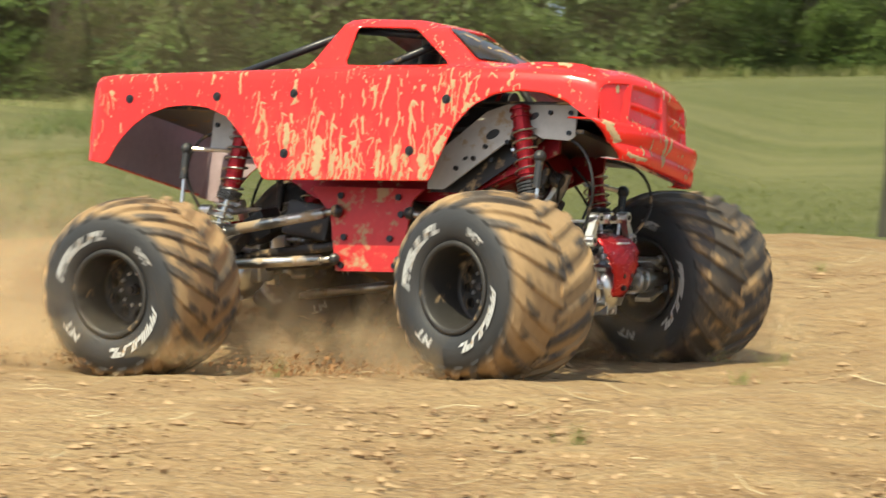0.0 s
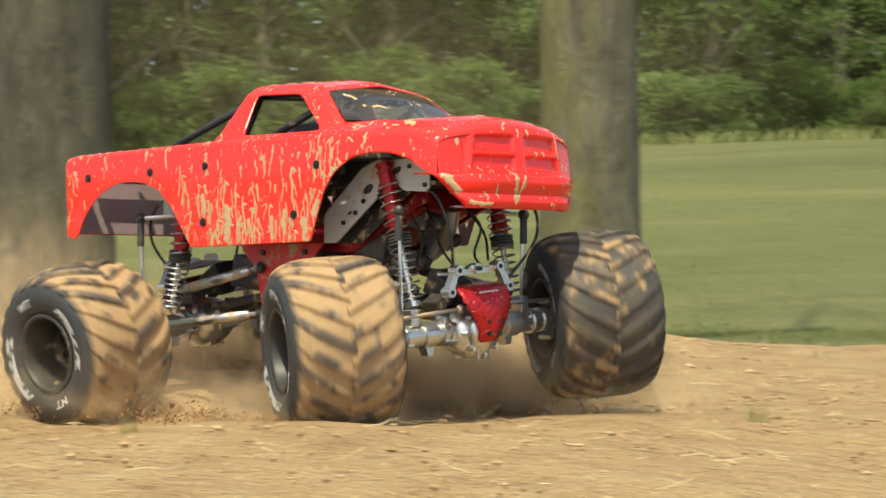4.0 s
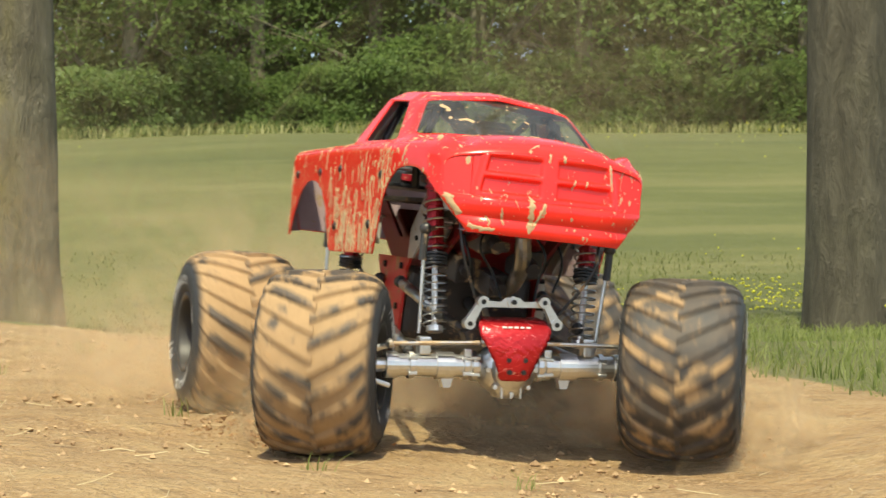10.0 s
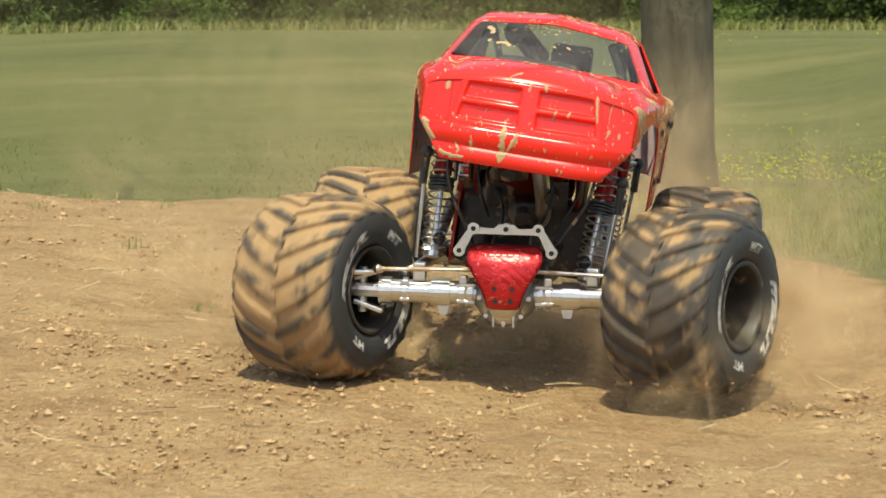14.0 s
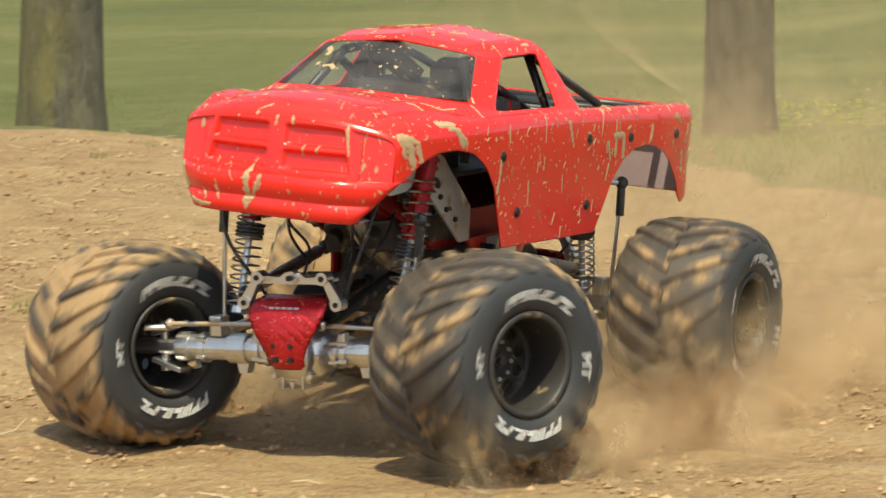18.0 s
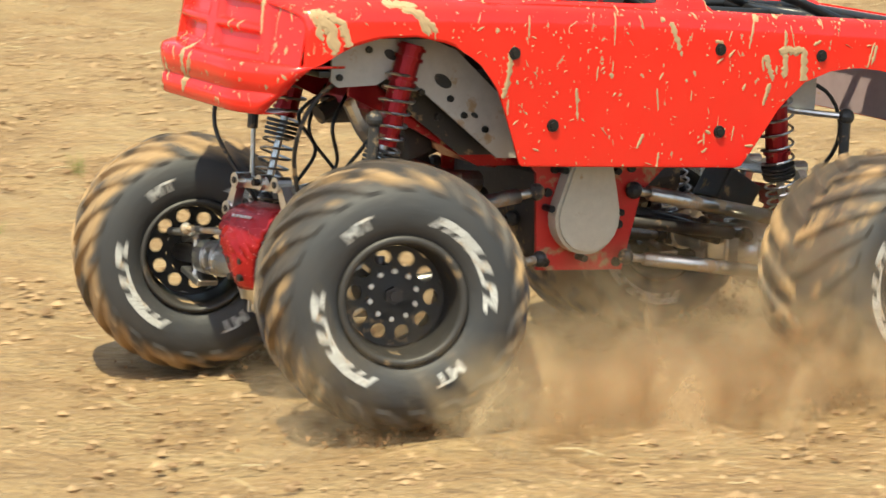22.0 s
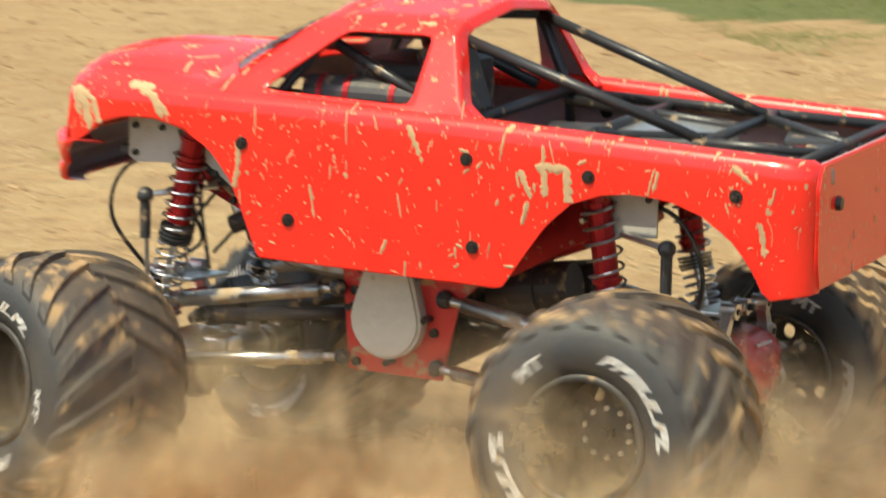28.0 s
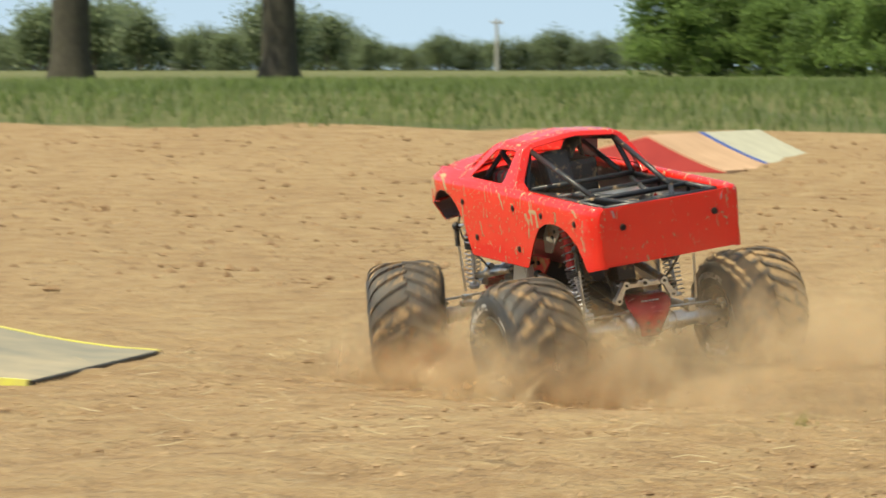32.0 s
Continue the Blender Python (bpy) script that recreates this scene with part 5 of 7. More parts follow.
def links(truck):
    """Bright steel rods from the gearbox plates to the axles."""
    for f in (1, -1):
        for s in (1, -1):
            for (x0, y0, z0), (x1, y1, z1), r in (((0.050, 0.132, 0.176), (0.300, 0.165, 0.150), 0.0088), ((0.058, 0.128, 0.258), (0.300, 0.120, 0.215), 0.0095), ((0.05, 0.06, 0.215), (0.29, 0.05, 0.185), 0.0085)):
                off = -0.03 if f < 0 else 0
                p, q = Vector((f * x0 + off * 0.8, s * y0, z0)), Vector((f * x1 - (0.017 if f < 0 else 0), s * y1, z1))
                bm = bmesh.new()
                add_tube(bm, p.lerp(q, 0.10), q.lerp(p, 0.10), r, seg=14)
                add_tube(bm, p, p.lerp(q, 0.12), r * 0.62, seg=10)
                add_tube(bm, q, q.lerp(p, 0.12), r * 0.62, seg=10)
                link = part("link_rod", bm, M["chrome" if y0 > 0.1 else "motor"], truck, "steel suspension link rod" if y0 > 0.1 else "dusty dark suspension link rod", True)
                for e in (p, q):
                    bm = bmesh.new()
                    add_ball(bm, e, r * 1.15, 10)
                    part("rod_end", bm, M["black"], link)
        bm = bmesh.new()
        add_tube(bm, (f * 0.055, 0, 0.235), (f * 0.30, 0, 0.175), 0.011, seg=12)
        part("drive_shaft", bm, M["black"], truck, "dark drive shaft")


def axle(truck, name, f):
    """A solid cast axle: origin at its middle, f is 1 in front and -1 behind."""
    bm = bmesh.new()
    add_tube(bm, (0, -0.20, 0), (0, 0.20, 0), 0.0185, 0.0185, 20)
    for s in (1, -1):
        add_tube(bm, (0, s * 0.09, 0), (0, s * 0.12, 0), 0.0225, seg=20)
        add_tube(bm, (0, s * 0.185, 0), (0, s * 0.205, 0), 0.022, seg=20)
    body = part(name, bm, M["silver"], truck, "cast silver solid axle", False)
    bm = bmesh.new()
    add_ball(bm, (0, 0, -0.004), 0.046, 20, (0.95, 1.15, 0.95))
    add_tube(bm, (f * 0.02, 0, -0.004), (f * 0.05, 0, -0.004), 0.036, 0.030, 20)
    add_box(bm, pose(f * -0.03, 0, 0.005), (0.05, 0.05, 0.05), 0.006)
    part("differential", bm, M["silver"], body, "rounded silver differential case", True)
    bm = bmesh.new()
    add_ball(bm, (f * 0.008, 0, -0.024), 0.034, 20, (1.15, 1.0, 0.85))
    for y in (-0.016, 0.0, 0.016):
        add_box(bm, pose(f * 0.012, y, -0.040), (0.056, 0.004, 0.022), 0.0015)
    part("gear_pan", bm, M["silver"], body, "silver ribbed lower half of the differential", False)
    for s in (1, -1):
        for y, r in ((0.052, 0.0245), (0.066, 0.0225), (0.158, 0.0225)):
            bm = bmesh.new()
            add_tube(bm, (0, s * y, 0), (0, s * (y + 0.008), 0), r, seg=20)
            part("axle_collar", bm, M["bright"], body)
            for a in (35, 145, 215, 325):
                bm = bmesh.new()
                q = radians(a)
                add_tube(bm, (r * math.cos(q), s * (y - 0.003), r * math.sin(q)), (r * math.cos(q), s * (y + 0.011), r * math.sin(q)), 0.0034, seg=6)
                part("bolt", bm, M["bright"], body)
        bm = bmesh.new()
        add_plate(bm, [(s * 0.088, -0.014), (s * 0.112, -0.014), (s * 0.106, -0.036), (s * 0.094, -0.036)], 0, f * -0.004, 0.018)
        part("link_bracket", bm, M["silver"], body)
    for i in range(8):
        a = i * math.tau / 8
        bm = bmesh.new()
        add_tube(bm, (f * 0.028, 0.040 * math.cos(a), 0.040 * math.sin(a) - 0.004), (f * 0.042, 0.040 * math.cos(a), 0.040 * math.sin(a) - 0.004), 0.004, seg=6)
        part("bolt", bm, M["bright"], body)
    # red guard
    bm = bmesh.new()
    shape = ((0.080, 0.046, 0.016), (0.077, 0.055, 0.034), (0.068, 0.060, 0.050), (0.054, 0.060, 0.059), (0.034, 0.049, 0.064), (0.014, 0.037, 0.064), (-0.006, 0.028, 0.060), (-0.020, 0.025, 0.050))
    wide, deep = curve([(z, w) for z, w, _ in reversed(shape)]), curve([(z, x) for z, _, x in reversed(shape)])
    cols = [k / 8 - 1 for k in range(17)]
    rows = []
    for i in range(23):
        z = 0.080 - 0.100 * i / 22
        rib = 0.0030 * ease((z - 0.014) / 0.008) * ease((0.070 - z) / 0.006)
        rows.append([bm.verts.new((f * (deep(z) + 0.004 - 0.009 * k * k + rib * math.sin((abs(k) * wide(z) * 0.8 + z) * 420)), k * wide(z), z)) for k in cols])
    for a, b in zip(rows, rows[1:]):
        for k in range(16):
            bm.faces.new((a[k], a[k + 1], b[k + 1], b[k]))
    bmesh.ops.recalc_face_normals(bm, faces=bm.faces)
    guard = part("skid_plate", bm, M["guard"], body, "scratched red metal guard with black bolts", True)
    g = guard.modifiers.new("thickness", "SOLIDIFY")
    g.thickness, g.offset = 0.004, 0
    for y, z in ((-0.014, 0.014), (0.014, 0.014), (-0.012, -0.006), (0.012, -0.006)):
        bm = bmesh.new()
        add_tube(bm, (f * 0.058, y, z), (f * 0.069, y, z), 0.0042, seg=10)
        part("bolt", bm, M["bolt"], body)
    bm = bmesh.new()
    for k in range(5):
        add_box(bm, pose(f * 0.0580, -0.020 + k * 0.0100, 0.0665, 0, -f * 32, 0), (0.002, 0.0075, 0.0035), 0.0006)
    part("badge", bm, M["letter"], body, "pale raised badge")
    # steering servo mount above
    bm = bmesh.new()
    add_plate(bm, [(-0.052, 0.098), (0.052, 0.098), (0.054, 0.109), (0.020, 0.107), (0.012, 0.114), (-0.012, 0.114), (-0.020, 0.107), (-0.054, 0.109)], 0, f * 0.026, 0.010)
    add_box(bm, pose(f * 0.004, 0, 0.101), (0.040, 0.100, 0.005), 0.0015)
    for s in (1, -1):
        add_plate(bm, [(s * 0.046, 0.112), (s * 0.061, 0.106), (s * 0.083, 0.073), (s * 0.068, 0.066)], 0, f * 0.032, 0.012)
        for y, z in ((0.052, 0.107), (0.074, 0.071)):
            add_tube(bm, (f * 0.022, s * y, z), (f * 0.042, s * y, z), 0.0095, seg=14)
    add_tube(bm, (f * 0.020, 0, 0.107), (f * 0.036, 0, 0.107), 0.0095, seg=14)
    for y, z in ((0.0, 0.107), (0.052, 0.107), (-0.052, 0.107), (0.074, 0.071), (-0.074, 0.071)):
        head = add_tube(bmesh.new(), (f * 0.034, y, z), (f * 0.0435, y, z), 0.0042, seg=8)
        part("bolt", head, M["bolt"], body)
    part("servo_mount", bm, M["bright"], body, "bright forked servo mount")
    bm = bmesh.new()
    add_box(bm, pose(f * -0.045, 0.005, 0.075, 0, f * 30, 0), (0.055, 0.060, 0.045), 0.004)
    part("servo", bm, M["black"], body, "black steering servo")
    bm = bmesh.new()
    add_box(bm, pose(f * -0.02, -0.045, 0.055, 25, 0, 0), (0.035, 0.050, 0.022), 0.003)
    part("servo_arm", bm, M["motor"], body)
    for s in (1, -1):
        bm = bmesh.new()
        add_tube(bm, (f * 0.030, s * 0.045, 0.040), (f * 0.030, s * 0.205, 0.036), 0.0035, seg=8)
        add_ball(bm, (f * 0.030, s * 0.205, 0.036), 0.008, 10)
        add_ball(bm, (f * 0.030, s * 0.045, 0.040), 0.008, 10)
        part("tie_rod", bm, M["chrome"], body, "thin steel tie rod")
        bm = bmesh.new()
        add_box(bm, pose(0, s * 0.140, 0.032), (0.026, 0.020, 0.030), 0.003)
        part("link_mount", add_box(bmesh.new(), pose(f * 0.012, s * 0.068, 0.014), (0.014, 0.014, 0.030), 0.003), M["bright"], body)
        part("shock_mount", bm, M["bright"], body, "bright shock mount")
        bm = bmesh.new()
        add_box(bm, pose(f * 0.002, s * 0.222, 0.026, s * -18, 0, 0), (0.030, 0.050, 0.008), 0.002)
        add_box(bm, pose(f * 0.002, s * 0.222, -0.026, s * 18, 0, 0), (0.030, 0.050, 0.008), 0.002)
        add_tube(bm, (0, s * 0.232, -0.036), (0, s * 0.232, 0.036), 0.007, seg=10)
        add_tube(bm, (0, s * 0.205, 0), (0, s * 0.280, 0), 0.012, seg=12)
        add_tube(bm, (f * 0.02, s * 0.215, 0.030), (f * 0.034, s * 0.245, 0.030), 0.005, seg=8)
        part("knuckle", bm, M["bright"], body, "bright forked steering knuckle")
    return body


LUGS = 21


def tyre_mesh(material):
    """A fat tyre with a chevron tread, turned about the y axis."""
    bm = bmesh.new()
    prof = [(0.068, 0.084), (0.074, 0.092), (0.085, 0.0985), (0.100, 0.1005), (0.114, 0.0985), (0.126, 0.093), (0.135, 0.083), (0.1405, 0.068), (0.1435, 0.048), (0.145, 0.024), (0.1453, 0.0)]
    prof = prof + [(r, -y) for r, y in reversed(prof[:-1])]
    add_revolve(bm, prof, 72)
    inner = [(0.068, 0.084), (0.0665, 0.078), (0.0665, -0.078), (0.068, -0.084)]
    add_revolve(bm, inner, 72)
    me = bpy.data.meshes.new("tyre")
    bm.to_mesh(me)
    bm.free()
    me.materials.append(material)
    me.polygons.foreach_set("use_smooth", [True] * len(me.polygons))
    return me


def lug_mesh(side, material):
    """One bar of the chevron tread, swept from the middle out over the shoulder."""
    across = [(0.0, 0.1515), (0.020, 0.1518), (0.042, 0.1510), (0.062, 0.1485), (0.078, 0.1435), (0.089, 0.1365), (0.095, 0.127)]
    bm = bmesh.new()
    rings = []
    for k, (y, r) in enumerate(across):
        u = k / (len(across) - 1)
        a = 0.46 * u + 0.06 * u * u + (0.075 if side > 0 else -0.075)
        hw = 0.052 + 0.024 * u
        low = r - 0.011
        rings.append([bm.verts.new((rr * math.cos(a + da), side * (y - (0.004 if k == 0 else 0)), rr * math.sin(a + da))) for da, rr in ((-hw - 0.014, low), (-hw * 0.74, r), (hw * 0.74, r), (hw + 0.014, low))])
    for a_, b_ in zip(rings, rings[1:]):
        for k in range(3):
            bm.faces.new((a_[k], b_[k], b_[k + 1], a_[k + 1]))
    bm.faces.new(rings[0])
    bm.faces.new(list(reversed(rings[-1])))
    bmesh.ops.recalc_face_normals(bm, faces=bm.faces)
    me = bpy.data.meshes.new("tread_lug")
    bm.to_mesh(me)
    bm.free()
    me.materials.append(material)
    return me


def rim_mesh():
    """A deep-dished black wheel with round holes in its disc."""
    bm = bmesh.new()
    prof = [(0.067, 0.082), (0.0715, 0.090), (0.0735, 0.092), (0.0725, 0.095), (0.066, 0.095), (0.0635, 0.091), (0.061, 0.070), (0.058, 0.030), (0.057, 0.012)]
    add_revolve(bm, prof, 48)
    add_revolve(bm, [(0.057, 0.012), (0.058, 0.030), (0.0625, 0.070), (0.067, 0.082)], 48)
    add_revolve(bm, [(0.067, -0.082), (0.0725, -0.095), (0.066, -0.095), (0.061, -0.060), (0.058, -0.010), (0.057, 0.012)], 48)
    # disc with ten holes, and ten small ones nearer the hub
    for y in (0.010, 0.018):
        for i in range(10):
            a0, a1 = i * math.tau / 10, (i + 1) * math.tau / 10
            am = (a0 + a1) / 2
            cx, cz, hr = 0.0435 * math.cos(am), 0.0435 * math.sin(am), 0.0088
            n = 14
            hole = [bm.verts.new((cx + hr * math.cos(am + j * math.tau / n), y, cz + hr * math.sin(am + j * math.tau / n))) for j in range(n)]
            outer = []
            for j in range(n):
                t = j * math.tau / n
                rr = 0.0435 + 0.0145 * math.cos(t) / max(abs(math.cos(t)), abs(math.sin(t)))
                aa = am + (a1 - a0) / 2 * math.sin(t) / max(abs(math.cos(t)), abs(math.sin(t)))
                outer.append(bm.verts.new((rr * math.cos(aa), y, rr * math.sin(aa))))
            for j in range(n):
                k = (j + 1) % n
                q = (outer[j], outer[k], hole[k], hole[j])
                bm.faces.new(q)
    add_revolve(bm, [(0.030, 0.018), (0.018, 0.020), (0.0, 0.020)], 30)
    add_revolve(bm, [(0.030, 0.010), (0.0, 0.010)], 30)
    bmesh.ops.remove_doubles(bm, verts=bm.verts, dist=0.0003)
    me = bpy.data.meshes.new("wheel")
    bm.to_mesh(me)
    bm.free()
    me.materials.append(M["rim"])
    me.polygons.foreach_set("use_smooth", [True] * len(me.polygons))
    return me


def letters_mesh(kind):
    """White raised marks on the sidewall: M and T, or a run of slanted bars for the maker's word."""
    shapes = []
    if kind == "mt":
        m = [(0, 0), (0.22, 0), (0.22, 0.62), (0.42, 0.25), (0.58, 0.25), (0.78, 0.62), (0.78, 0), (1, 0), (1, 1), (0.78, 1), (0.5, 0.52), (0.22, 1), (0, 1)]
        t = [(1.45, 0), (1.67, 0), (1.67, 0.78), (2.0, 0.78), (2.0, 1), (1.12, 1), (1.12, 0.78), (1.45, 0.78)]
        shapes, total = [m, t], 2.0
    else:
        x = 0.0
        for w, lo, hi in ((0.20, 0.0, 0.98), (0.32, 0.40, 1.0), (0.20, 0.0, 1.0), (0.30, 0.45, 1.02), (0.18, 0.02, 1.0), (0.18, 0.0, 1.0), (0.20, 0.08, 1.02), (0.18, 0.0, 1.0), (0.34, 0.05, 0.5), (0.20, 0.0, 1.0), (0.20, 0.0, 1.0), (0.44, 0.0, 0.28), (0.26, 0.0, 1.05), (0.34, 0.52, 1.08), (0.24, 0.0, 1.05), (0.40, 0.0, 0.34)):
            lean = 0.42
            shapes.append([(x + lean * lo, lo), (x + w + lean * lo, lo), (x + w + lean * hi, hi), (x + lean * hi, hi)])
            x += w + 0.045
        total = x
    span = 0.36 if kind == "mt" else 1.36
    bm = bmesh.new()
    for sh in shapes:
        n = []
        for u, v in sh:
            a = math.pi / 2 + (u / total - 0.5) * span
            r = 0.0885 + (0.0150 if kind != "mt" else 0.0150) * v
            yy = 0.1024 - 22 * (r - 0.1005) ** 2
            n.append(bm.verts.new((r * math.cos(a), yy, r * math.sin(a))))
        bm.faces.new(n)
    bmesh.ops.triangulate(bm, faces=bm.faces)
    bmesh.ops.recalc_face_normals(bm, faces=bm.faces)
    me = bpy.data.meshes.new("sidewall_letters")
    bm.to_mesh(me)
    bm.free()
    me.materials.append(M["letter"])
    return me


def wheels(truck):
    made = {}
    rim, words = rim_mesh(), {k: letters_mesh(k) for k in ("mt", "word")}
    tyres = {1: tyre_mesh(M["tyre_left"]), -1: tyre_mesh(M["tyre_right"])}
    lugs = {(s, k): lug_mesh(k, M["lug_left" if s > 0 else "lug_right"]) for s in (1, -1) for k in (1, -1)}
    nut = bmesh.new()
    add_tube(nut, (0, 0.018, 0), (0, 0.030, 0), 0.0105, seg=6)
    add_tube(nut, (0, 0.018, 0), (0, 0.036, 0), 0.006, seg=12)
    nut_me = bpy.data.meshes.new("hub_nut")
    nut.to_mesh(nut_me)
    nut.free()
    nut_me.materials.append(M["motor"])
    stud = add_tube(bmesh.new(), (0.027, 0.017, 0), (0.027, 0.0225, 0), 0.0030, seg=8)
    stud_me = bpy.data.meshes.new("wheel_bolt")
    stud.to_mesh(stud_me)
    stud.free()
    stud_me.materials.append(M["bright"])
    for name in ("front", "rear"):
        for s in (1, -1):
            w = new("wheel", rim)
            w.parent = truck
            tagged(w, "deep-dished black wheel with round holes and " + ("a dusty tyre" if s > 0 else "a mud-caked tyre"))
            turn = Matrix.Identity(4) if s > 0 else pose(0, 0, 0, 0, 0, 180)
            for data, n, lab in ((tyres[s], "tyre", "fat black chevron tyre caked with tan mud"), (nut_me, "hub_nut", "dark hub nut")):
                o = new(n, data)
                o.parent = w
                if n == "tyre" and s < 0:
                    o.matrix_basis = turn
                tagged(o, lab)
            for i in range(10):
                o = new("wheel_bolt", stud_me)
                o.parent = w
                o.matrix_basis = pose(0, 0, 0, 0, i * 36, 0)
            for side in (1, -1):
                for i in range(LUGS):
                    o = new("tread_lug", lugs[s, side])
                    o.parent = w
                    o.matrix_basis = turn @ pose(0, 0, 0, 0, -i * 360 / LUGS, 0)
            for i, k in enumerate(("word", "mt", "word", "mt")):
                for flip in (0, 180):
                    o = new("sidewall_letters", words[k])
                    o.parent = w
                    o.matrix_basis = pose(0, 0, 0, 0, i * 90, 0) @ pose(0, 0, 0, 0, 0, flip)
                    tagged(o, "white raised sidewall letters")
            made[name, s] = w
    return made


def build_truck():
    truck = tagged(new("monster_truck"), "red radio-controlled monster truck splashed with dried mud", "toy truck")
    truck.empty_display_size = 0.2
    body_shell(truck)
    tailgate(truck)
    cab(truck)
    nose(truck)
    splash_body(truck)
    body_bolts(truck)
    chassis(truck)
    roll_cage(truck)
    for n, x in AXLE_X.items():
        shocks(truck, x - math.copysign(0.03, x))
    links(truck)
    axles = {"front": axle(truck, "front_axle", 1), "rear": axle(truck, "rear_axle", -1)}
    return truck, axles, wheels(truck)


truck, axles, truck_wheels = build_truck()


# ---- loose things on the ground ----
rng = np.random.default_rng(7)
ICO = [(0, 0, 1), (0.894, 0, 0.447), (0.276, 0.851, 0.447), (-0.724, 0.526, 0.447), (-0.724, -0.526, 0.447), (0.276, -0.851, 0.447),
       (0.724, 0.526, -0.447), (-0.276, 0.851, -0.447), (-0.894, 0, -0.447), (-0.276, -0.851, -0.447), (0.724, -0.526, -0.447), (0, 0, -1)]
ICO_F = [(0, 1, 2), (0, 2, 3), (0, 3, 4), (0, 4, 5), (0, 5, 1), (1, 6, 2), (2, 7, 3), (3, 8, 4), (4, 9, 5), (5, 10, 1), (6, 7, 2), (7, 8, 3), (8, 9, 4), (9, 10, 5), (10, 6, 1), (11, 7, 6), (11, 8, 7), (11, 9, 8), (11, 10, 9), (11, 6, 10)]
OCT = [(1, 0, 0), (-1, 0, 0), (0, 1, 0), (0, -1, 0), (0, 0, 1), (0, 0, -1)]
OCT_F = [(0, 2, 4), (2, 1, 4), (1, 3, 4), (3, 0, 4), (2, 0, 5), (1, 2, 5), (3, 1, 5), (0, 3, 5)]


def mesh_from(name, v, f, material):
    """A mesh from arrays of vertices and equal faces."""
    me = bpy.data.meshes.new(name)
    v, f = np.asarray(v, dtype=np.float32), np.asarray(f, dtype=np.int32)
    me.vertices.add(len(v))
    me.vertices.foreach_set("co", v.ravel())
    me.loops.add(f.size)
    me.loops.foreach_set("vertex_index", f.ravel())
    me.polygons.add(len(f))
    me.polygons.foreach_set("loop_start", np.arange(len(f), dtype=np.int32) * f.shape[1])
    me.update(calc_edges=True)
    me.materials.append(material)
    return me


def lumps(centres, sizes, base, faces, flat=0.7):
    base, faces = np.array(base, float), np.array(faces)
    n, k = len(centres), len(base)
    v = base[None] * (1 + rng.uniform(-0.35, 0.35, (n, k, 1))) * sizes[:, None, None] * rng.uniform(0.7, 1.3, (n, 1, 3))
    v[:, :, 2] *= flat
    a = rng.uniform(0, math.tau, n)
    c, s = np.cos(a)[:, None], np.sin(a)[:, None]
    x, y = v[:, :, 0] * c - v[:, :, 1] * s, v[:, :, 0] * s + v[:, :, 1] * c
    v[:, :, 0], v[:, :, 1] = x, y
    v += centres[:, None, :]
    f = faces[None] + (np.arange(n) * k)[:, None, None]
    return v.reshape(-1, 3), f.reshape(-1, faces.shape[1])


def places(n, x0, x1, y0, y1, inside=True, margin=0.0, seed=1):
    """Random places on the lot, or on the grass round it, thicker in patches."""
    r = np.random.default_rng(seed)
    out = []
    while len(out) < n:
        x, y = r.uniform(x0, x1), r.uniform(y0, y1)
        if r.random() > 0.35 + 1.3 * max(0, 0.5 + 0.5 * noise.noise((x * 1.7, y * 1.7, 21))):
            continue
        d = to_lot(x, y)
        if (d < -margin) if inside else (d > margin):
            out.append((x, y, height(x, y)))
    return np.array(out)


def build_clods():
    c = np.concatenate([places(52000, -6.0, 1.9, -0.6, 8.9, seed=2), places(48000, -2.4, 1.9, -1.2, 4.6, seed=6)])
    s = rng.lognormal(math.log(0.0026), 0.55, len(c))
    v1, f1 = lumps(c + np.c_[np.zeros((len(c), 2)), s * 0.2], np.minimum(s, 0.0080), OCT, OCT_F)
    ob = new("dirt_crumbs", mesh_from("dirt_crumbs", v1, f1, M["clod"]))
    ob.data.shade_flat()
    tagged(ob, "small crumbs of dry tan dirt on the lot", "dirt crumbs", kind="stuff")
    c = places(700, -6.2, 1.9, -0.6, 8.9, seed=3)
    s = np.minimum(rng.lognormal(math.log(0.0045), 0.4, len(c)), 0.0085)
    v2, f2 = lumps(c + np.c_[np.zeros((len(c), 2)), s * 0.25], s, ICO, ICO_F)
    ob = new("dirt_clods", mesh_from("dirt_clods", v2, f2, M["clod"]))
    ob.data.shade_flat()
    tagged(ob, "dry clods of brown soil scattered over the lot", "dirt clods", kind="stuff")
    c = places(17000, -20, 1.9, -2, 15, seed=4)
    c = c[(np.hypot(c[:, 0] + 2, c[:, 1] - 4) > 5) & (np.hypot(c[:, 0] + 0.5, c[:, 1] + 2.7) > 9)]
    s = np.minimum(rng.lognormal(math.log(0.0072), 0.5, len(c)), 0.021)
    v3, f3 = lumps(c + np.c_[np.zeros((len(c), 2)), s * 0.2], s, OCT, OCT_F)
    ob = new("distant_clods", mesh_from("distant_clods", v3, f3, M["clod_brown"]))
    ob.data.shade_flat()
    tagged(ob, "brown clods farther out on the bare lot, shadow in their colour", "dirt clods", kind="stuff")


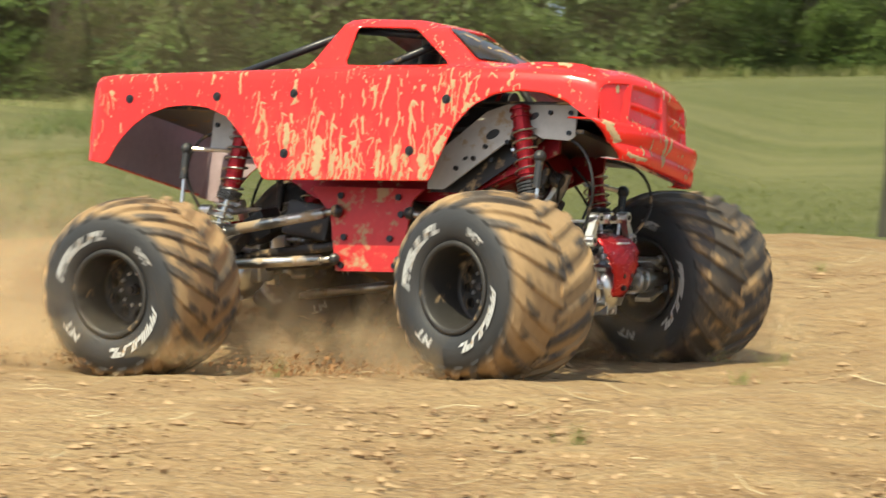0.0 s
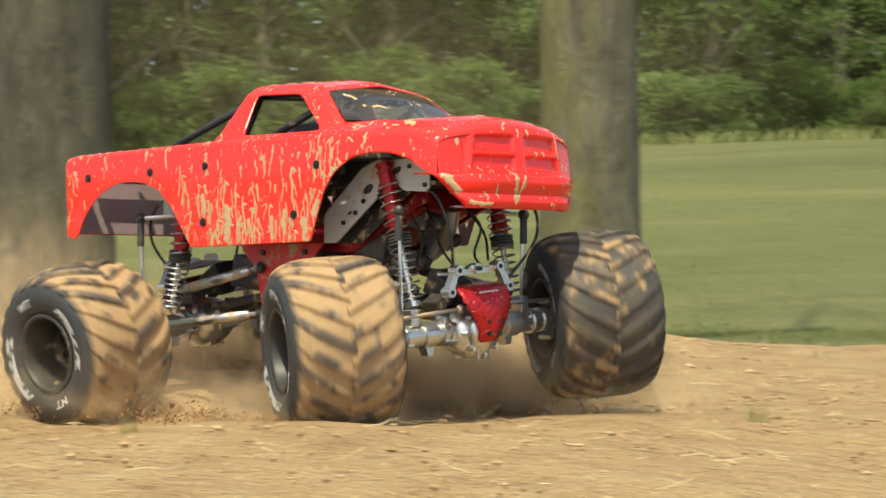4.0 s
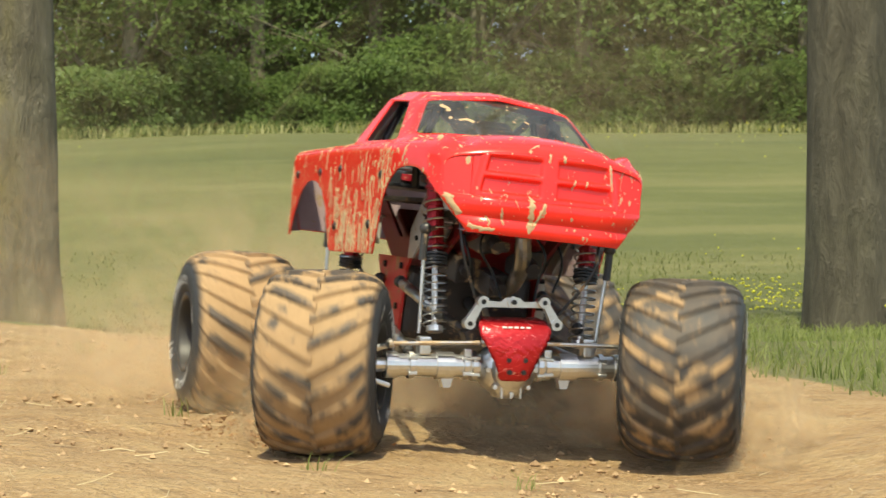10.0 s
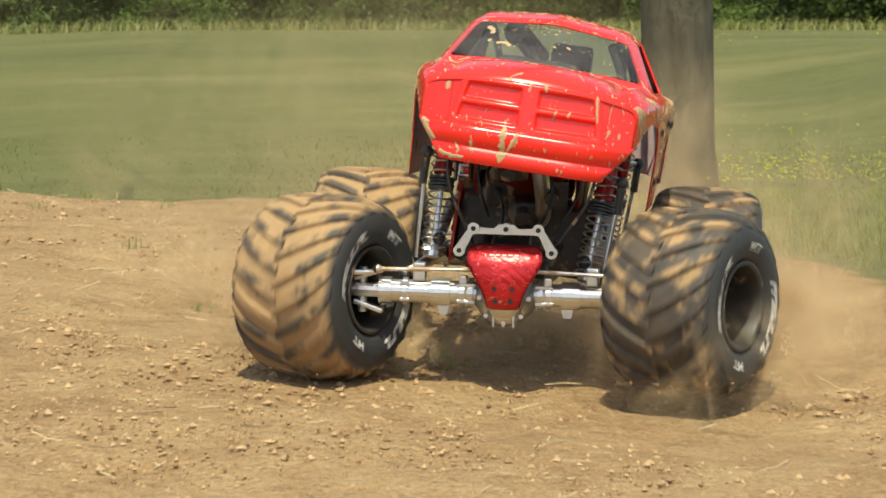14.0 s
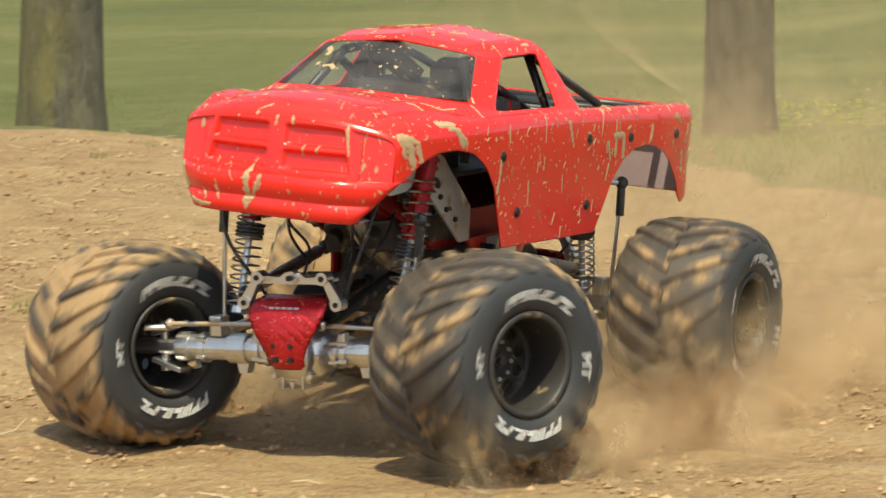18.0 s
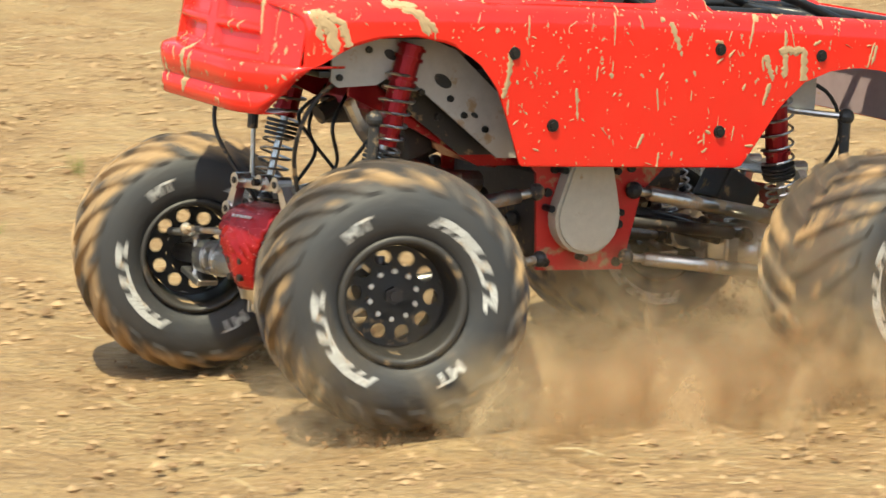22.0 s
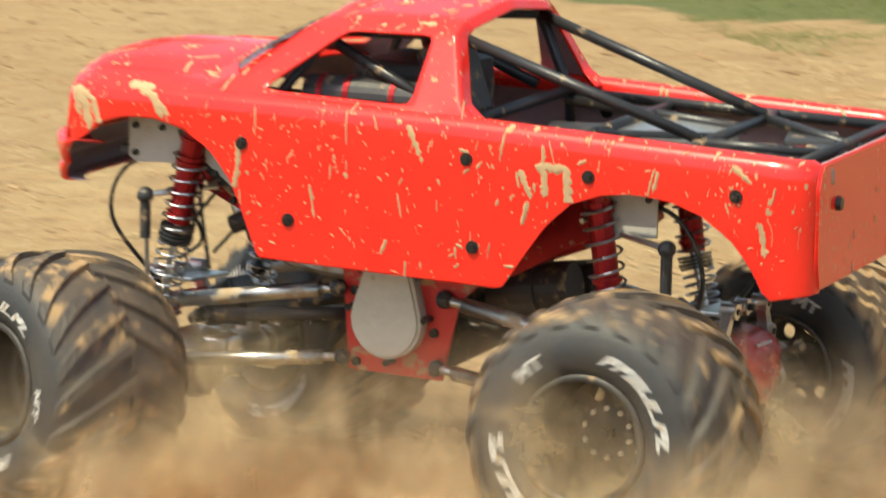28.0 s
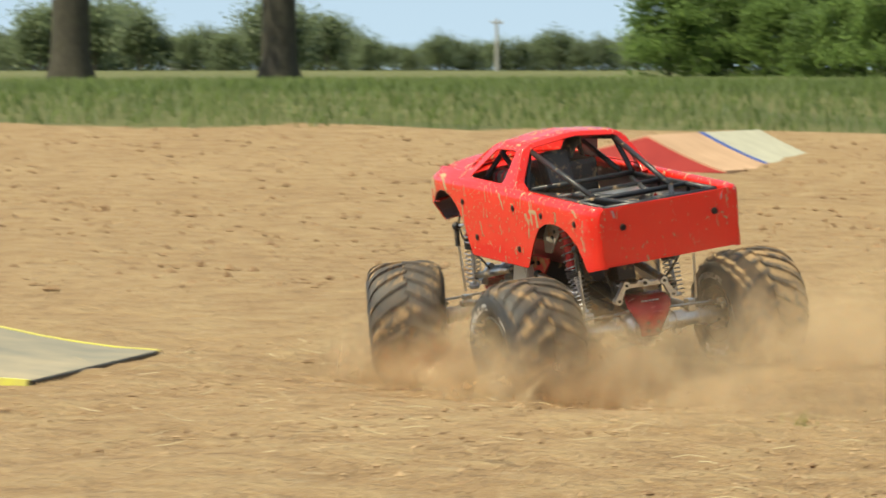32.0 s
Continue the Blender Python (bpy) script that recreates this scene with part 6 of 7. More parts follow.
def build_straw():
    c = places(1500, -6, 1.9, -0.5, 8.8, seed=5)
    v, f = [], []
    for x, y, z in c:
        a, l, b = rng.uniform(0, math.tau), rng.uniform(0.015, 0.07), rng.normal(0, 0.25)
        p = np.array((x, y, z + 0.006))
        pts = [p, p + l * 0.5 * np.array((math.cos(a), math.sin(a), 0.12)), p + l * np.array((math.cos(a + b), math.sin(a + b), rng.uniform(-0.02, 0.35)))]
        w = np.array((-math.sin(a), math.cos(a), 0)) * rng.uniform(0.0006, 0.0014)
        i = len(v)
        for q in pts:
            v += [q + w, q - w, q + np.array((0, 0, 0.0013))]
        for k in (0, 3):
            for m in range(3):
                n = (m + 1) % 3
                f.append((i + k + m, i + k + n, i + k + 3 + n, i + k + 3 + m))
    ob = new("straw", mesh_from("straw", v, f, M["straw"]))
    tagged(ob, "pale dry straws lying on the dirt", "straw", kind="stuff")


def blades(c, h, w, lean, seed):
    """Bent tapering grass blades at the given places."""
    r = np.random.default_rng(seed)
    n = len(c)
    a = r.uniform(0, math.tau, n)
    hh = h * r.uniform(0.45, 1.25, n)
    d = np.c_[np.cos(a), np.sin(a), np.zeros(n)] * (hh * lean * r.uniform(0.2, 1.3, n))[:, None]
    side = np.c_[-np.sin(a), np.cos(a), np.zeros(n)] * (w * r.uniform(0.6, 1.3, n))[:, None]
    up = np.c_[np.zeros((n, 2)), hh]
    p0, p1, p2 = c - np.array((0, 0, 0.01)), c + up * 0.6 + d * 0.35, c + up + d
    v = np.stack([p0 - side, p0 + side, p1 + side * 0.7, p1 - side * 0.7, p2], 1).reshape(-1, 3)
    i = (np.arange(n) * 5)[:, None]
    f = np.concatenate([i + np.array([[0, 1, 2]]), i + np.array([[0, 2, 3]]), i + np.array([[3, 2, 4]])])
    return v, f


def wood_edge(n):
    """Places in a ragged strip before the wood."""
    r = np.random.default_rng(41)
    b = np.radians(r.uniform(-30, 26, n))
    far = 47 - 9 * np.array([ease((-math.degrees(a) - 8) / 14) for a in b])
    d = far - 0.2 - np.abs(r.normal(0, 2.2, n))
    return np.array([(x, y, height(x, y)) for x, y in zip(np.sin(b) * d, np.cos(b) * d)])


def open_field(n):
    """Places in the near meadow behind the lot."""
    r = np.random.default_rng(42)
    b, d = np.radians(r.uniform(-32, 26, n)), r.uniform(10.5, 19, n)
    d = np.maximum(d, 10.5 + r.uniform(0, 3, n))
    keep = [(x, y, height(x, y)) for x, y in zip(np.sin(b) * d, np.cos(b) * d)]
    return np.array(keep)


def build_grass():
    sets = [("verge_grass", places(9000, 1.2, 4.2, 4.2, 9.5, False, 0.0, 11), 0.046, 0.0024, 1.3, "ragged green grass at the edge of the dirt"),
            ("field_grass", places(9000, 1.2, 6.0, 7.8, 12.0, False, -0.05, 12), 0.030, 0.0022, 2.6, "green meadow grass behind the lot"),
            ("meadow_grass", open_field(50000), 0.026, 0.0035, 2.0, "green meadow grass beyond the verge"),
            ("tall_grass", wood_edge(8000), 0.16, 0.008, 1.3, "tall pale grass along the edge of the wood"),
            ("bank_grass", places(36000, -34, -9.5, 8, 30, False, -0.1, 14), 0.12, 0.008, 1.0, "rough green grass on the bank past the lot")]
    for name, c, h, w, lean, label in sets:
        v, f = blades(c, h, w, lean, len(name))
        tagged(new(name, mesh_from(name, v, f, M[{"tall_grass": "pale_blade", "meadow_grass": "meadow_blade", "bank_grass": "bank_blade"}.get(name, "blade")])), label, "grass", kind="stuff")
    # weeds on the dirt
    v, f = [], []
    r = np.random.default_rng(31)
    cs = places(60, -6, 1.8, 0.5, 8.6, seed=15)
    for c in cs:
        n = 14
        pts = c + np.c_[r.normal(0, 0.012, (n, 2)), np.zeros(n)]
        a, b = blades(pts, 0.032, 0.0013, 1.2, int(r.integers(1e6)))
        f.append(b + sum(len(q) for q in v))
        v.append(a)
    tagged(new("weeds", mesh_from("weeds", np.concatenate(v), np.concatenate(f), M["blade"])), "small grass tufts sprouting from the dirt", "weeds", kind="stuff")
    # yellow flowers
    r = np.random.default_rng(32)
    pts = []
    for x, y, sx, sy, n in ((2.42, 11.35, 0.22, 0.16, 260), (3.1, 11.0, 0.35, 0.16, 260), (3.7, 12.4, 0.45, 0.9, 130), (4.2, 15, 0.7, 0.9, 120), (3.3, 12.5, 0.4, 0.3, 70), (6.5, 24, 2.5, 0.8, 220), (5.4, 18, 0.9, 0.5, 90)):
        for _ in range(n):
            px, py = r.normal(x, sx), r.normal(y, sy)
            if to_lot(px, py) > 0.1:
                pts.append((px, py, height(px, py) + r.uniform(0.06, 0.17)))
    pts = np.array(pts)
    v, f = lumps(pts, r.uniform(0.003, 0.0062, len(pts)) * (1 + np.hypot(pts[:, 0], pts[:, 1]) / 30), OCT, OCT_F, 0.6)
    tagged(new("yellow_flowers", mesh_from("yellow_flowers", v, f, M["flower"])), "yellow wild flowers in the meadow", "flowers", kind="stuff")


build_clods()
build_straw()
build_grass()


# ---- trees ----
def limb_mesh(seed, height_, r0, r1, limbs, flare=1.5, first=0.35):
    """A tapered trunk with a flared foot and bent limbs; returns the mesh and the limb ends."""
    r = random.Random(seed)
    bm = bmesh.new()
    tips = []

    def stem(p, d, length, ra, rb, steps, seg, foot=False):
        rings = []
        side = Vector((r.uniform(-1, 1), r.uniform(-1, 1), 0))
        for i in range(steps + 1):
            u = i / steps
            rad = ra + (rb - ra) * u
            if foot:
                rad *= 1 + (flare - 1) * math.exp(-u * height_ / 0.22)
            c = p + d * length * u + side * 0.03 * length * math.sin(u * 3.0) * (0.25 if foot else 1)
            q = d.to_track_quat("Z", "Y").to_matrix()
            ring = []
            for k in range(seg):
                a = k * math.tau / seg
                lump = 1 + 0.07 * noise.noise((math.cos(a) * 2, math.sin(a) * 2, u * length * 2 + seed)) + (0.10 * math.exp(-u * height_ / 0.3) * math.sin(5 * a + seed) if foot else 0)
                ring.append(bm.verts.new(c + q @ Vector((math.cos(a) * rad * lump, math.sin(a) * rad * lump, 0))))
            rings.append((c, ring, rad))
        for (_, a, _), (_, b, _) in zip(rings, rings[1:]):
            for k in range(seg):
                bm.faces.new((a[k], a[(k + 1) % seg], b[(k + 1) % seg], b[k]))
        return rings

    trunk = stem(Vector((0, 0, -0.12)), Vector((0, 0, 1)), height_, r0, r1, 26, 18, True)
    for i in range(limbs):
        u = first + (1 - first) * (i + 0.5) / limbs
        c, _, rad = trunk[min(int(u * 26), 25)]
        a = i * 2.4 + r.uniform(-0.5, 0.5)
        d = Vector((math.cos(a), math.sin(a), r.uniform(0.15, 0.9))).normalized()
        ln = height_ * r.uniform(0.25, 0.42) * (1.1 - 0.5 * u)
        br = stem(c, d, ln, rad * 0.5, rad * 0.12, 7, 7)
        for j in (3, 5, 7):
            tips.append((br[j][0], ln * 0.35))
            d2 = (d + Vector((r.uniform(-1, 1), r.uniform(-1, 1), r.uniform(-0.3, 0.7)))).normalized()
            tw = stem(br[j][0], d2, ln * 0.4, rad * 0.16, rad * 0.04, 4, 5)
            tips += [(tw[2][0], ln * 0.25), (tw[4][0], ln * 0.3)]
    tips.append((trunk[-1][0], height_ * 0.15))
    me = bpy.data.meshes.new("trunk")
    bm.to_mesh(me)
    bm.free()
    me.materials.append(M["bark"])
    me.polygons.foreach_set("use_smooth", [True] * len(me.polygons))
    return me, tips


def crown_mesh(tips, n, size, seed, material, spread=1.0, low=None):
    """Many small folded leaves in uneven clumps round the limb ends."""
    r = np.random.default_rng(seed)
    c = np.array([t[0] for t in tips])
    rad = np.array([t[1] for t in tips]) * spread
    per = 40
    pick = r.integers(0, len(c), n // per)
    clump = c[pick] + r.normal(0, 0.45, (len(pick), 3)) * rad[pick][:, None]
    p = np.repeat(clump, per, 0) + r.normal(0, 1, (len(pick) * per, 3)) * (size * np.array((3.6, 3.6, 1.7)))
    if low is not None:
        p = p[p[:, 2] > low]
    m = len(p)
    up = r.normal(0, 0.42, (m, 3)) + np.array((0.0, -0.35, 0.9))
    up /= np.linalg.norm(up, axis=1)[:, None]
    u = np.cross(up, r.normal(0, 1, (m, 3)))
    u /= np.linalg.norm(u, axis=1)[:, None]
    w = np.cross(up, u)
    s = size * r.uniform(0.6, 1.3, m)[:, None]
    v = np.stack([p - u * s, p + w * s * 0.45, p + u * s, p - w * s * 0.45 + np.array((0, 0, 0.1)) * s], 1).reshape(-1, 3)
    f = (np.arange(m) * 4)[:, None] + np.array([[0, 1, 2, 3]])
    return mesh_from("crown", v, f, material)


def tree(name, seed, h, r0, r1, limbs, leaves, size, label, material=None, bark="bark", spread=1.0, flare=1.5, first=0.35, low=None, trunk_label="grey-brown furrowed bark"):
    ob = tagged(new(name), label, "tree" if "bush" not in name else "bush")
    trunk, tips = limb_mesh(seed, h, r0, r1, limbs, flare, first)
    trunk.materials[0] = M[bark]
    t = new("trunk", trunk)
    t.parent = ob
    tagged(t, trunk_label)
    c = new("crown", crown_mesh(tips, leaves, size, seed, material or M["leaf"], spread, low))
    c.parent = ob
    tagged(c, "crown of green leaves")
    return ob


def stand(ob, x, y, turn=0.0, scale=1.0, sink=0.0):
    ob.matrix_basis = pose(x, y, height(x, y) - sink, 0, 0, turn) @ Matrix.Scale(scale, 4)
    return ob


def from_eye(ex, ey, bearing, dist):
    b = radians(bearing)
    return ex + math.sin(b) * dist, ey + math.cos(b) * dist


def drooping_tree(x, y):
    """A slender tree whose long branches arch out and hang near the ground."""
    r = random.Random(12)
    ob = tagged(new("drooping_tree"), "slender tree with low drooping leafy branches", "tree")
    trunk, tips = limb_mesh(12, 3.6, 0.05, 0.02, 7, 1.5, 0.6)
    t = new("trunk", trunk)
    t.parent = ob
    tagged(t, "grey-brown bark")
    ends = []
    for i in range(22):
        a = radians(r.uniform(-75, 75))
        reach, low_ = r.uniform(0.35, 1.25), r.uniform(0.45, 1.15)
        z0 = r.uniform(1.3, 2.1)
        pts = [Vector((math.cos(a) * reach * u, math.sin(a) * reach * u, z0 + 0.55 * math.sin(u * 2.2) * (1 - u) + (low_ - z0) * u ** 2.2)) for u in (0, 0.2, 0.4, 0.6, 0.75, 0.88, 1.0)]
        bm = bmesh.new()
        add_pipe(bm, rounded(pts, 3), 0.004, 5)
        part("branch", bm, M["bark_dark"], ob, "thin drooping branch", True)
        ends += [(p, 0.10 + 0.05 * k) for k, p in enumerate(rounded(pts, 4)[10:])] if low_ < 0.75 else [(p, 0.22) for p in rounded(pts, 3)[6:]]
    c = new("crown", crown_mesh(ends + [(p, s_) for p, s_ in tips], 7200, 0.018, 12, M["leaf"], 0.55))
    c.parent = ob
    tagged(c, "small drooping green leaves")
    ob.matrix_basis = pose(x, y, height(x, y), 0, 0, 8)


def build_trees():
    # three trees by the lot, whose trunks pass behind the truck
    stand(tree("shade_tree", 3, 9.0, 0.166, 0.045, 5, 1600, 0.020, "mature tree with a straight lichen-streaked trunk by the lot", bark="bark_lichen", first=0.7, flare=1.18), 0.0, 10.6, 12)
    stand(tree("shade_tree", 5, 9.0, 0.138, 0.085, 5, 1600, 0.020, "mature tree with a dark grey trunk by the lot", bark="bark_dark", first=0.7, flare=1.18), 2.69, 10.67, 80)
    stand(tree("shade_tree", 8, 9.0, 0.185, 0.09, 5, 1600, 0.020, "mature tree with a thick dark trunk by the lot", bark="bark_dark", first=0.7, flare=1.18), *from_eye(0, 0, -9.03, 10.4), 140)
    drooping_tree(*from_eye(0, 0, -27.2, 9.8))
    # the wood behind the field
    kinds = [tree("woodland_tree", 40 + i, 5.2 + 0.5 * i, 0.14, 0.05, 11, 15000, 0.052, "dense woodland tree in fresh spring leaf", first=0.10, spread=1.25) for i in range(5)]
    bushes = [tree("woodland_bush", 60 + i, 1.5 + 0.2 * i, 0.05, 0.02, 10, 9000, 0.046, "leafy green bush at the edge of the wood", first=0.05, spread=1.35) for i in range(3)]
    r = random.Random(9)
    used = set()

    def plant(src, x, y, s):
        m = pose(x, y, height(x, y) - (0.6 if "bush" in src.name else 0.10), 0, 0, r.uniform(0, 360))
        if src not in used:
            used.add(src)
            src.matrix_basis = m @ Matrix.Scale(s, 4)
            return src
        o = copy_thing(src, m)
        o.scale = (s, s, s)
        return o

    def edge(b):
        return 47 - 9 * ease((-b - 8) / 14)
    for row, (off, step, src) in enumerate(((0.0, 1.2, bushes), (1.3, 1.9, kinds), (2.2, 1.3, bushes), (3.6, 2.2, kinds), (5.2, 1.3, bushes), (6.8, 2.0, kinds), (8.5, 1.2, bushes), (9.6, 1.5, kinds), (11.5, 1.4, kinds))):
        b = -30.0
        while b < 27:
            d = edge(b) + off + r.uniform(-0.6, 0.6)
            x, y = from_eye(0, 0, b + r.uniform(-0.4, 0.4), d)
            o = plant(r.choice(src), x, y, r.uniform(0.75, 1.15) + (0.45 if off > 9 else 0.0))
            o["group"] = "wood behind the field"
            b += step
    # the far end: two broad trunks, two farther ones, a clump and the skyline
    for bearing, seed, rad in ((-38.25, 21, 0.44), (-36.4, 22, 0.25)):
        stand(tree("oak_tree", seed, 8, rad, 0.2, 8, 4200, 0.10, "broad old tree with a flared dark trunk on the bank", bark="bark_black", first=0.5, flare=1.45), *from_eye(0.14, -3.26, bearing, 28.5), 50)
    for bearing, seed, rad in ((-54.1, 23, 0.40), (-50.6, 24, 0.36)):
        stand(tree("oak_tree", seed, 12, rad, 0.2, 8, 4200, 0.14, "old tree with a stout dark trunk in the meadow", bark="bark_black", first=0.5, flare=1.35), *from_eye(1.31, -4.43, bearing, 68), 50)
    big = [tree("field_tree", 80 + i, 5.0, 0.2, 0.06, 12, 6500, 0.14, "full green tree at the end of the meadow", M["leaf_deep"], first=0.14, spread=1.7) for i in range(2)]
    for bearing, d, s in ((-43.2, 105, 0.62), (-42.4, 100, 0.75), (-41.6, 96, 0.80), (-40.8, 92, 0.85), (-40.0, 90, 0.85), (-39.2, 88, 0.85), (-38.4, 84, 0.85), (-37.4, 82, 0.85), (-36.2, 80, 0.85), (-34.8, 78, 0.85), (-33.4, 76, 0.85), (-32, 75, 0.85), (-30.5, 75, 0.85), (-29, 74, 0.85)):
        x, y = from_eye(1.31, -4.43, bearing, d)
        o = plant(r.choice(big), x, y, s)
        o["group"] = "clump at the end of the meadow"
    for i in range(26):
        bearing = -44.0 + i * 0.62
        x, y = from_eye(1.31, -4.43, bearing, 74 + 18 * ease((-bearing - 36) / 8) + r.uniform(-2, 2))
        plant(r.choice(bushes), x, y, r.uniform(1.3, 1.9))["group"] = "clump at the end of the meadow"
    far = [tree("skyline_tree", 90 + i, 5.5, 0.25, 0.08, 10, 3000, 0.30, "green tree on the skyline, haze put into its leaf colour", M["leaf_haze"], first=0.06, spread=2.0) for i in range(3)]
    b = -60.0
    while b < -43.0:
        x, y = from_eye(1.31, -4.43, b, r.uniform(380, 470))
        s = (0.62 + 0.38 * noise.noise((b * 0.55, 3, 0)) + 0.25 * noise.noise((b * 2.1, 8, 0))) * (1.5 if b < -49.5 else 0.95) * r.uniform(0.85, 1.15)
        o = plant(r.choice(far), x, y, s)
        o["group"] = "trees on the skyline"
        b += r.uniform(0.10, 0.24)


build_trees()


# ---- ramps and the far pole ----
def wedge_ramp():
    """A two-sided jump ramp with a red side wall."""
    x, y = -12.97, 9.79
    ob = tagged(new("jump_ramp"), "two-sided jump ramp with a red side and grey slope", "ramp")
    ob.matrix_basis = pose(x, y, height(x, y) - 0.01, 0, 0, 23.0)
    L, H, D = 1.56, 0.205, 1.98
    bm = bmesh.new()
    n = 10
    up = [(-L / 2 + L * 0.680 * i / n, H * (i / n) ** 1.35) for i in range(n + 1)]
    down = [(L / 2 - L * 0.320 * i / n, H * (i / n) ** 1.25) for i in range(n)]
    side = up + list(reversed(down))
    add_plate(bm, side, 1, 0.0, 0.02)
    part("side_wall", bm, M["ramp_red"], ob, "red painted side wall")
    bm = bmesh.new()
    add_plate(bm, side, 1, D, 0.02)
    part("side_wall", bm, M["ramp_red"], ob, "red painted side wall")

    def deck(a, b, name, mat, y0, y1, lift=0.0):
        bm = bmesh.new()
        (xa, za), (xb, zb) = a, b
        vs = [bm.verts.new(p) for p in ((xa, y0, za + 0.012 + lift), (xb, y0, zb + 0.012 + lift), (xb, y1, zb + 0.012 + lift), (xa, y1, za + 0.012 + lift), (xa, y0, za - 0.004), (xb, y0, zb - 0.004), (xb, y1, zb - 0.004), (xa, y1, za - 0.004))]
        for q in ((0, 1, 2, 3), (7, 6, 5, 4), (0, 4, 5, 1), (1, 5, 6, 2), (2, 6, 7, 3), (3, 7, 4, 0)):
            bm.faces.new([vs[k] for k in q])
        return part(name, bm, mat, ob)
    for a, b in zip(up, up[1:]):
        deck(a, b, "slope_board", M["board"], 0.0, D)
    fall = side[n:]
    for a, b in zip(fall, fall[1:]):
        tagged(deck(a, b, "wood_slope", M["board"], 0.0, D * 0.44), "bare wood slope")
        tagged(deck(a, b, "blue_stripe", M["blue_tape"], D * 0.44, D * 0.48, 0.003), "blue stripe")
        tagged(deck(a, b, "grey_slope", M["ramp_grey"], D * 0.48, D), "grey painted slope")


def mat_ramp():
    """The near kicker: a curved grey mat edged with yellow tape."""
    ob = tagged(new("kicker_ramp"), "low curved kicker ramp in grey matting edged with yellow", "ramp")
    a, b = Vector((-5.87, 1.06, 0)), Vector((-5.37, 0.28, 0))
    mid = (a + b) / 2
    d = (b - a).normalized()
    ang = math.degrees(math.atan2(d.y, d.x))
    ob.matrix_basis = pose(mid.x, mid.y, height(mid.x, mid.y), 0, 0, ang)
    W, L, H, n = (b - a).length, 1.35, 0.34, 12

    def strip(x0, x1, name, mat, lift, thick):
        bm = bmesh.new()
        rows = []
        for i in range(n + 1):
            u = i / n
            z = H * u ** 1.7 + lift
            rows.append([bm.verts.new(p) for p in ((x0, -u * L, z), (x1, -u * L, z), (x1, -u * L, max(z - thick, -0.02)), (x0, -u * L, max(z - thick, -0.02)))])
        for p, q in zip(rows, rows[1:]):
            for k in range(4):
                bm.faces.new((p[k], p[(k + 1) % 4], q[(k + 1) % 4], q[k]))
        bm.faces.new(rows[0])
        bm.faces.new(list(reversed(rows[-1])))
        bmesh.ops.recalc_face_normals(bm, faces=bm.faces)
        return part(name, bm, mat, ob)
    strip(-W / 2, W / 2, "mat", M["carpet"], 0.012, 0.018)
    tagged(strip(-W / 2 - 0.002, -W / 2 + 0.013, "edge_tape", M["yellow_tape"], 0.015, 0.02), "yellow edge tape")
    tagged(strip(W / 2 - 0.013, W / 2 + 0.002, "edge_tape", M["yellow_tape"], 0.015, 0.02), "yellow edge tape")
    # dark strip put in for the shadow in the gap under the mat
    bm = bmesh.new()
    add_box(bm, pose(0, 0.004, 0.004), (W * 0.95, 0.008, 0.012), 0.002)
    part("front_lip", bm, M["bolt"], ob, "dark strip standing for the shadow under the front edge")
    for sx in (-W / 2 + 0.03, W / 2 - 0.03):
        bm = bmesh.new()
        prof = [(-L * i / n, H * (i / n) ** 1.7 - 0.012) for i in range(2, n + 1)] + [(-L, -0.02), (-L * 2 / n, -0.02)]
        add_plate(bm, [(p, q) for p, q in prof], 0, sx, 0.015)
        part("rib", bm, M["board"], ob, "plywood rib")


def white_ramp():
    ob = tagged(new("tabletop_ramp"), "white-topped ramp with bare plywood slopes", "ramp")
    ob.matrix_basis = pose(-3.85, 6.22, height(-3.85, 6.22), 0, 0, 22)
    bm = bmesh.new()
    add_box(bm, pose(0, 0, 0.135), (0.32, 0.60, 0.075), 0.004)
    part("top", bm, M["white_board"], ob, "white board top with a deep edge")
    for s in (1, -1):
        bm = bmesh.new()
        outline = [(s * 0.165, 0.17), (s * 0.165, 0.15), (s * 0.27, -0.01), (s * 0.30, -0.01)]
        add_plate(bm, outline if s > 0 else outline[::-1], 1, 0, 0.62)
        part("slope", bm, M["board"], ob, "plywood slope")
        bm = bmesh.new()
        add_box(bm, pose(s * 0.14, 0.0, 0.045), (0.025, 0.56, 0.11), 0.003)
        part("trestle", bm, M["board"], ob, "wooden trestle")


def far_pole():
    x, y = from_eye(1.31, -4.43, -46.92, 330)
    ob = tagged(new("utility_pole"), "weathered utility pole with a short crossarm", "pole")
    ob.matrix_basis = pose(x, y, height(x, y) - 0.1, 0, 0, 47)
    bm = bmesh.new()
    add_tube(bm, (0, 0, 0), (0, 0, 5.2), 0.20, 0.14, 12)
    part("post", bm, M["pole"], ob)
    bm = bmesh.new()
    add_box(bm, pose(0, 0, 4.8), (1.2, 0.15, 0.16), 0.02)
    part("crossarm", bm, M["pole"], ob)
    for s in (-0.5, 0.5):
        bm = bmesh.new()
        add_tube(bm, (s, 0, 4.88), (s, 0, 5.05), 0.05, 0.04, 8)
        part("insulator", bm, M["white_board"], ob)


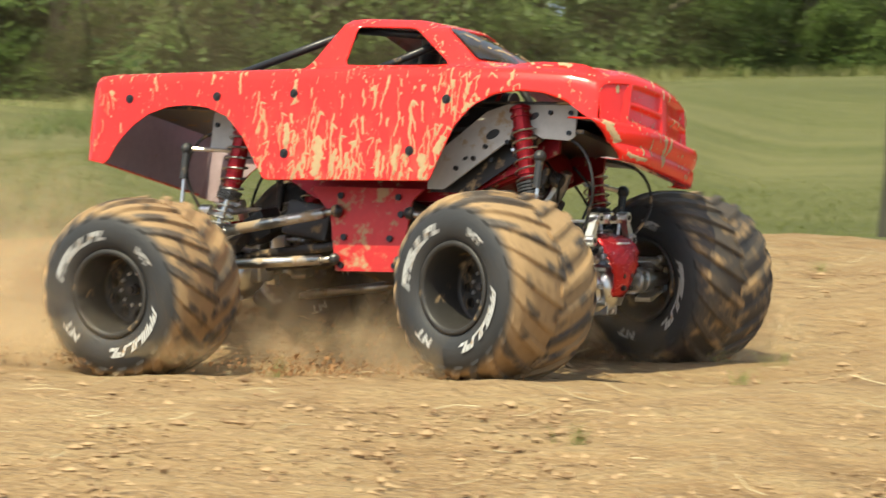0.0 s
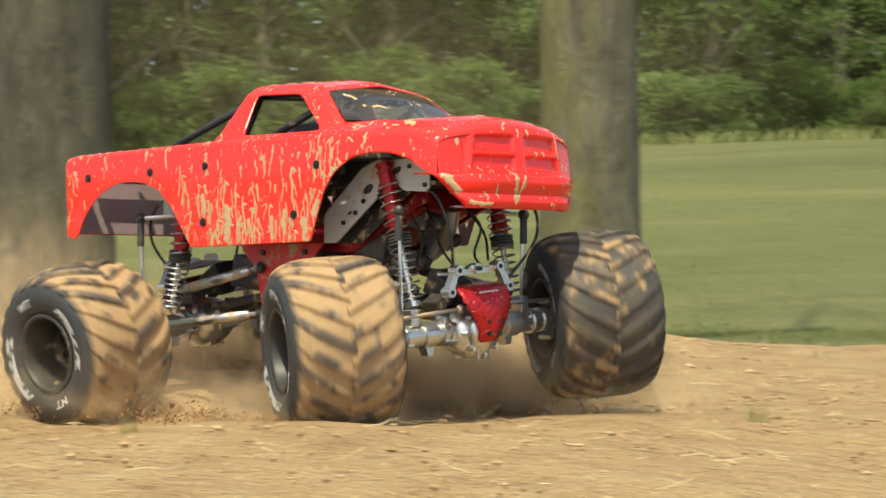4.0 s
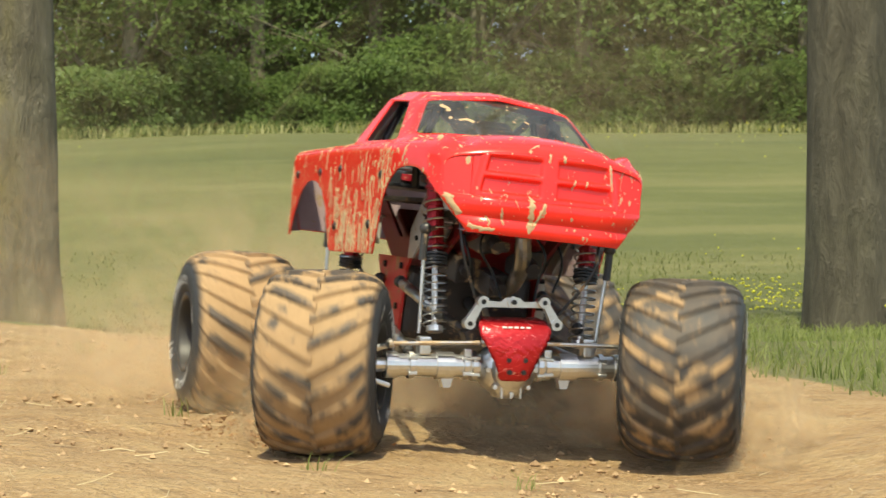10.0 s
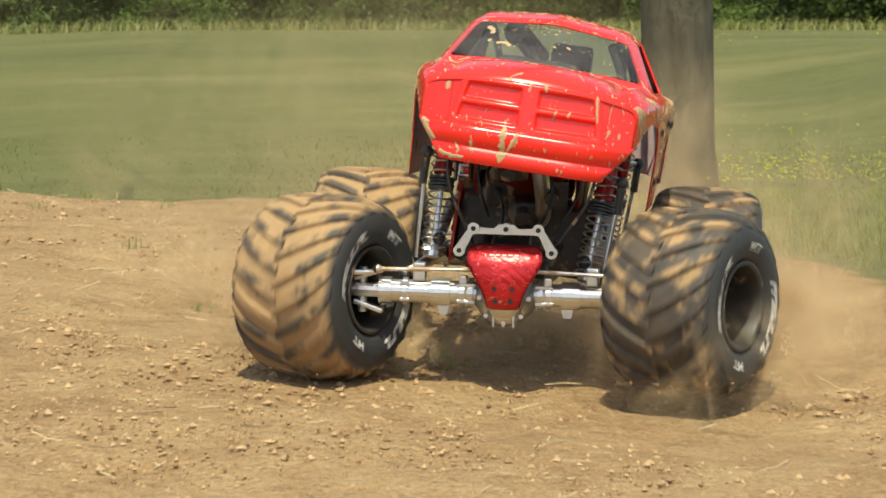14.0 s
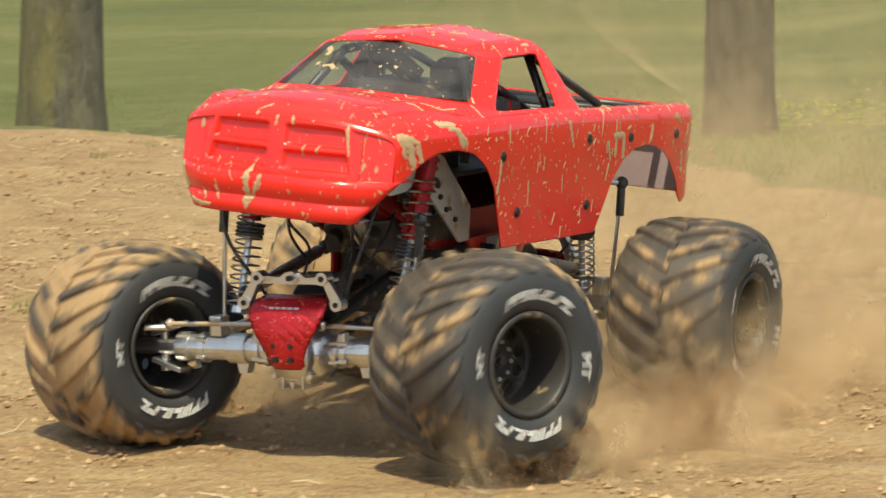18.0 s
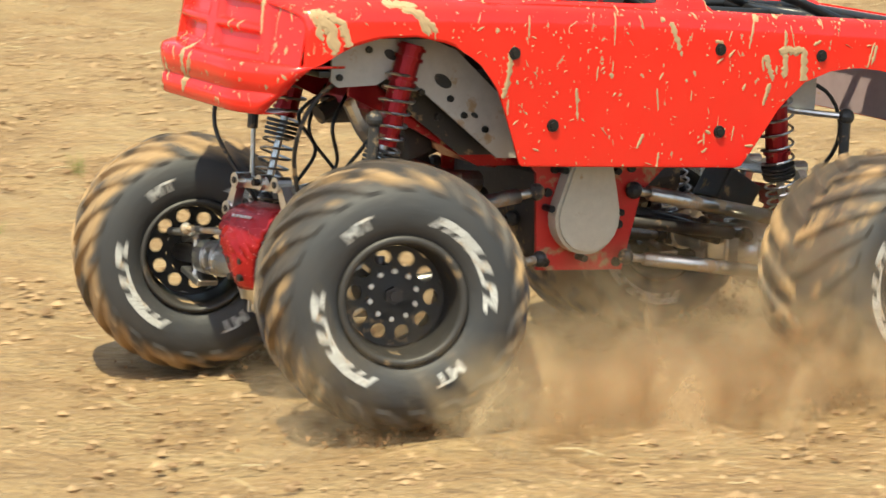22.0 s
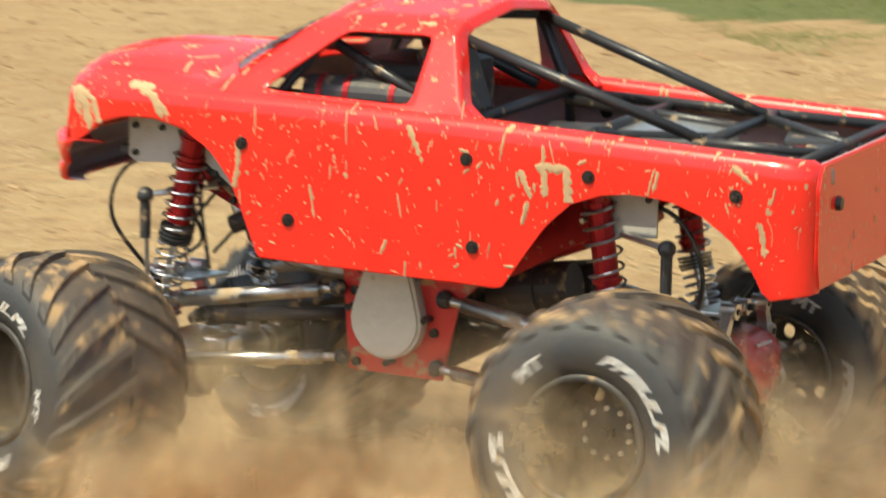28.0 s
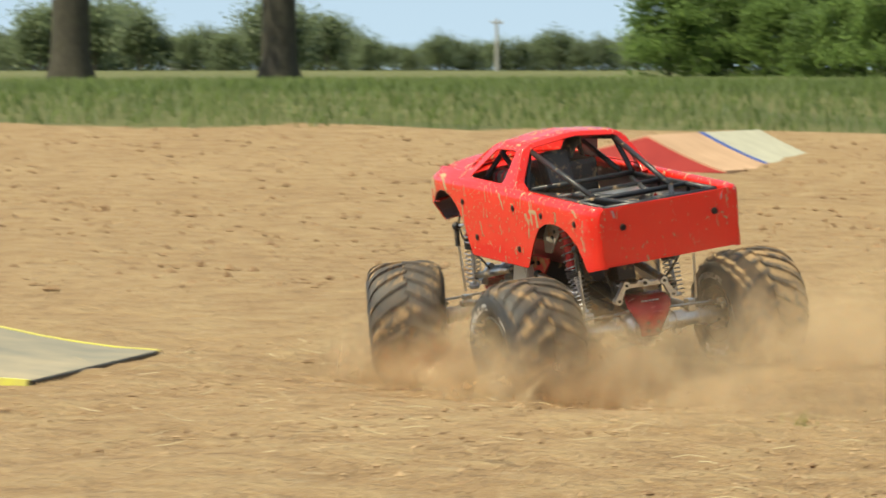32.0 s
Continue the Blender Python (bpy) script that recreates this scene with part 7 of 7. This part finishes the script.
def shed():
    x, y = from_eye(1.31, -4.43, -52.25, 420)
    ob = tagged(new("farm_shed"), "low white farm shed far off under the trees", "shed")
    ob.matrix_basis = pose(x, y, height(x, y) - 0.1, 0, 0, 50)
    bm = bmesh.new()
    add_box(bm, pose(0, 0, 0.45), (3.0, 2.0, 0.9), 0.02)
    part("wall", bm, M["white_board"], ob)
    bm = bmesh.new()
    add_plate(bm, [(-1.7, 0.9), (1.7, 0.9), (1.5, 1.15), (-1.5, 1.15)], 1, 0, 2.2)
    part("roof", bm, M["pole"], ob)


wedge_ramp()
mat_ramp()
white_ramp()
far_pole()
shed()


# ---- dust ----
def cloud_mesh(name, n, spread, grain, seed, material, puffs=9, rise=0.6):
    """A cloud of single grains, thick in the middle of each puff and thin at its rim."""
    r = np.random.default_rng(seed)
    sx, sy, sz = spread
    c = r.normal(0, 1, (puffs, 3)) * np.array((sx, sy, sz * 0.4))
    c[:, 2] = np.abs(c[:, 2])
    s = r.uniform(0.25, 0.7, puffs)
    k = r.choice(puffs, n, p=s / s.sum())
    p = c[k] + r.normal(0, 1, (n, 3)) * (s[k][:, None] * np.array((sx, sy, sz * rise)))
    p[:, 2] = np.abs(p[:, 2])
    g = grain * r.lognormal(0, 0.35, n)[:, None]
    u = r.normal(0, 1, (n, 3))
    u /= np.linalg.norm(u, axis=1)[:, None]
    w = np.cross(u, r.normal(0, 1, (n, 3)))
    w /= np.linalg.norm(w, axis=1)[:, None]
    v = np.stack([p + u * g, p - u * g * 0.5 + w * g * 0.87, p - u * g * 0.5 - w * g * 0.87], 1).reshape(-1, 3)
    return mesh_from(name, v, np.arange(n * 3).reshape(-1, 3), material)


def veil_mesh(name, count, spread, size, cover, seed, material):
    """Dust as curved veils, each thick in its middle and fading to nothing at its rim."""
    r = np.random.default_rng(seed)
    n = 9
    verts, faces, cov = [], [], []
    for k in range(count):
        c = r.normal(0, 1, 3) * np.array(spread)
        w, h = size * r.uniform(0.7, 1.4), size * r.uniform(0.4, 0.8)
        c[2] = abs(c[2]) * 0.8 + h * 0.12
        a = r.uniform(0, math.pi)
        tilt = r.normal(0, 0.35)
        ax = np.array((math.cos(a), math.sin(a), 0))
        up = np.array((-math.sin(a) * math.sin(tilt), math.cos(a) * math.sin(tilt), math.cos(tilt)))
        out = np.cross(ax, up)
        top = cover * r.uniform(0.4, 1.0)
        ph = r.uniform(0, 6, 2)
        base = len(verts)
        for i in range(n):
            for j in range(n):
                u, v = 2 * i / (n - 1) - 1, 2 * j / (n - 1) - 1
                bow = 0.09 * w * (math.sin(2.2 * u + ph[0]) * math.cos(1.7 * v + ph[1]))
                verts.append(c + ax * w * u + up * h * v + out * bow)
                d = u * u + v * v
                cov.append(top * max(0.0, 1 - d) ** 1.9)
        for i in range(n - 1):
            for j in range(n - 1):
                q = base + i * n + j
                faces.append((q, q + 1, q + n + 1, q + n))
    me = mesh_from(name, verts, faces, material)
    me.polygons.foreach_set("use_smooth", [True] * len(me.polygons))
    at = me.attributes.new("cover", "FLOAT", "POINT")
    at.data.foreach_set("value", np.array(cov, dtype=np.float32))
    return me


# clouds that hang behind the wheels: axle, side, back, aside, spread, veils, size, cover
DUST = [("rear", 1, -0.22, 0.04, (0.19, 0.13, 0.09), 38, 0.22, 0.62), ("rear", -1, -0.24, -0.03, (0.19, 0.12, 0.06), 34, 0.20, 0.50),
        ("rear", 1, 0.10, 0.13, (0.15, 0.05, 0.06), 28, 0.17, 0.66),
        ("front", 1, -0.32, 0.00, (0.20, 0.11, 0.075), 30, 0.18, 0.74), ("front", 1, -0.40, 0.08, (0.20, 0.06, 0.030), 34, 0.14, 0.88), ("rear", 1, -0.42, 0.03, (0.13, 0.06, 0.03), 20, 0.12, 0.85), ("front", -1, -0.27, -0.02, (0.13, 0.09, 0.03), 20, 0.15, 0.6),
        ("front", 1, -0.20, -0.02, (0.05, 0.06, 0.07), 20, 0.12, 0.7)]
scene.cycles.transparent_max_bounces = 128
# how deep the haze still lies, before it has risen: seconds, metres
LOW_HAZE = [(0, 0.16), (8, 0.14), (12, 0.04), (15, 0.0), (19, 0.0), (24, 0.12), (32, 0.16)]
HIGH_HAZE = [(0, 1.2), (9.5, 1.1), (12, 0.75), (15, 0.15), (17, 0.0), (19.5, 0.1), (23, 0.9), (32, 1.3)]

LATE_DUST = [[(0, 0.75), (16, 0.7), (19, 0.3), (25, 0.1), (28, 0.0), (32, 0.0)], [(0, 0.65), (23, 0.6), (25.5, 0.35), (28, 0.0), (32, 0.0)]]


def build_dust():
    made = []
    for i, (n, s, dx, dy, spread, count, size, cover) in enumerate(DUST):
        me = veil_mesh("dust_cloud", count, spread, size, cover, 70 + i, M["dust_brown" if dx <= -0.40 else "dust"])
        ob = tagged(new("dust_cloud", me), "brown dust cloud churned up behind a wheel" if dx <= -0.40 else "tan dust cloud blown up behind a wheel", "dust", "dust behind the truck", "stuff")
        made.append((ob, AXLE_X[n] + dx, s * HALF_TRACK + dy))
    trail = []
    for i, (back, count, wide, cover) in enumerate(((0.75, 18, 0.32, 0.62), (1.2, 16, 0.42, 0.40), (1.8, 14, 0.54, 0.22))):
        me = veil_mesh("dust_haze", count, (0.26, 0.34, 0.16 + 0.07 * i), wide, cover, 80 + i, M["dust"])
        ob = tagged(new("dust_haze", me), "thin tan haze of dust trailing the truck", "dust", "dust behind the truck", "stuff")
        trail.append((ob, back, LOW_HAZE))
    for i, (back, count, wide, cover) in enumerate(((1.0, 15, 0.55, 0.13), (1.7, 13, 0.70, 0.10))):
        me = veil_mesh("dust_haze", count, (0.40, 0.36, 0.38), wide, cover, 85 + i, M["dust"])
        ob = tagged(new("dust_haze", me), "high thin haze of dust hanging behind the truck", "dust", "dust behind the truck", "stuff")
        trail.append((ob, back, HIGH_HAZE))
    low = []
    for i, (dx, dy, spread, count, size, cover) in enumerate(((-0.02, 0.0, (0.34, 0.20, 0.20), 16, 0.30, 0.12), (AXLE_X["front"] - 0.13, HALF_TRACK + 0.02, (0.07, 0.09, 0.14), 16, 0.16, 0.42))):
        me = veil_mesh("dust_cloud", count, spread, size, cover, 60 + i, M["dust"])
        ob = tagged(new("dust_cloud", me), "thin tan dust drifting up under the truck", "dust", "dust behind the truck", "stuff")
        low.append((ob, dx, dy, LATE_DUST[i]))
    # veils of drifting dust, added also to lift the wood's dark tones
    for x, y, seed in ((-4.0, 24.0, 95), (2.5, 26.0, 96), (-9.5, 25.0, 97)):
        me = veil_mesh("meadow_haze", 14, (2.2, 2.0, 0.7), 2.6, 0.10, seed, M["dust"])
        ob = tagged(new("meadow_haze", me), "faint dust drifting over the meadow, added to pale the wood's darks", "dust", kind="stuff")
        ob.matrix_basis = pose(x, y, height(x, y))
    spray = []
    for n in ("front", "rear"):
        for s in (1, -1):
            me = cloud_mesh("soil_spray", 8000 if s > 0 else 1400, (0.19 if s > 0 else 0.12, 0.06, 0.028), 0.0026, 90 + s + len(n), M["spray"], 8)
            ob = tagged(new("soil_spray", me), "dark soil flung up by a wheel", "soil", "soil flung by the wheels", "stuff")
            spray.append((ob, n, s))
    return made, trail, spray, low


clouds, trails, sprays, rising = build_dust()


def truck_at(t):
    for a, b in zip(TRUCK_ROWS, TRUCK_ROWS[1:]):
        if t <= b[0]:
            k = max(0.0, (t - a[0]) / (b[0] - a[0]))
            return [p + (q - p) * k for p, q in zip(a[1:], b[1:])]
    return list(TRUCK_ROWS[-1][1:])


def moving_dust():
    """The dust follows the wheels and lags in the bends."""
    steps = [i * 0.5 for i in range(65)]

    def follow(ob, lag, dx, dy, rise=((0, 0.0), (32, 0.0)), turn=0.0):
        rows = []
        for t in steps:
            x, y, _, _, _, h = truck_at(max(0.0, t - lag))
            c, s = math.cos(radians(h)), math.sin(radians(h))
            px, py = x + c * dx - s * dy, y + s * dx + c * dy
            rows.append((t, pose(px, py, height(px, py) - table(rise, t, 1), 0, 0, h + turn + 6 * math.sin(t * 0.7))))
        walk(ob, rows)
    for ob, dx, dy in clouds:
        follow(ob, 0.0, dx, dy)
    for ob, dx, dy, rise in rising:
        follow(ob, 0.0, dx, dy, rise)
    for ob, back, rise in trails:
        follow(ob, 0.3, -back, 0.0, rise)
    for ob, n, s in sprays:
        follow(ob, 0.0, AXLE_X[n] - (0.32 if s > 0 else 0.20), s * HALF_TRACK)


# ---- what moves ----
def table(rows, t, col):
    """The value in a table of rows at a time between its rows."""
    for a, b in zip(rows, rows[1:]):
        if t <= b[0]:
            k = max(0.0, (t - a[0]) / (b[0] - a[0]))
            return a[col] + (b[col] - a[col]) * k
    return rows[-1][col]


# steering: seconds, front, rear (degrees to the left)
STEER_ROWS = [(0, -17, -1), (1, -27, 0), (2, -29, 0), (3, -32, -1), (6, -27, -1), (8, -23, 0), (9, -21, 0), (10, -23, 0), (12, -26, 0), (13, -25, 0), (16, -30, 0), (17, -24, 0), (19, -24, 0), (21, -22, 0), (23, -20, 0), (25, -20, -2), (28, -22, 0), (29, -26, 0), (30, -21, 0), (31, -26, 0), (32, -25, 0)]
# degrees that each wheel has rolled forward
SPIN_ROWS = {
    ("front", 1): [(0, -2595), (16, 45), (17, 177), (19, 529), (21, 858), (22, 1023), (23, 1186), (25, 1516), (29, 2125), (30, 2319), (32, 2719)],
    ("front", -1): [(0, 124), (1, 268), (2, 419), (32, 5369)],
    ("rear", 1): [(0, -4073), (25, 52), (28, 490), (29, 688), (30, 900), (32, 1300)],
    ("rear", -1): [(0, 139), (1, 297), (2, 430), (3, 623), (32, 5408)],
}
STEPS = [i * 0.25 for i in range(129)]


def motions():
    walk(truck, [(t, pose(x, y, z, rx, ry, rz)) for t, x, y, z, rx, ry, rz in TRUCK_ROWS])
    for n, zc, rc, sw in (("front", 1, 2, 1), ("rear", 3, 4, 2)):
        x = AXLE_X[n]
        rows = [(t, pose(x + table(SWING_ROWS, t, sw), table(AXLE_ROWS, t, 5), table(AXLE_ROWS, t, zc), table(AXLE_ROWS, t, rc), 0, table(SWING_ROWS, t, 3) if n == "front" else 0)) for t in STEPS]
        walk(axles[n], rows)
        for s in (1, -1):
            st = 1 if n == "front" else 2
            out = []
            for t, m in rows:
                steer = table(STEER_ROWS, t, st)
                spin = table(SPIN_ROWS[n, s], t, 1)
                face = pose(0, 0, 0, 0, 0, 0 if s > 0 else 180)
                out.append((t, m @ pose(0, s * 0.238, 0, 0, 0, steer) @ pose(0, s * (HALF_TRACK - 0.238), 0) @ pose(0, 0, 0, 0, spin % 360, 0) @ face))
            walk(truck_wheels[n, s], out)
    moving_dust()


motions()
